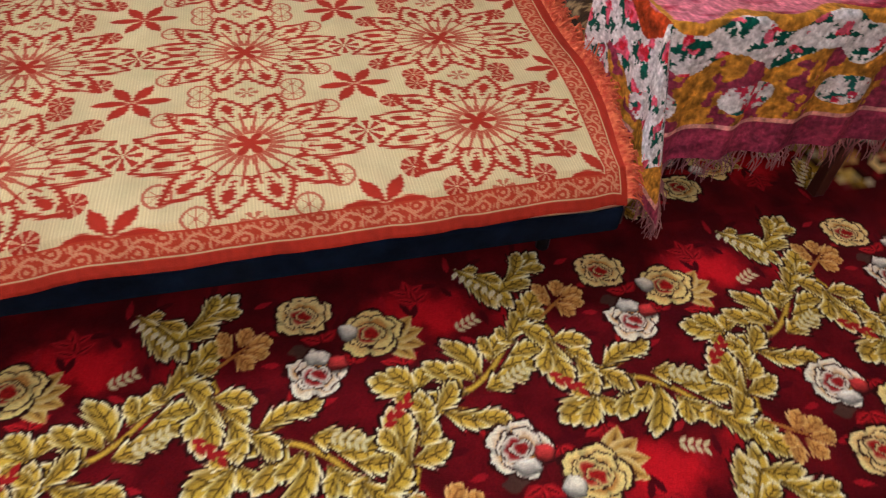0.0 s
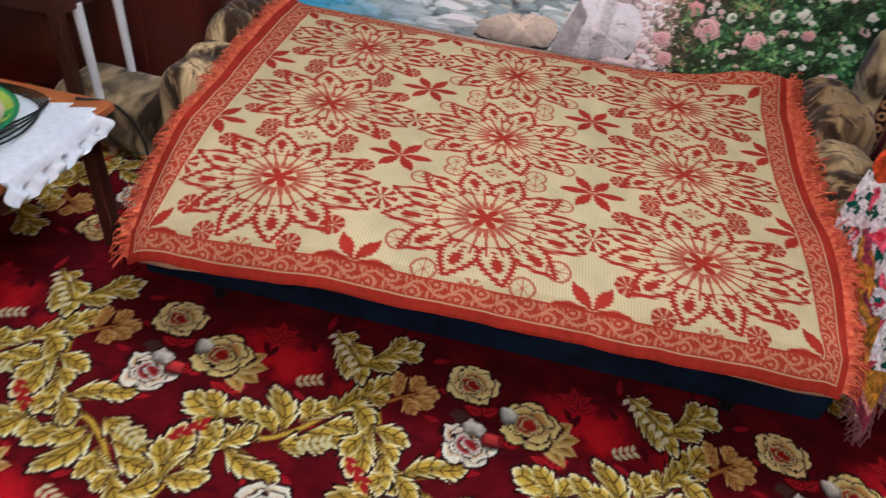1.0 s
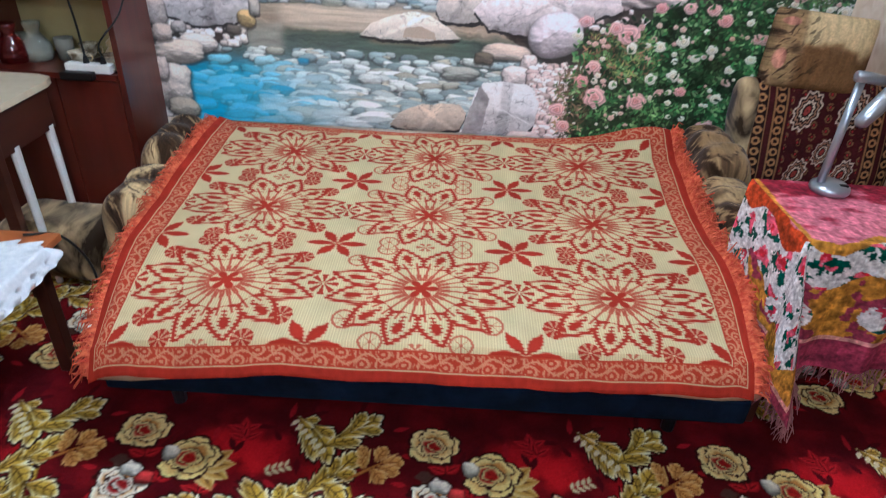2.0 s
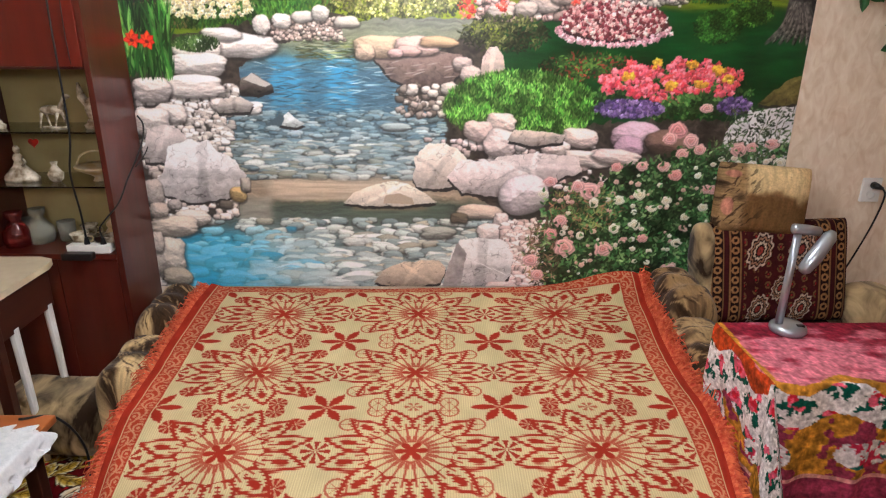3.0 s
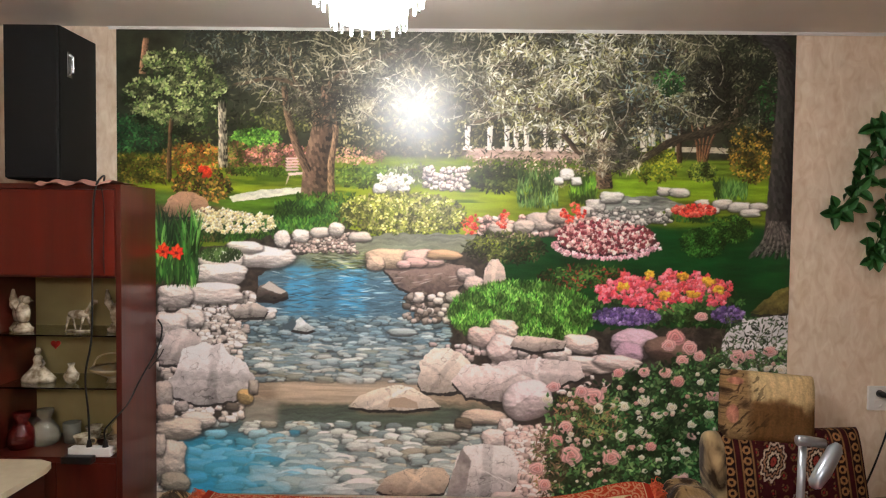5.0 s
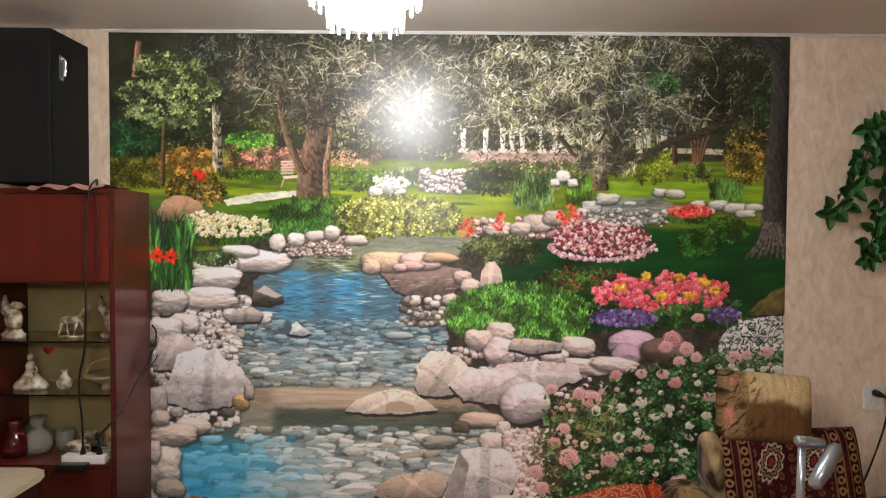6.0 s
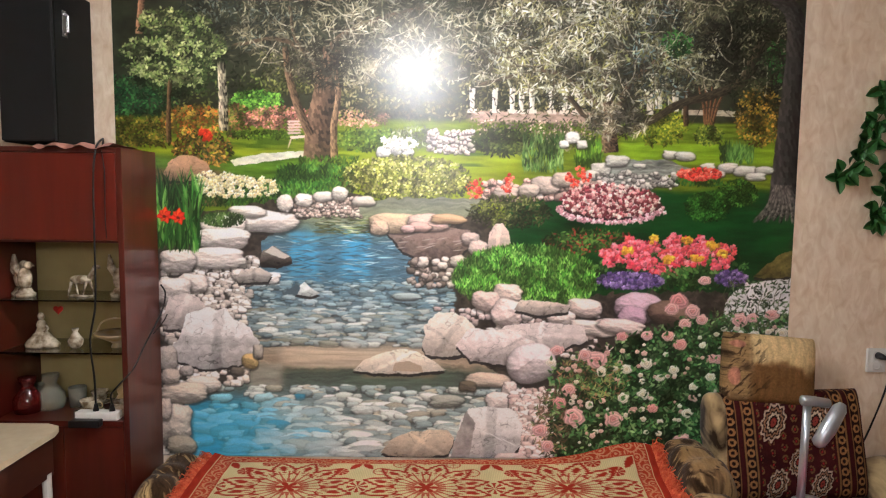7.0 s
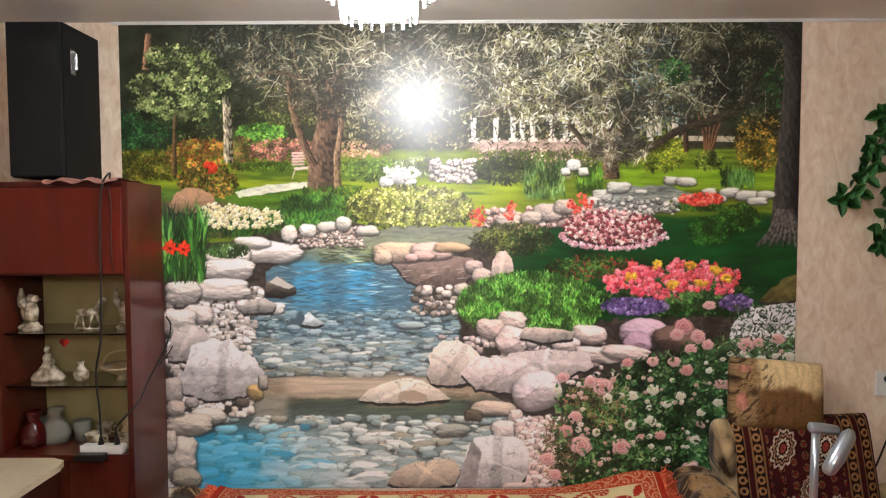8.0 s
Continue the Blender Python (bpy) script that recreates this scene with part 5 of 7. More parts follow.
gx, gy = np.meshgrid(np.linspace(-1.75, 1.75, 780), np.linspace(-2.12, -0.62, 335))
C = carpet_colour(gx, gy)
nz = 0.0012 * np.random.default_rng(9).random(gx.shape)
carpet = thing("carpet", (0, -1.4, 0), "deep red carpet with golden scrolled leaves and cream roses", "carpet")
sheet("carpet_field", np.stack([gx, gy, nz], -1), C, PILE, carpet)
for k, (x0, x1, y0, y1) in enumerate(((XL, XR, YB, -2.12), (XL, XR, -0.62, -0.02), (XL, -1.75, -2.12, -0.62), (1.75, XR, -2.12, -0.62))):
    gx, gy = np.meshgrid(np.linspace(x0, x1, max(3, int((x1 - x0) / 0.03))), np.linspace(y0, y1, max(3, int((y1 - y0) / 0.03))))
    sheet("carpet_margin", np.stack([gx, gy, 0 * gx], -1), carpet_colour(gx, gy), PILE, carpet)

# ---- sofa bed ----
sofa = thing("sofa_bed", (-0.1, -0.7, 0), "folded-out low sofa bed with brown plush armrests", "sofa")
bm = place(soft_block(bmesh.new(), (1.80, 1.38, 0.110), 0.045, 14), pose(-0.10, -0.715, 0.352))
for v in bm.verts:
    near = max(0.0, min(1.0, (-v.co.y - 0.95) / 0.45)) ** 1.3
    v.co.z -= 0.075 * near * max(0.0, min(1.1, (-v.co.x - 0.45) / 0.5)) + 0.016 * near * max(0.0, min(1.0, (v.co.x - 0.4) / 0.35)) + 0.012 * near
part("mattress", bm, TICKING, sofa, "beige mattress showing under the cover", True)
part("base", one_box(-0.965, 0.79, -1.375, -0.03, 0.185, 0.268, 0.012), NAVY, sofa, "navy cloth-covered base")
for x in (-0.85, 0.66):
    for y in (-1.22, -0.15):
        part("leg", tube(bmesh.new(), [(x, y, 0.0), (x, y, 0.19)], [0.02, 0.026], 10), DARKPLASTIC, sofa)


def plush_strokes(s, q, seed, dim):
    """Long-haired plush: tan ground, dark brown clouds, feathered light and dark strokes."""
    ws, wq = s + 0.09 * (fbm(s / 0.10, q / 0.10, seed) - 0.5), q + 0.09 * (fbm(s / 0.10, q / 0.10, seed + 5) - 0.5)
    cloud = step(0.42 + 0.08 * (1 - dim), 0.60, fbm(ws / 0.13, wq / 0.10, seed + 2))[..., None]
    tan = np.array((206, 178, 128.0)) * dim + np.array((120, 92, 58.0)) * (1 - dim)
    c = tan * (1 - cloud) + np.array((62, 44, 28.0)) * cloud
    feather = fbm((ws + wq) / 0.070, (ws - wq) / 0.013, seed + 7)
    pale, deep = (step(0.60, 0.70, feather))[..., None], (step(0.37, 0.29, feather))[..., None]
    c = c * (1 - pale * cloud * 0.75) + np.array((182, 152, 104.0)) * pale * cloud * 0.75
    c = c * (1 - deep * 0.65) + np.array((40, 27, 17.0)) * deep * 0.65
    return c * (0.80 + 0.40 * fbm(s / 0.03, q / 0.004, seed + 9))[..., None]


def armrest(name, cx, w, y0, y1, top, z0, seed, dim, pink=False):
    """A stuffed bolster along y: rounded section, closed and drawn in at both ends."""
    f, a = np.meshgrid(np.linspace(0, 1, 130), np.linspace(0, 2 * np.pi, 120))
    close = np.clip(1 - np.abs(2 * f - 1) ** 9, 0, 1) ** 0.42
    ca, sa = np.cos(a), np.sin(a)
    k = (np.abs(ca) ** 3.2 + np.abs(sa) ** 3.2) ** (-1 / 3.2)
    lump = 1 + 0.10 * (fbm(f * 5 + seed, sa * 2 + ca, seed, 2) - 0.5) + 0.02 * np.sin(f * 21 + seed) * sa
    x = cx + w / 2 * k * ca * close * lump
    z = (top + z0) / 2 + (top - z0) / 2 * k * sa * close * lump
    y = y0 + (y1 - y0) * f + 0.012 * (fbm(ca + seed, sa, seed) - 0.5)
    C = plush_strokes(y, a * 0.5 * (w + top - z0) / 3.14, seed, dim)
    if pink:
        k = (step(0.90, 0.95, f) * step(0.3, 0.7, sa))[..., None]
        C = C * (1 - k) + np.array((206, 140, 136.0)) * k
    return sheet(name, np.stack([x, y, z], -1), C, PLUSH, sofa, label="brown and beige plush armrest")


armrest("armrest", -1.185, 0.185, -0.42, -0.012, 0.495, 0.04, 3.0, 0.9)
armrest("armrest_cushion", -1.175, 0.21, -0.74, -0.38, 0.435, 0.03, 6.0, 1.0)
armrest("armrest", 1.005, 0.22, -0.42, -0.012, 0.585, 0.05, 8.0, 0.25, True)
armrest("armrest_cushion", 0.985, 0.23, -0.80, -0.36, 0.50, 0.05, 14.0, 0.55)

# ---- bedspread ----
COLX, ROWY, PX, PY = -0.119, -0.725, 0.555, 0.435     # middle medallion and the repeat
FX0, FX1, FY0, FY1 = -0.945, 0.707, -1.432, -0.085     # the cream field
BORD, HEM = 0.072, 0.030


def spread_colour(x, y):
    cream, red, rust = np.array((212, 194, 146.0)), np.array((152, 42, 26.0)), np.array((162, 56, 33.0))
    last = ROWY - PY
    qx, qy = (x - COLX) / PX, (np.where(y < last, last + (y - last) * 0.80, y) - ROWY) / PY
    kx, ky = np.round(qx), np.round(qy)
    px, py = (qx - kx) * 2, (qy - ky) * 2
    jag = 0.024 * (np.mod(np.floor(y / 0.007), 2) - 0.5)
    r, th = np.hypot(px, py) + 1e-6, np.arctan2(py, px)
    a = np.mod(th, np.pi / 6) - np.pi / 12
    lat = np.abs(r * np.sin(a)) + jag
    t = np.clip((r - 0.43) / 0.55, 0, 1)
    w = 0.205 * np.sin(np.pi * t ** 0.72) ** 0.9 * (1 - 0.35 * t)
    ink = step(0.040, 0.022, np.abs(lat - w + 0.014)) * (r > 0.44) * (r < 0.98)
    heart = step(1.15, 0.85, np.hypot((r - 0.70) / 0.095, lat / 0.055))
    stem = step(0.022, 0.012, lat) * (r > 0.5) * (r < 0.64)
    a2 = np.mod(th, np.pi / 12) - np.pi / 24
    ray = step(0.017, 0.008, np.abs(np.abs(r * np.sin(a2)) - 0.012 * (r < 0.3))) * (r > 0.17) * (r < 0.58) * 0.75
    core = step(0.02, -0.02, r - 0.17 * np.abs(np.cos(3 * th)) ** 0.6 - 0.015)
    ink = np.maximum.reduce([ink, heart, stem, ray, core])
    # six-leaved stars between the medallions
    sx, sy = (np.mod(qx, 1) - 0.5) * PX, (np.mod(qy, 1) - 0.5) * PY
    sr, st = np.hypot(sx, sy * 1.12), np.arctan2(sy * 1.12, sx)
    sa = np.mod(st + np.pi / 6, np.pi / 3) - np.pi / 6
    hw = 0.0155 * np.sin(np.pi * np.clip(sr / 0.096, 0, 1) ** 1.25) ** 1.2 + 0.0012
    ink = np.maximum(ink, step(0.003, -0.002, np.abs(sr * np.sin(sa)) - hw + jag * 0.12) * (sr < 0.096))
    # small rosettes
    outer = np.mod(kx + 1, 2) < 0.5
    for ox, oy in ((0.195, 0.125), (0.115, 0.195)):
        dx, dy = np.abs((qx - kx) * PX) - ox, np.abs((qy - ky) * PY) - oy
        d, ang = np.hypot(dx, dy), np.arctan2(dy, dx)
        full = (d < 0.031) * (0.35 + 0.65 * (np.cos(8 * ang) > -0.35)) * (d > 0.003)
        line = ((np.abs(d - 0.029) < 0.0035) | ((np.abs(np.sin(4 * ang)) * d < 0.0035) & (d < 0.029))) * 0.62
        ink = np.maximum(ink, np.where(outer, full, line))
    dx, dy = (np.mod(qx, 1) - 0.5) * PX, (qy - ky) * PY
    d, ang = np.hypot(dx, dy), np.arctan2(dy, dx)
    ink = np.maximum(ink, (d < 0.043) * (np.cos(8 * ang) > -0.2) * 0.95)
    dx, dy = (qx - kx) * PX, (np.mod(qy, 1) - 0.5) * PY
    d, ang = np.hypot(dx, dy * 1.3), np.arctan2(dy, dx)
    ink = np.maximum(ink, (d < 0.03) * (np.cos(6 * ang) > -0.1) * 0.6)
    ribs = 0.93 + 0.07 * np.sin(x * 2 * np.pi / 0.0075)
    col = cream * ribs[..., None] * (1 - ink[..., None]) + red * ink[..., None]
    # border: leafy scroll between two pale lines
    e = np.minimum.reduce([x - FX0, FX1 - x, y - FY0, FY1 - y])
    along = np.where((np.minimum(x - FX0, FX1 - x) < np.minimum(y - FY0, FY1 - y)), y, x)
    b = -e / BORD
    ph = 2 * np.pi * along / 0.105
    stem_ = np.abs(b - 0.48 - 0.24 * np.sin(ph)) < 0.055
    curl_r = np.hypot((np.mod(along / 0.0525 + 0.25, 1) - 0.5) * 0.0525, (b - 0.48 + 0.22 * np.sign(np.sin(ph))) * BORD)
    curl = (np.abs(curl_r - 0.0165) < 0.0034) | (curl_r < 0.006)
    barbs = (np.abs(np.mod(along / 0.0135 + 1.4 * np.abs(b - 0.48), 1) - 0.5) < 0.17) & (np.abs(b - 0.48) > 0.12) & (np.abs(b - 0.48) < 0.36) & (curl_r > 0.021)
    leafy = np.where(stem_ | curl, 1.0, np.where(barbs, 0.75, 0.0)) * step(0.06, 0.12, b) * step(0.90, 0.84, b)
    leafy = leafy * (0.7 + 0.3 * (np.mod(np.floor(x / 0.0038) + np.floor(y / 0.0038), 2)))
    bc = rust * (1 - 0.6 * leafy[..., None]) + cream * 0.6 * leafy[..., None]
    pale = ((b < 0.03) | ((b > 0.90) & (b < 0.95)))[..., None]
    bc = np.where(pale, cream * 0.9, bc)
    col = np.where((e < 0)[..., None], bc, col)
    hem = red * (0.92 + 0.12 * vnoise(x / 0.01, y / 0.03, 3))[..., None]
    col = np.where((b > 1.0)[..., None], hem, col)
    return col * (0.93 + 0.14 * fbm(x / 0.06, y / 0.09, 6))[..., None]


def spread_place(x, y):
    """Where a point of the flat cloth lies once thrown over the bed."""
    z = 0.432 + 0.034 * step(-0.75, 0.0, y) + 0.006 * (fbm(x / 0.3, y / 0.3, 2) - 0.5) * 2 + 0.004 * (fbm(x / 0.08, y / 0.08, 5) - 0.5)
    z = z + 0.085 * np.exp(-(((x - 0.74) / 0.2) ** 2 + ((y - 0.02) / 0.13) ** 2)) - 0.02 * np.exp(-(((x + 0.3) / 0.5) ** 2 + ((y - 0.02) / 0.1) ** 2))
    over = np.clip(-1.405 - y, 0, None)
    bend = np.clip(over / 0.12, 0, 1.2)
    ends = step(0.35, 0.85, np.abs(x + 0.12)) * step(-1.15, -1.42, y)
    z = z - 0.074 * bend ** 1.25 - 0.012 * (fbm(x / 0.16, 0 * y, 7) - 0.5) * bend * 2
    yy = y + 0.58 * over + 0.022 * ends
    lx = np.clip(-0.99 - x, 0, None)
    rx = np.clip(x - 0.74, 0, None)
    z = z - 0.30 * lx * step(-0.6, -1.2, y) - 0.10 * rx * step(-0.3, -0.9, y) + 0.25 * lx * step(-0.7, -0.3, y)
    near = np.clip((-y - 0.95) / 0.45, 0, 1) ** 1.3
    z = z - 0.070 * near * np.clip((-x - 0.45) / 0.5, 0, 1.1) - 0.012 * near * np.clip((x - 0.4) / 0.35, 0, 1)
    xx = x + 0.006 * (fbm(0 * x + 3, y / 0.1, 3) - 0.5) * step(0.6, 0.8, np.abs(x + 0.12))
    xx = xx + 0.040 * near * np.clip((-x - 0.7) / 0.365, 0, 1)
    xx = xx + step(0.25, 0.72, x) * (0.02 + 0.05 * step(-0.75, 0.0, y) - 0.042 * step(-0.95, -1.45, y)) - 0.02 * step(-0.6, -1.0, x) * step(-0.95, -0.5, y)
    xx = xx + 0.40 * near * np.clip(FX0 - x, 0, None) - 0.40 * near * np.clip(x - FX1, 0, None)
    return np.stack([xx, yy, z], -1)


def fringe(at, out, n, length, mat, parent, seed, label, wild=0.5, r0=0.0022):
    """A row of twisted threads along a hem. at(f): a place; out(f): the way they leave."""
    r = random.Random(seed)
    bm = bmesh.new()
    for i in range(n):
        f = (i + r.random() * 0.6) / n
        p, d = Vector(at(f)), Vector(out(f))
        side = Vector((r.uniform(-1, 1), r.uniform(-1, 1), r.uniform(-0.6, 0.6)))
        d = (d + side * wild).normalized()
        ln = length * r.uniform(0.6, 1.15)
        kink = Vector((r.uniform(-1, 1), r.uniform(-1, 1), r.uniform(-1, 1))) * ln * 0.22 * wild * 2
        tube(bm, [p, p + d * ln * 0.35 + Vector((0, 0, 0.005)), p + d * ln * 0.7 + kink, p + d * ln + kink * 0.3 + Vector((0, 0, -0.3 * ln))], [r0, r0, r0 * 0.9, r0 * 0.5], 4)
    return part("fringe", bm, mat, parent, label)


spread = thing("bedspread", (-0.1, -0.7, 0.43), "cream and rust-red woven bedspread with floral medallions", "bedspread")
EX0, EX1, EY0, EY1 = FX0 - BORD - HEM, FX1 + BORD + HEM, FY0 - BORD - 0.024, FY1 + BORD - 0.004
xs, ys = np.linspace(EX0, EX1, 590), np.linspace(EY1, EY0, 470)
gx, gy = np.meshgrid(xs, ys)
C = spread_colour(gx, gy)
P = spread_place(gx, gy)
for sl in (np.s_[0, :], np.s_[-1, :], np.s_[:, 0], np.s_[:, -1]):
    P[sl][..., 2] -= 0.006
sheet("cloth", P, C, WEAVE, spread)


def hem_at(x, y):
    p = spread_place(np.array([[x]]), np.array([[y]]))[0, 0]
    return (p[0], p[1], p[2] - 0.003)


fringe(lambda f: hem_at(EX0 + 0.003, EY0 + 0.02 + f * (EY1 - EY0 - 0.05)), lambda f: (-1, 0, -0.35 if f < 0.5 else 0.25), 520, 0.055, FRINGE, spread, 1, "rust-red thread fringe")
fringe(lambda f: hem_at(EX1 - 0.003, EY0 + 0.02 + 0.28 * f * (EY1 - EY0 - 0.03)), lambda f: (1, 0, 0.0), 300, 0.042, FRINGE, spread, 2, "rust-red thread fringe", 0.5, 0.0026)
fringe(lambda f: hem_at(EX1 - 0.003, EY0 + 0.02 + (0.28 + 0.72 * f) * (EY1 - EY0 - 0.03)), lambda f: (1, 0, 0.45 if f > 0.45 else 0.1), 850, 0.075, FRINGE, spread, 3, "rust-red thread fringe", 0.7, 0.0028)

# ---- glass-fronted cabinet ----
CX0, CX1, CYF = -2.42, -1.300, -0.30
cabinet = thing("display_cabinet", (-1.85, -0.15, 0), "polished mahogany display cabinet with open glass shelves", "cabinet")
part("side_panel", one_box(CX1 - 0.022, CX1, CYF, -0.004, 0.0, 1.80, 0.002), MAHOGANY, cabinet)
part("side_panel", one_box(CX0, CX0 + 0.022, CYF, -0.004, 0.0, 1.80, 0.002), MAHOGANY, cabinet)
part("divider", one_box(-1.845, -1.823, CYF + 0.004, -0.016, 0.725, 1.43), MAHOGANY, cabinet)
part("top_panel", one_box(CX0 + 0.0225, CX1 - 0.0225, CYF, -0.004, 1.78, 1.80), MAHOGANY, cabinet)
part("niche_top", one_box(CX0 + 0.0225, CX1 - 0.0225, CYF + 0.02, -0.016, 1.4305, 1.446), MAHOGANY, cabinet)
part("niche_floor", one_box(CX0 + 0.0225, CX1 - 0.0225, CYF - 0.008, -0.016, 0.70, 0.722), MAHOGANY, cabinet)
part("back_panel", one_box(CX0 + 0.0225, CX1 - 0.0225, -0.0155, -0.005, 0.10, 1.779), OLIVEBACK, cabinet, "olive-beige back board")
for x0, x1 in ((-1.835, -1.3235), (-2.395, -1.839)):
    part("door", one_box(x0, x1, CYF - 0.004, CYF + 0.016, 1.44, 1.778, 0.003), REDWOOD, cabinet, "glossy red lacquered flap door")
for x0, x1 in ((-1.56, -1.3235), (-1.80, -1.563), (-2.395, -1.803)):
    part("drawer_front", one_box(x0, x1, CYF - 0.004, CYF + 0.016, 0.10, 0.697, 0.003), MAHOGANY, cabinet)
part("plinth", one_box(CX0 + 0.0225, CX1 - 0.0225, CYF + 0.03, -0.03, 0.0, 0.095), MAHOGANY, cabinet)
for z in (0.988, 1.200):
    part("shelf", one_box(-1.8225, CX1 - 0.0225, CYF + 0.03, -0.02, z - 0.006, z), GLASS, cabinet, "clear glass shelf")

# cloth on top of the cabinet
xs, ys = np.linspace(-1.62, -1.33, 60), np.linspace(-0.02, -0.33, 60)
gx, gy = np.meshgrid(xs, ys)
gz = 1.806 + 0.010 * fbm(gx / 0.03, gy / 0.05, 4) - np.clip(-0.302 - gy, 0, None) * 0.5 + 0.006 * np.sin(gx * 60) * step(-0.22, -0.32, gy)
top_cloth = sheet("cloth_runner", np.stack([gx, gy, gz], -1), np.full((*gx.shape, 3), (176, 128, 112)), ROSECLOTH)
tagged(top_cloth, "crumpled dusty-rose cloth lying on the cabinet", "cloth")

# ---- loudspeaker ----
speaker = thing("loudspeaker", (-1.655, -0.15, 1.806), "tall black loudspeaker box on the cabinet", "loudspeaker")
part("body", one_box(-1.765, -1.552, -0.272, -0.012, 1.818, 2.422, 0.004), BLACKBOX, speaker)
part("grille", one_box(-1.762, -1.555, -0.290, -0.2725, 1.822, 2.418, 0.005), GRILLE, speaker, "black cloth grille")
bm = bmesh.new()
box(bm, -1.5515, -1.548, -0.225, -0.195, 2.23, 2.33, 0.001)
tube(bm, [(-1.548, -0.21, 2.24), (-1.535, -0.21, 2.25), (-1.535, -0.21, 2.31), (-1.548, -0.21, 2.32)], 0.006, 8)
part("handle", bm, CHROME, speaker, "chrome carrying handle")


# ---- ornaments on the shelves ----
def ornament(name, at, build, mat, label, category, s=1.2):
    bm = bmesh.new()
    build(bm)
    place(bm, Matrix.Translation(at) @ Matrix.Diagonal((s, s, s, 1)))
    return tagged(mesh_ob(name, bm, mat, True), label, category)


def ball(bm, x, y, z, r, sx=1.0, sy=1.0, sz=1.0):
    bmesh.ops.create_uvsphere(bm, u_segments=14, v_segments=10, radius=1.0, matrix=Matrix.Translation((x, y, z)) @ Matrix.Diagonal((r * sx, r * sy, r * sz, 1)))


def standing_bird(bm):
    lathe(bm, [(0.030, 0), (0.032, 0.012), (0.024, 0.018), (0.018, 0.03)], n=18)
    ball(bm, 0, 0, 0.062, 0.026, 0.9, 0.8, 1.5)
    ball(bm, 0.012, 0, 0.108, 0.014)
    tube(bm, [(0.02, 0, 0.11), (0.036, 0, 0.104)], [0.005, 0.001], 6)
    tube(bm, [(-0.01, 0, 0.07), (-0.03, 0, 0.10), (-0.034, 0, 0.145)], [0.012, 0.014, 0.004], 8)


def deer(bm):
    ball(bm, 0, 0, 0.058, 0.02, 1.9, 0.7, 0.8)
    tube(bm, [(0.03, 0, 0.062), (0.042, 0, 0.088), (0.048, 0, 0.098)], [0.011, 0.007, 0.008], 8)
    ball(bm, 0.054, 0, 0.101, 0.009, 1.5, 0.8, 0.9)
    for x, d in ((0.028, 0.012), (0.020, -0.012), (-0.030, -0.012), (-0.024, 0.010)):
        tube(bm, [(x, d * 0.5, 0.05), (x + d * 0.5, d * 0.6, 0.025), (x + d, d * 0.6, 0.002)], [0.006, 0.0035, 0.003], 6)
    lathe(bm, [(0.04, 0), (0.04, 0.004), (0.036, 0.005)], n=18, squash=0.5)


def seated_lady(bm):
    lathe(bm, [(0.075, 0), (0.078, 0.014), (0.06, 0.034), (0.045, 0.05), (0.028, 0.066), (0.020, 0.085), (0.024, 0.100), (0.016, 0.116), (0.008, 0.122)], n=24, squash=0.6)
    ball(bm, 0.0, 0, 0.137, 0.016, 0.9, 0.9, 1.15)
    tube(bm, [(0.018, 0, 0.1), (0.04, -0.02, 0.085), (0.03, -0.03, 0.07)], 0.006, 8)


def small_vase(bm):
    lathe(bm, [(0.012, 0), (0.022, 0.010), (0.025, 0.028), (0.014, 0.046), (0.008, 0.056), (0.012, 0.068), (0.009, 0.066)], n=20)


def dish(bm):
    lathe(bm, [(0.02, 0.0), (0.014, 0.012), (0.02, 0.018), (0.07, 0.045), (0.072, 0.052), (0.06, 0.046), (0.01, 0.026)], n=28)
    tube(bm, smooth_path([(-0.07, 0, 0.05), (-0.05, 0, 0.085), (0, 0, 0.10), (0.05, 0, 0.085), (0.07, 0, 0.05)], 5), 0.003, 6)


def heart(bm):
    pts = []
    for k in range(28):
        a = 2 * math.pi * k / 28
        pts.append((0.0011 * 16 * math.sin(a) ** 3, 0.0011 * (13 * math.cos(a) - 5 * math.cos(2 * a) - 2 * math.cos(3 * a) - math.cos(4 * a))))
    fr = [bm.verts.new((x, -0.004, z)) for x, z in pts]
    bk = [bm.verts.new((x, 0.0, z)) for x, z in pts]
    bm.faces.new(fr)
    bm.faces.new(bk[::-1])
    for k in range(28):
        bm.faces.new((fr[k], fr[(k + 1) % 28], bk[(k + 1) % 28], bk[k]))


def jar(bm):
    lathe(bm, [(0.02, 0), (0.032, 0.012), (0.034, 0.035), (0.02, 0.055), (0.024, 0.062), (0.024, 0.072), (0.012, 0.084), (0.006, 0.094), (0.008, 0.10), (0.003, 0.104)], n=24)


def decanter(bm):
    lathe(bm, [(0.04, 0), (0.046, 0.02), (0.044, 0.05), (0.026, 0.075), (0.018, 0.09), (0.026, 0.105), (0.028, 0.12), (0.024, 0.12)], n=24)


def tumbler(bm):
    lathe(bm, [(0.026, 0), (0.030, 0.07), (0.0285, 0.07), (0.025, 0.006)], n=20)


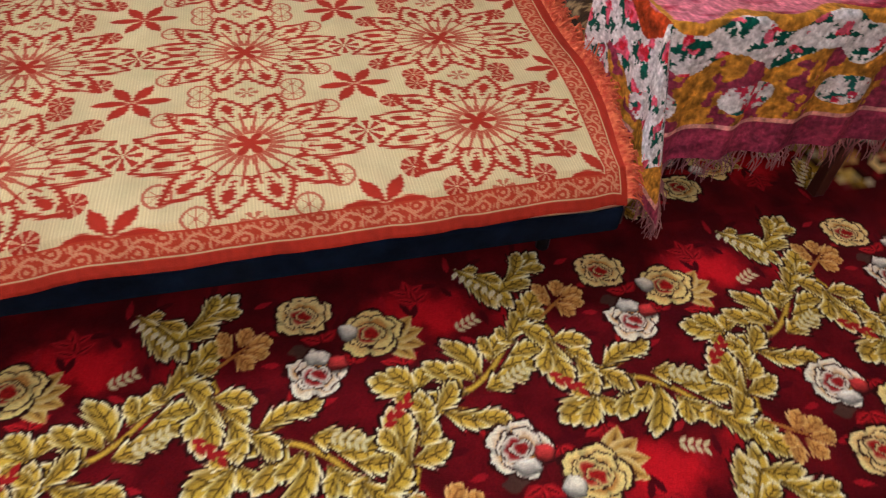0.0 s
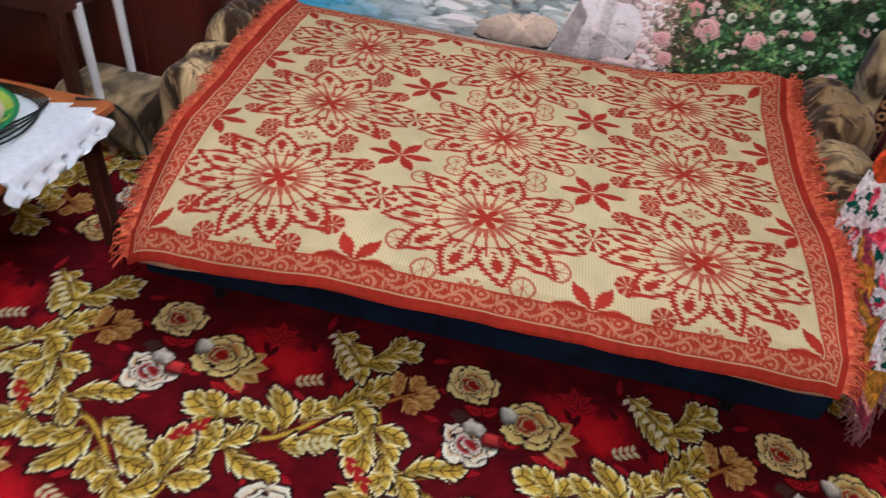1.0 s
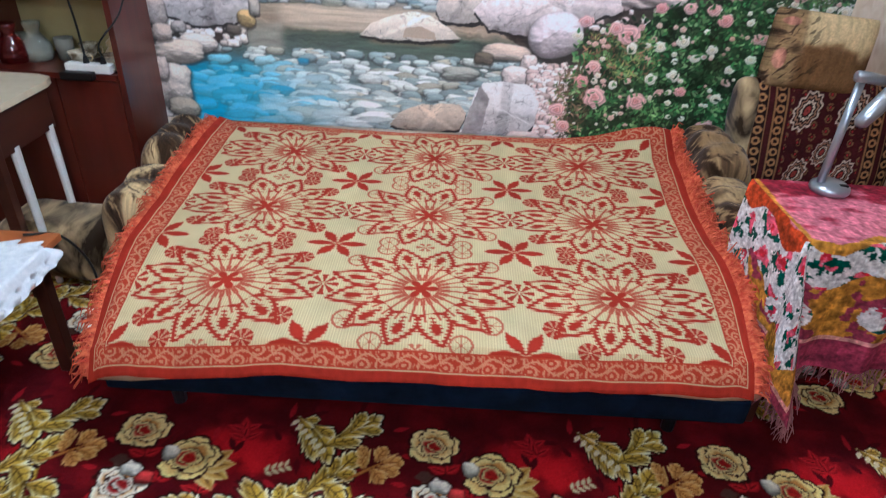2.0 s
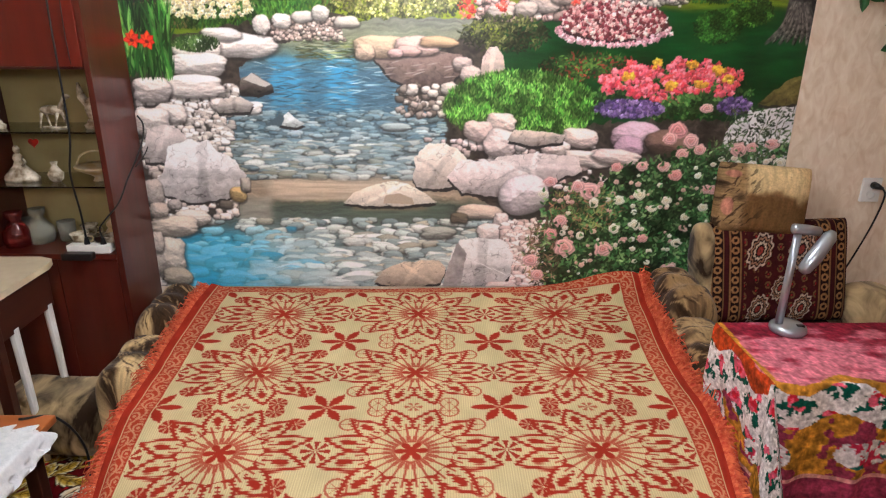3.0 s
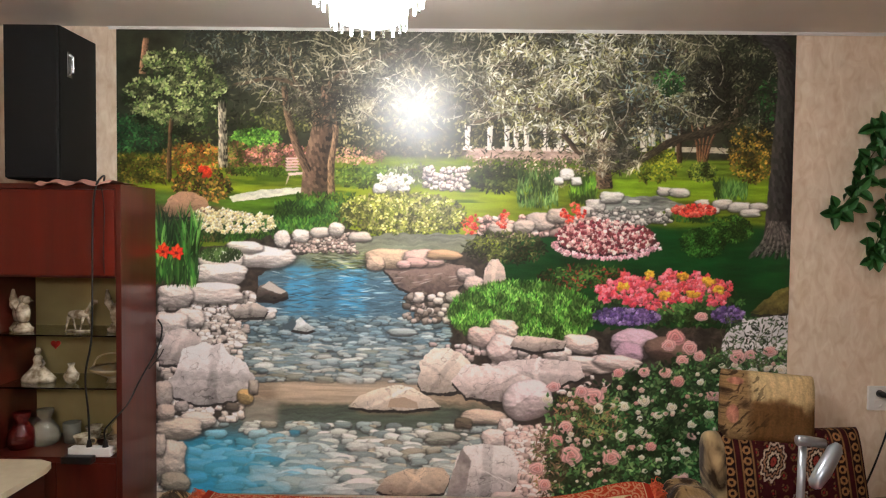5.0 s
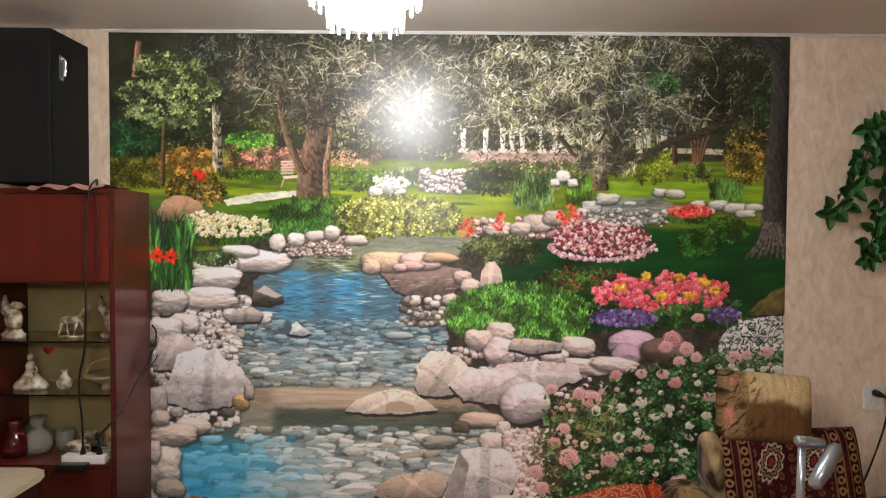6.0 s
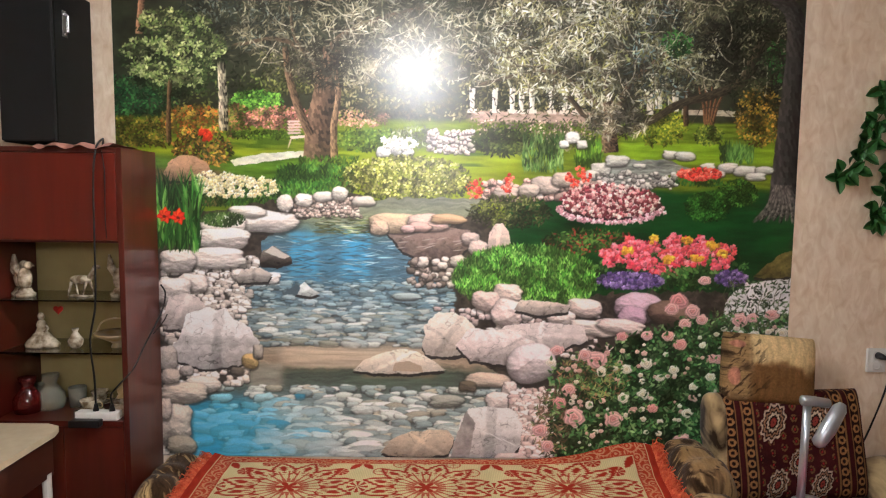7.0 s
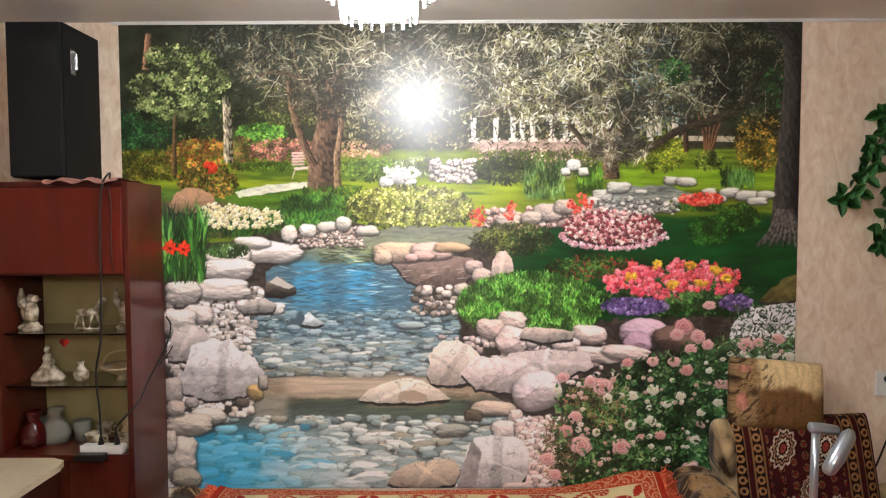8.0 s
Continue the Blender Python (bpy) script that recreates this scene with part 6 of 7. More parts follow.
ornament("bird_figurine", (-1.755, -0.20, 1.2005), standing_bird, PORCELAIN, "pale porcelain bird figurine on a glass shelf", "figurine")
ornament("bird_figurine", (-1.79, -0.17, 1.2005), standing_bird, PORCELAIN, "pale porcelain bird figurine on a glass shelf", "figurine")
ornament("deer_figurine", (-1.545, -0.17, 1.2005), deer, PORCELAIN, "small porcelain deer figurine on a glass shelf", "figurine")
ornament("bird_figurine", (-1.385, -0.17, 1.2005), standing_bird, PORCELAIN, "pale porcelain bird figurine on a glass shelf", "figurine")
ornament("lady_figurine", (-1.715, -0.17, 0.9885), seated_lady, PORCELAIN, "porcelain seated lady figurine in a wide dress", "figurine", 0.92)
ornament("vase", (-1.565, -0.19, 0.9885), small_vase, PORCELAIN, "small round porcelain vase", "vase")
ornament("fruit_dish", (-1.41, -0.16, 0.9885), dish, GILT, "gilt-edged porcelain basket dish with a handle", "dish")
ornament("heart_ornament", (-1.735, -0.0165, 1.115), heart, HEARTRED, "small red heart stuck on the back board", "ornament")
ornament("sugar_bowl", (-1.385, -0.16, 0.7225), jar, GILT, "lidded gilt porcelain sugar bowl", "bowl")
ornament("decanter", (-1.70, -0.15, 0.7225), decanter, CUTGLASS, "clear cut-glass wine decanter", "decanter")
ornament("decanter", (-1.765, -0.20, 0.7225), decanter, REDGLASS, "dark red glass wine decanter", "decanter")
ornament("tumbler", (-1.60, -0.13, 0.7225), tumbler, CUTGLASS, "plain clear glass tumbler", "glass")
ornament("tumbler", (-1.785, -0.10, 0.7225), tumbler, CUTGLASS, "plain clear glass tumbler", "glass")


def teacup(at, label):
    cup = thing("teacup", at, label, "cup", "teacups on the cabinet floor")
    m = Matrix.Translation(at)
    part("saucer", place(lathe(bmesh.new(), [(0.022, 0), (0.026, 0.003), (0.056, 0.012), (0.054, 0.014), (0.024, 0.006)], n=28), m), PORCELAIN, cup, "porcelain saucer", True)
    part("bowl", place(lathe(bmesh.new(), [(0.018, 0.007), (0.022, 0.012), (0.034, 0.052), (0.036, 0.058), (0.033, 0.056), (0.018, 0.016)], n=28), m), PORCELAIN, cup, "cream porcelain cup", True)
    part("handle", place(tube(bmesh.new(), smooth_path([(0.033, 0, 0.046), (0.052, 0, 0.044), (0.05, 0, 0.026), (0.028, 0, 0.022)], 4), 0.003, 6), m), GILT, cup, "gilt handle", True)


teacup((-1.505, -0.215, 0.7225), "cream porcelain teacup on its saucer")
teacup((-1.525, -0.095, 0.7225), "cream porcelain teacup on its saucer")
teacup((-1.365, -0.235, 0.7225), "cream porcelain teacup on its saucer")

# power strip, its adapter and the wires
strip = thing("power_strip", (-1.45, -0.325, 0.722), "white plastic power strip with a black adapter", "power strip")
part("body", one_box(-1.515, -1.345, -0.306, -0.262, 0.7225, 0.757, 0.006), PLASTIC, strip)
part("adapter", one_box(-1.52, -1.40, -0.345, -0.3065, 0.706, 0.735, 0.006), DARKPLASTIC, strip, "black adapter")
for x in (-1.44, -1.375):
    part("plug", tube(bmesh.new(), [(x, -0.284, 0.7575), (x, -0.284, 0.785)], [0.012, 0.006], 10), DARKPLASTIC, strip, "black plug")


def wire(pts, r, label, mat=CABLE):
    return tagged(mesh_ob("cable", tube(bmesh.new(), smooth_path(pts, 8), r, 6), mat, True), label, "cable")


wire([(-1.44, -0.284, 0.78), (-1.425, -0.315, 0.90), (-1.43, -0.325, 1.05), (-1.405, -0.325, 1.2), (-1.40, -0.325, 1.43), (-1.40, -0.322, 1.60), (-1.395, -0.322, 1.72), (-1.385, -0.315, 1.80), (-1.42, -0.20, 1.84), (-1.50, -0.05, 1.83)], 0.004, "black cable hanging down the cabinet front")
wire([(-1.375, -0.284, 0.785), (-1.365, -0.31, 0.83), (-1.33, -0.325, 0.87), (-1.287, -0.28, 0.93), (-1.280, -0.20, 1.00), (-1.27, -0.06, 1.11), (-1.262, -0.03, 1.19), (-1.285, -0.02, 1.23)], 0.0035, "black cable running round the cabinet side")
wire([(-1.287, -0.10, 1.03), (-1.27, -0.04, 1.07), (-1.26, -0.02, 1.10)], 0.0025, "short black cable end")
wire([(-1.37, -0.31, 1.79), (-1.36, -0.31, 1.70), (-1.362, -0.312, 1.55), (-1.36, -0.312, 1.45)], 0.002, "thin dark cable hanging before the door")

# ---- desk ----
desk = thing("desk", (-1.95, -0.5, 0), "cream-topped desk with dark wooden aprons and white legs", "desk")
bm = bmesh.new()
outline = [(-2.40, -0.335), (-1.60, -0.335), (-1.545, -0.36), (-1.53, -0.41), (-1.53, -0.745), (-1.545, -0.76), (-2.40, -0.76)]
lo = [bm.verts.new((x, y, 0.698)) for x, y in outline]
hi = [bm.verts.new((x, y, 0.722)) for x, y in outline]
bm.faces.new(lo[::-1])
bm.faces.new(hi)
for k in range(len(outline)):
    bm.faces.new((lo[k], lo[(k + 1) % len(lo)], hi[(k + 1) % len(lo)], hi[k]))
part("top", bm, LAMINATE, desk, "cream laminate top")
part("apron", one_box(-1.566, -1.546, -0.715, -0.40, 0.545, 0.697, 0.002), DARKWOOD, desk)
part("apron", one_box(-2.38, -1.567, -0.74, -0.72, 0.545, 0.697, 0.002), DARKWOOD, desk)
part("leg", one_box(-1.582, -1.542, -0.752, -0.7165, 0.0, 0.697, 0.003), DARKWOOD, desk, "dark wooden leg")
for x, y in ((-1.556, -0.64), (-1.556, -0.43), (-2.34, -0.62), (-2.34, -0.42)):
    part("leg", tube(bmesh.new(), [(x, y, 0.56), (x + 0.012, y, 0.0)], [0.017, 0.012], 10), WHITEPAINT, desk, "white tapered leg")

# ---- low stand with a lace mat ----
stand = thing("low_stand", (-1.5, -1.42, 0), "low orange-veneered stand with a lace mat on it", "table")
part("top", one_box(-1.895, -1.210, -1.885, -1.025, 0.438, 0.462, 0.004), STOOLWOOD, stand)
for x in (-1.855, -1.255):
    for y in (-1.825, -1.105):
        part("leg", one_box(x - 0.02, x + 0.02, y - 0.02, y + 0.02, 0.0, 0.437, 0.003), DARKWOOD, stand)
part("apron", one_box(-1.835, -1.275, -1.110, -1.093, 0.36, 0.437), DARKWOOD, stand)
part("apron", one_box(-1.263, -1.247, -1.805, -1.125, 0.36, 0.437), DARKWOOD, stand)

n = 110
gx, gy = np.meshgrid(np.linspace(-1.815, -1.155, n), np.linspace(-1.095, -1.475, n))
edge = np.minimum.reduce([gx + 1.815, -1.155 - gx, -1.095 - gy, gy + 1.475])
wig = 0.014 * np.sin(gx * 95) * np.sin(gy * 90) * (edge < 0.02)
over = np.clip(gx + 1.207, 0, None)
gz = 0.4655 + 0.004 * fbm(gx / 0.02, gy / 0.02, 3) - over * 1.1 * (0.8 + 0.5 * fbm(gx / 0.05, gy / 0.07, 8))
mat_x = np.where(over > 0, -1.205 + over * 0.42, gx) + wig
lace = sheet("lace_mat", np.stack([mat_x, gy + wig, gz], -1), np.full((*gx.shape, 3), (232, 234, 236)), LACE)
tagged(lace, "white lace mat hanging over the edge of the stand", "mat")

plate_paint = Canvas(-20, -20, 20, 20, 8)
plate_paint.area(lambda x, y: np.ones_like(x), lambda x, y: np.array((214, 198, 170)) + 0 * x[..., None])
plate_paint.area(lambda x, y: step(8.0, 4.0, np.hypot(x, y)) * 0.8, (214, 140, 92))
plate_paint.area(lambda x, y: step(14.6, 15.2, np.hypot(x, y)), lambda x, y: np.where((fbm(x / 6, y / 6, 4) > 0.5)[..., None], (70, 160, 62), (170, 196, 70)))
plate_paint.area(lambda x, y: step(16.8, 17.6, np.hypot(x, y)), (44, 132, 76))
a, rr = np.meshgrid(np.linspace(0, 2 * np.pi, 90), np.linspace(0, 0.185, 46))
px, py = rr * np.cos(a), rr * np.sin(a)
pz = 0.474 + 0.004 * (rr < 0.09) * 0 + 0.030 * step(0.10, 0.185, rr)
P = np.stack([-1.500 + px, -1.310 + py, pz], -1)
Pd = P[::-1].copy()
Pd[..., 2] -= 0.004
plate = sheet("plate", np.concatenate([P, Pd]), plate_paint.at(np.concatenate([px, px[::-1]]) * 100, np.concatenate([py, py[::-1]]) * 100), material("glazed_plate", paint=True, rough=0.18, scale=30, contrast=0.2, coat=0.5))
tagged(plate, "round plate with a painted green and yellow rim", "plate")

keys = thing("key_pouch", (-1.475, -1.305, 0.478), "black pouch with a metal clip lying on the plate", "pouch")
for k, (x, y, a, sx) in enumerate(((-1.490, -1.295, 20, 0.10), (-1.455, -1.300, -35, 0.09), (-1.440, -1.315, -60, 0.08))):
    part("flap", place(soft_block(bmesh.new(), (sx, 0.032, 0.02), 0.009, 5, 0, 0.002, k), pose(x, y, 0.489 + 0.006 * k, 0, 0, a)), DARKPLASTIC, keys, "", True)
part("clip", tube(bmesh.new(), [(-1.515, -1.340, 0.484), (-1.490, -1.343, 0.486)], [0.007, 0.007], 8), CHROME, keys, "bright metal clip")

clock = thing("small_device", (-1.565, -1.125, 0.466), "small black device with a grey display", "device")
part("body", one_box(-1.595, -1.535, -1.140, -1.122, 0.466, 0.535, 0.003), DARKPLASTIC, clock)
part("display", one_box(-1.590, -1.540, -1.141, -1.140, 0.495, 0.525), material("grey_lcd", (120, 126, 118), 0.3), clock, "grey display")
for k in range(4):
    o = 0.025 * k
    wire([(-1.845, -1.525 - o, 0.476), (-1.595, -1.570 - o, 0.478), (-1.405, -1.495 - o, 0.478), (-1.295 - 0.02 * k, -1.325, 0.480), (-1.335, -1.155 + 0.01 * k, 0.478), (-1.475, -1.090 + 0.01 * k, 0.470), (-1.645, -1.085, 0.468)], 0.0028, "thin black cable looped round the plate")
wire([(-1.30, -1.06, 0.47), (-1.22, -1.01, 0.44), (-1.17, -0.98, 0.30), (-1.16, -1.02, 0.10), (-1.12, -1.08, 0.006)], 0.004, "black cable drooping from the stand to the carpet")

# bundle of dark bags under and behind the stand
bag = tagged(mesh_ob("cushion", place(soft_block(bmesh.new(), (0.46, 0.30, 0.24), 0.08, 8, 0, 0.012, 5.0), pose(-1.53, -0.52, 0.122)), FUR, True), "brown plush cushion lying under the desk", "cushion")

# ---- side table with a velvet cloth ----
TX0, TX1, TY0, TY1, TZ = 0.872, 1.72, -1.205, -0.845, 0.68
table = thing("side_table", (1.3, -1.0, 0), "narrow side table hidden under a velvet cloth", "table")
part("top", one_box(TX0 + 0.012, TX1, TY0 + 0.012, TY1, 0.65, 0.672, 0.004), DARKWOOD, table)
for x in (TX0 + 0.05, TX1 - 0.05):
    for y in (TY0 + 0.05, TY1 - 0.05):
        part("leg", one_box(x - 0.02, x + 0.02, y - 0.02, y + 0.02, 0, 0.65, 0.003), DARKWOOD, table)

DROP, SIDE = 0.42, 0.40
gx, gy = np.meshgrid(np.concatenate([np.linspace(TX0 - SIDE, TX0, 150), np.linspace(TX0 + 0.004, TX1 + 0.02, 190)]), np.concatenate([np.linspace(TY1 + 0.01, TY0, 90), np.linspace(TY0 - 0.003, TY0 - DROP, 160)]))
ox, oy = np.clip(TX0 - gx, 0, None), np.clip(TY0 - gy, 0, None)
d = np.hypot(ox, oy)
phi = np.arctan2(oy, ox + 1e-9)
mid_ = math.atan2(DROP, SIDE)
both_ = ((ox > 0) & (oy > 0)).astype(float)
# the loose corner stands out as one narrow pleat
pleat = np.clip(1 - np.abs(phi - mid_) / 0.80, 0, 1) * both_
off = d * 0.24 * pleat ** 0.7
thick = d * 0.15 * np.sin(np.clip((phi - mid_) / 0.80, -1, 1) * np.pi) * both_
ux, uy = np.where(oy > 0, 0.0, 1.0) * (ox > 0), np.where(ox > 0, 0.0, 1.0) * (oy > 0)
fold = 0.014 * np.sin(gx * 34 + 2 * fbm(gx / 0.1, gy / 0.3, 2)) * step(0.02, 0.25, oy) * step(0.0, 0.06, gx - TX0) + 0.008 * np.sin(gy * 42) * step(0.02, 0.25, ox) * step(0.0, 0.06, gy - TY0)
flare = 0.010 * step(0.0, 0.03, d) + d * 0.03 + fold
bx, by = np.clip(gx, TX0, None), np.clip(gy, TY0, None)
cx_ = bx - np.where(oy > 0, 0, 1) * (ox > 0) * flare * 0.8 - both_ * 0.010 * np.cos(phi) + off * 0.58 + thick * 0.80
cy_ = by - np.where(ox > 0, 0, 1) * (oy > 0) * flare - both_ * 0.010 * np.sin(phi) - off * 0.81 + thick * 0.58
cz = TZ - np.clip(d - 0.010, 0, None) * (0.99 - 0.02 * pleat)
cz = cz + 0.004 * fbm(gx / 0.03, gy / 0.03, 6)
# painting of the cloth by the distance below the table edge
inside = np.minimum(gx - TX0, gy - TY0)
q = np.where(inside > 0, -inside, np.maximum(ox, oy))
n1, n2, n3, n4 = fbm(gx / 0.05, gy / 0.05, 11), fbm(gx / 0.018, gy / 0.018, 12), fbm(gx / 0.09, gy / 0.03, 13), fbm(gx / 0.010, gy / 0.010, 15)
tuft = (0.72 + 0.5 * n4)[..., None]
along = np.where(ox > oy, gy, gx)
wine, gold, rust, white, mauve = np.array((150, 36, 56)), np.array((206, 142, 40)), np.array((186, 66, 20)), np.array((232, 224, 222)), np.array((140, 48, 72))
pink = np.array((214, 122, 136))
# pink over wine in noisy patches, thinning towards the back and right
pink_mix = step(0.78, 0.52, n3 * 0.7 + n1 * 0.3 + 0.28 * step(-1.0, -0.86, gy) + 0.25 * step(1.25, 1.6, gx))[..., None]
C = wine * (0.7 + 0.5 * n2)[..., None] * (1 - pink_mix) + pink * (0.86 + 0.25 * n2)[..., None] * pink_mix
side_ = (ox > 0) & (oy <= 0)
loose = (ox > 0) & (oy > 0)
sq_ = q + 0.026 * np.sin(along * 2 * np.pi / 0.26 + 0.6) + 0.022 * (n1 - 0.5)
lim = np.where(loose, 0.29, np.where(side_, 0.20, 0.125)) + 0.05 * (n1 - 0.5)
band = (sq_ > np.where(side_, 0.055, 0.022)) & (sq_ < lim)
C = np.where((sq_ > -0.015)[..., None], np.where((ox > 0)[..., None], rust, gold) * (0.6 + 0.7 * n2)[..., None], C)
C = np.where(band[..., None], white * (0.9 + 0.15 * n2)[..., None], C)
wa, wq = along + 0.10 * (n1 - 0.5), q + 0.08 * (n3 - 0.5)
cu, cw = np.mod(wa / 0.11, 1) - 0.5, np.mod(wq / 0.105 + 0.5 * np.floor(wa / 0.11), 1) - 0.5
cell = np.hypot(cu * 0.11, cw * 0.115) + 0.034 * (n2 - 0.5)
leaf_ = np.hypot((np.abs(cu) - 0.24) * 0.11 / 1.3, (cw - 0.2) * 0.115) + 0.036 * (n4 - 0.5)
C = np.where((band & (leaf_ < 0.020))[..., None], np.array((14, 84, 66)), C)
C = np.where((band & (cell < 0.023))[..., None], np.where((n2 > 0.5)[..., None], (206, 32, 52), (228, 92, 116)), C)
low = sq_ >= lim
C = np.where(low[..., None], np.where((n1 + 0.12 * np.sin(along * 26) > 0.40)[..., None] | loose[..., None], gold * (0.5 + 0.8 * n2)[..., None], mauve * (0.75 + 0.5 * n2)[..., None]), C)
oval = np.hypot((np.mod(along / 0.30 + 0.62, 1) - 0.5) * 0.30 / 0.085, (q - 0.235) / 0.045) + 0.3 * (n1 - 0.5)
C = np.where(((oval < 1) & low & ~loose)[..., None], np.where((n2 > 0.56)[..., None], np.where((n1 > 0.5)[..., None], (24, 92, 80), (196, 40, 70)), white * 0.95), C)
C = np.where((q > np.where(loose, 0.365, 0.315))[..., None], mauve * (0.7 + 0.6 * n3)[..., None], C)
C = np.where((np.abs(q - np.where(loose, 0.365, 0.315)) < 0.006)[..., None], np.array((214, 150, 140)), C)
C = C * (0.66 + 0.62 * n4 * (0.6 + 0.8 * fbm(gx / 0.004, gy / 0.016, 19)))[..., None]
cloth = thing("tablecloth", (1.3, -1.0, TZ), "pink and gold floral velvet tablecloth with a fringed hem", "tablecloth")
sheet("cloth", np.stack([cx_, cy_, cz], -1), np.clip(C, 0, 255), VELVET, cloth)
Pc = np.stack([cx_, cy_, cz], -1)
fringe(lambda f: Pc[-1, int(f * (Pc.shape[1] - 1))], lambda f: (0, -0.1, -1), 210, 0.055, FRINGE2, cloth, 4, "mauve thread fringe")
fringe(lambda f: Pc[int(f * (Pc.shape[0] - 1)), 0], lambda f: (-0.05, 0, -1), 90, 0.04, FRINGE2, cloth, 5, "mauve thread fringe")

# ---- desk lamp ----
lamp = thing("desk_lamp", (1.075, -0.915, TZ), "silver desk lamp with a folded head", "lamp")
LX, LY = 1.068, -0.90
part("base", lathe(bmesh.new(), [(0.052, 0), (0.056, 0.007), (0.054, 0.018), (0.042, 0.027), (0.018, 0.031)], (LX, LY, TZ + 0.006), 32), SILVER, lamp, "", True)
part("switch", one_box(LX + 0.012, LX + 0.036, LY - 0.03, LY - 0.018, TZ + 0.026, TZ + 0.038, 0.002), DARKPLASTIC, lamp, "dark switch")
part("stem", tube(bmesh.new(), [(LX - 0.032, LY, TZ + 0.028), (LX - 0.024, LY + 0.01, TZ + 0.18), (LX - 0.016, LY + 0.02, TZ + 0.330)], [0.012, 0.0115, 0.0115], 16), SILVER, lamp, "", True)
part("joint", tube(bmesh.new(), [(LX - 0.044, LY + 0.005, TZ + 0.344), (LX - 0.040, LY + 0.005, TZ + 0.344), (LX - 0.005, LY + 0.01, TZ + 0.340), (LX + 0.044, LY + 0.015, TZ + 0.332)], [0.008, 0.0155, 0.0155, 0.014], 20), SILVER, lamp, "silver pivot tube", True)
part("head", tube(bmesh.new(), [(LX + 0.070, LY - 0.012, TZ + 0.340), (LX + 0.060, LY - 0.016, TZ + 0.326), (LX + 0.018, LY - 0.03, TZ + 0.266), (LX - 0.012, LY - 0.04, TZ + 0.230), (LX - 0.019, LY - 0.042, TZ + 0.222)], [0.010, 0.020, 0.023, 0.019, 0.010], 20), SILVER, lamp, "silver lamp head", True)

# ---- cushions ----
def ornament_paint(x, z):
    """Maroon cushion cover with beaded bands and paisley, x and z across it in metres."""
    base = np.array((62, 17, 20)) * (0.7 + 0.5 * fbm(x / 0.05, z / 0.05, 2))[..., None]
    tan, dark = np.array((150, 108, 64)), np.array((30, 14, 14))
    C = base
    for c0 in (-0.255, -0.185, 0.185, 0.255):
        band = np.abs(x - c0)
        C = np.where((band < 0.026)[..., None], dark, C)
        C = np.where(((band < 0.026) & (band > 0.019))[..., None], tan * 0.85, C)
        ring = np.hypot(band, (np.mod(z / 0.042, 1) - 0.5) * 0.042)
        C = np.where((np.abs(ring - 0.012) < 0.0042)[..., None], tan, C)
    fx, fz = (np.mod(x / 0.05 + 0.5, 1) - 0.5) * 0.05, (np.mod(z / 0.046 + 0.5 * np.mod(np.floor(x / 0.05 + 0.5), 2), 1) - 0.5) * 0.046
    spot = np.hypot(fx, fz * 0.8)
    mid = np.abs(x) < 0.15
    C = np.where((mid & (np.abs(spot - 0.010) < 0.0030) & (fbm(x / 0.01, z / 0.01, 7) > 0.42))[..., None], tan * 0.75, C)
    C = np.where((mid & (spot < 0.004))[..., None], (150, 40, 36), C)
    for px0, pz0, m in ((-0.085, 0.10, 1.5), (0.085, 0.10, 1.5), (0.0, -0.06, 1.0), (-0.09, -0.15, 1.2), (0.09, -0.15, 1.2)):
        ux, uz = (x - px0 - 0.3 * (z - pz0)) / (0.032 * m), (z - pz0) / (0.05 * m)
        dd = np.hypot(ux, uz) * (1 + 0.09 * np.cos(11 * np.arctan2(uz, ux)))
        C = np.where((mid & (dd < 1.0))[..., None], dark, C)
        for ring_, wd, tone in ((0.94, 0.07, (186, 164, 142)), (0.70, 0.06, (150, 112, 84)), (0.44, 0.07, (196, 176, 150)), (0.14, 0.10, (140, 52, 44))):
            C = np.where((mid & (np.abs(dd - ring_) < wd))[..., None], np.array(tone) * (0.75 + 0.5 * fbm(x / 0.006, z / 0.006, 9))[..., None], C)
    return C


def painted_cushion(name, m, sx, sz, th, paint, mat, label):
    c = thing(name, m.translation, label, "cushion")
    xs, zs = np.linspace(-sx / 2, sx / 2, 170), np.linspace(-sz / 2, sz / 2, 130)
    gx, gz = np.meshgrid(xs, zs)
    k = (1 - np.abs(2 * gx / sx) ** 5) * (1 - np.abs(2 * gz / sz) ** 5)
    swell = th / 2 * np.clip(k, 0, 1) ** 0.32 + 0.004 * (fbm(gx / 0.08, gz / 0.08, 4) - 0.5)
    pinch = 1 - 0.05 * (1 - np.abs(2 * gz / sz) ** 2) * (np.abs(2 * gx / sx) > 0.0)
    for side, nm in ((-1, "front_cover"), (1, "back_cover")):
        p = np.stack([gx, side * swell, gz, np.ones_like(gx)], -1) @ np.array(m).T
        sheet(nm, p[..., :3] if side < 0 else p[:, ::-1, :3], (paint(gx, gz) if side < 0 else paint(gx, gz)[:, ::-1]), mat, c)
    return c


painted_cushion("cushion", pose(1.405, -0.165, 0.60, -12, -3, -2), 0.60, 0.44, 0.15, ornament_paint, VELVET, "maroon cushion with beaded bands and paisley ornament")
tagged(mesh_ob("cushion", place(soft_block(bmesh.new(), (0.10, 0.14, 0.42), 0.05, 8, 0, 0.012, 9.0), pose(1.115, -0.14, 0.59, -10, -3, 0)), FUR, True), "brown plush roll cushion beside the maroon one", "cushion")


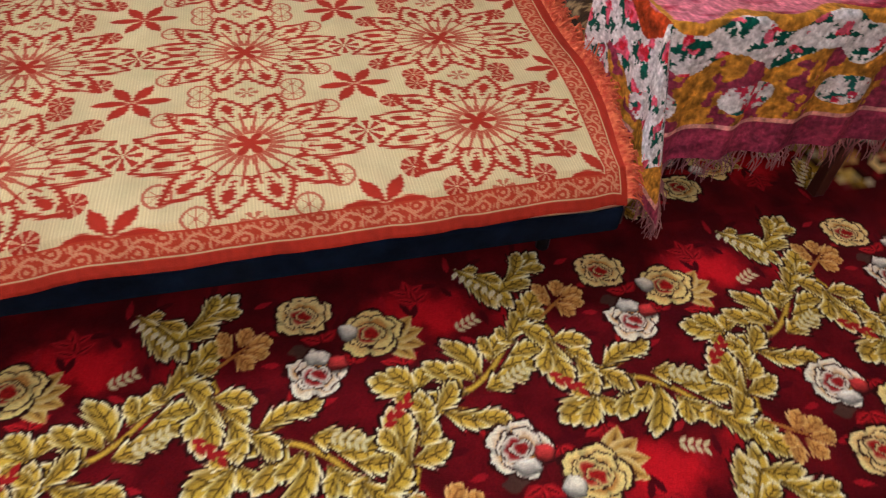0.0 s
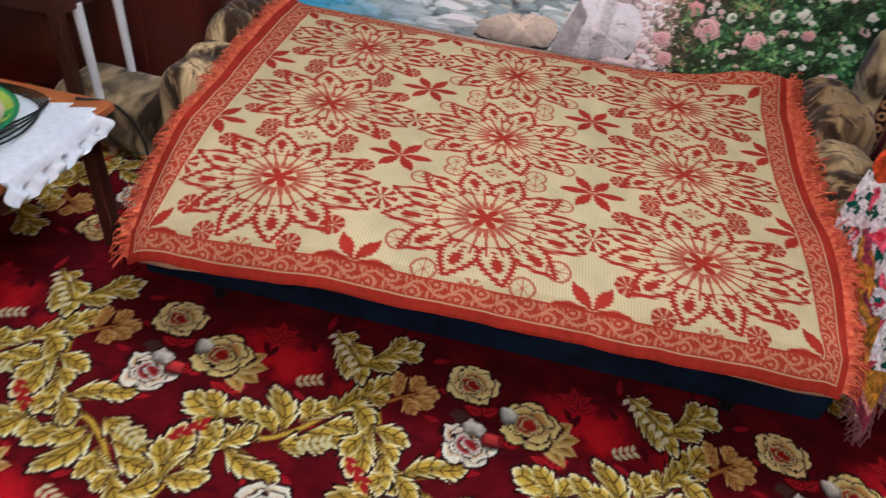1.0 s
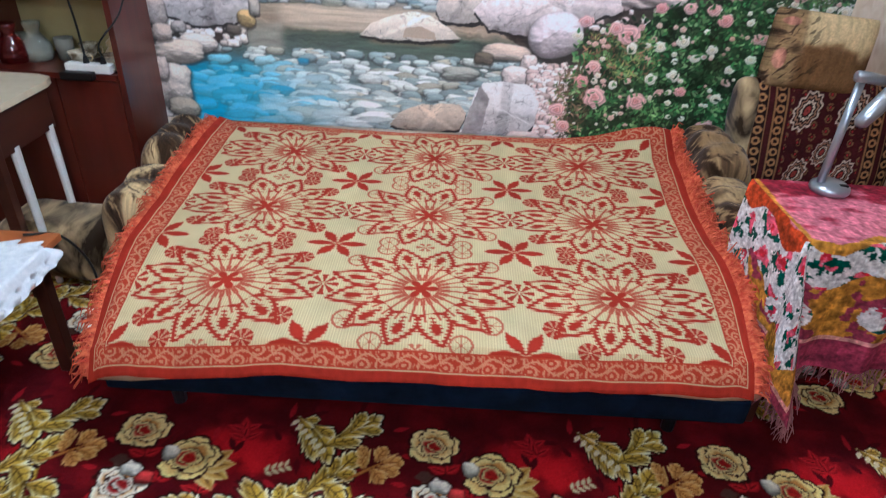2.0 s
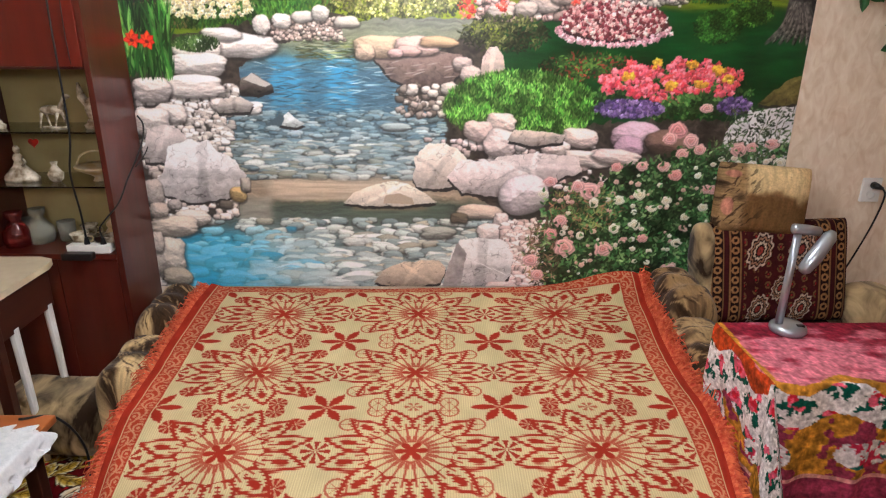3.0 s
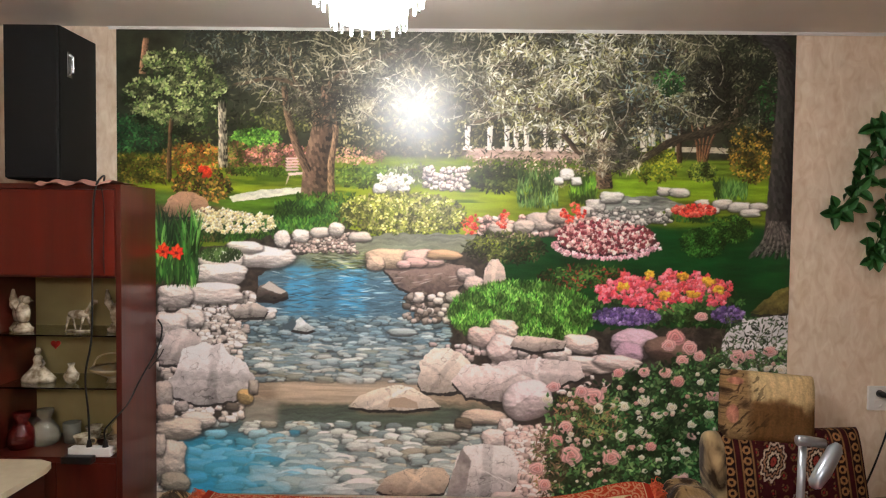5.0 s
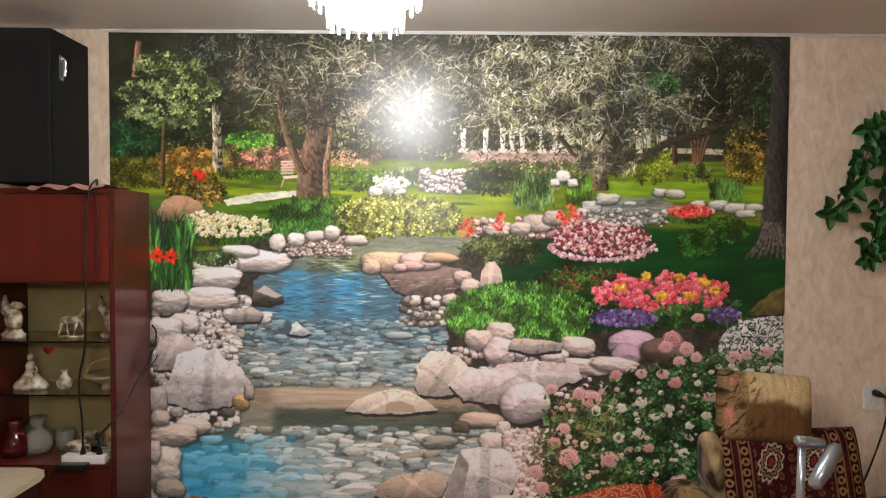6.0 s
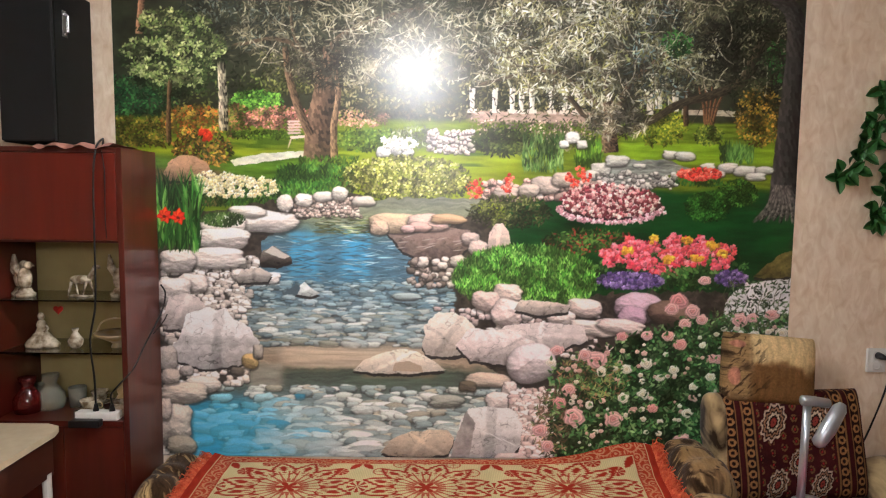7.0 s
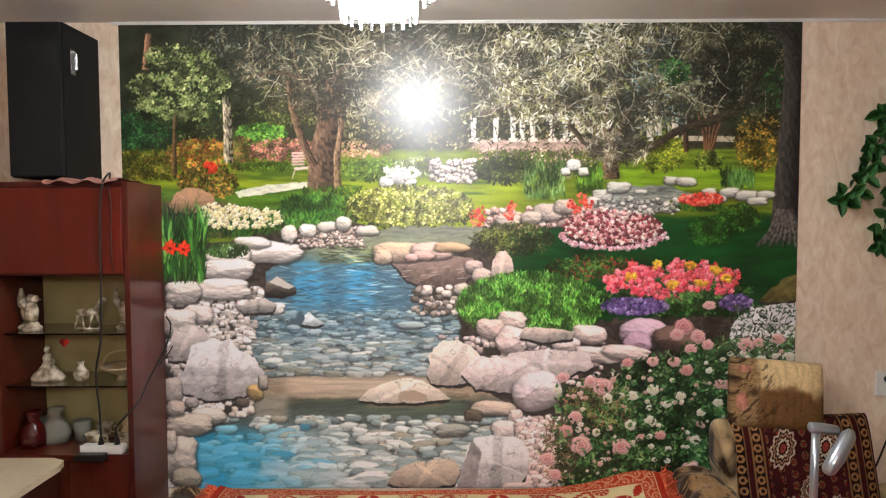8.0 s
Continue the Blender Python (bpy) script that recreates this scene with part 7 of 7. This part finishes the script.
def plush_paint(x, z):
    """Beige plush with a brown lower half and dark brush-like strokes."""
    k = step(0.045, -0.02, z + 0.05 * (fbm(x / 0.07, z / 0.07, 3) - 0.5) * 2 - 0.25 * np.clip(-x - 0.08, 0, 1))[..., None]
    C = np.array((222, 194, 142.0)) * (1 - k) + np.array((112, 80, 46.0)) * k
    hair = fbm(x / 0.012, z / 0.05, 8)
    C = C * (0.86 + 0.28 * hair)[..., None]
    stroke = step(0.63, 0.70, fbm((x + z) / 0.05, (x - z) / 0.018, 5)) * step(0.02, -0.08, x)
    C = C * (1 - 0.4 * stroke)[..., None]
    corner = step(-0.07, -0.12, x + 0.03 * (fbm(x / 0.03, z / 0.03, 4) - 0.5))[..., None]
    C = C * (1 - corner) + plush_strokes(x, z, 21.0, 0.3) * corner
    for px0, pz0, rx, rz in ((-0.158, -0.035, 0.022, 0.040), (-0.150, 0.100, 0.030, 0.016)):
        k = (step(1.1, 0.8, np.hypot((x - px0) / rx, (z - pz0) / rz)))[..., None]
        C = C * (1 - 0.7 * k) + np.array((186, 118, 104.0)) * (0.6 + 0.8 * fbm(x / 0.012, z / 0.03, 6))[..., None] * 0.7 * k
    return C


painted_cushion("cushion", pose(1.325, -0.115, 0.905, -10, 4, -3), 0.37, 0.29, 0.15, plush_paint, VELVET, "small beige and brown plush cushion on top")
tagged(mesh_ob("cushion", place(soft_block(bmesh.new(), (0.26, 0.26, 0.30), 0.10, 10, 0, 0.015, 17.0), pose(1.83, -0.20, 0.40)), FUR, True), "round tan plush cushion in the corner", "cushion")
# armchair seat, coloured dark to deepen the shade below the tablecloth
seat = thing("armchair", (1.45, -0.35, 0), "low brown plush armchair holding the cushions, coloured dark for under-table shade", "armchair")
part("seat", place(soft_block(bmesh.new(), (0.78, 0.56, 0.36), 0.06, 8, 0, 0.012, 2.0), pose(1.52, -0.32, 0.185)), SHADEDPLUSH, seat, "", True)

# ---- wall socket with its plug ----
socket = thing("wall_socket", (1.868, -0.01, 0.92), "white double wall socket with a black plug", "wall socket")
part("plate", one_box(1.822, 1.905, -0.014, -0.0005, 0.868, 0.975, 0.004), PLASTIC, socket)
for z in (0.945, 0.90):
    part("outlet", place(lathe(bmesh.new(), [(0.020, 0), (0.021, 0.003), (0.016, 0.004), (0.014, 0.001)], n=22), pose(1.864, -0.0145, z, 90)), PLASTIC, socket, "round outlet")
part("plug", tube(bmesh.new(), [(1.866, -0.018, 0.945), (1.866, -0.045, 0.945), (1.885, -0.052, 0.938)], [0.016, 0.013, 0.006], 12), DARKPLASTIC, socket, "black plug", True)
wire([(1.885, -0.052, 0.938), (1.902, -0.05, 0.90), (1.895, -0.03, 0.78), (1.85, -0.02, 0.62), (1.80, -0.02, 0.50), (1.76, -0.02, 0.42)], 0.004, "black cable hanging from the wall socket")

# ---- ivy on the wall ----
ivy = thing("ivy", (1.85, -0.04, 1.8), "trailing green artificial ivy hanging on the wall", "plant")
r = random.Random(11)


def ivy_leaf():
    bm = bmesh.new()
    prof = [(0, 0), (0.011, 0.006), (0.017, 0.018), (0.0155, 0.032), (0.008, 0.046), (0, 0.056)]
    for s in (-1, 1):
        vs = [bm.verts.new((s * x, -0.006 * (x / 0.017) ** 2 - 0.0, y)) for x, y in prof]
        mid = [bm.verts.new((0, 0.002, y)) for x, y in prof[1:-1]]
        rim = vs[1:-1]
        bm.faces.new((vs[0], rim[0], mid[0]))
        for k in range(len(mid) - 1):
            bm.faces.new((mid[k], rim[k], rim[k + 1], mid[k + 1]))
        bm.faces.new((mid[-1], rim[-1], vs[-1]))
    bmesh.ops.remove_doubles(bm, verts=bm.verts, dist=0.0001)
    return bm


me = bpy.data.meshes.new("leaf")
bm = ivy_leaf()
bm.to_mesh(me)
bm.free()
me.materials.append(LEAF)
me.polygons.foreach_set("use_smooth", [True] * len(me.polygons))
trails = [[(1.93, 2.12), (1.84, 2.04), (1.77, 1.94), (1.72, 1.82), (1.64, 1.72)], [(1.95, 2.08), (1.88, 1.95), (1.86, 1.80), (1.84, 1.66), (1.80, 1.54)], [(2.0, 2.1), (1.95, 1.9), (1.93, 1.7), (1.88, 1.56)], [(1.98, 2.15), (1.90, 2.10), (1.80, 2.09)]]
for tr in trails:
    path = smooth_path([(x, -0.03, z) for x, z in tr], 7)
    part("stem", tube(bmesh.new(), path, 0.002, 5), STEM, ivy)
    for i, p in enumerate(path):
        if i % 3 and i < len(path) - 1:
            continue
        turn, n = r.uniform(0, 360), r.choice((4, 5, 6))
        for k in range(n):
            ob = new("leaf", me)
            ob.parent = ivy
            ob.matrix_parent_inverse = ivy.matrix_world.inverted()
            s = r.uniform(1.0, 1.4)
            ob.matrix_basis = Matrix.Translation((p.x + r.uniform(-0.012, 0.012), -0.034 + r.uniform(-0.022, 0.006), p.z + r.uniform(-0.012, 0.012))) @ pose(0, 0, 0, r.uniform(-14, 14), turn + k * 360 / n + r.uniform(-14, 14), r.uniform(-16, 16)) @ Matrix.Translation((0, 0, 0.008)) @ pose(0, 0, 0, r.uniform(4, 26), 0, 0) @ Matrix.Diagonal((s * 1.1, s, s, 1))

# ---- chandeliers ----
def chandelier(cx, cy, drop, label, lit):
    c = thing("chandelier", (cx, cy, H), label, "chandelier", "ceiling chandeliers")
    part("ceiling_plate", lathe(bmesh.new(), [(0.14, -0.03), (0.20, -0.025), (0.21, -0.002), (0.05, -0.001)], (cx, cy, H), 32), CHROME, c, "chrome ceiling plate", True)
    if drop:
        part("rod", tube(bmesh.new(), [(cx, cy, H - 0.03), (cx, cy, H - 0.03 - drop)], 0.009, 10), CHROME, c, "chrome hanging rod", True)
    for rad, z0, z1, n in ((0.185, 2.30, 2.465, 40), (0.139, 2.234, 2.30, 30), (0.095, 2.176, 2.234, 20)):
        z0, z1 = z0 - drop, z1 - drop
        core = part("lit_core", lathe(bmesh.new(), [(rad - 0.012, z0), (rad - 0.010, z0 + 0.004), (rad - 0.010, z1 - 0.002), (rad - 0.02, z1 - 0.001)], (cx, cy, 0), 28), lit, c, "bright lit crystal tier", True)
        for k in range(n):
            a = 2 * math.pi * k / n
            x, y = cx + rad * math.cos(a), cy + rad * math.sin(a)
            part("glass_rod", tube(bmesh.new(), [(x, y, z0 - 0.020), (x, y, z1 - 0.004)], [0.004, 0.006], 5), lit if k % 2 else GLASS, core)


for (cx, cy, drop), lit in zip(LAMPS, (LITGLASS, LITGLASS2)):
    chandelier(cx, cy, drop, "lit crystal chandelier with tiers of glass rods", lit)
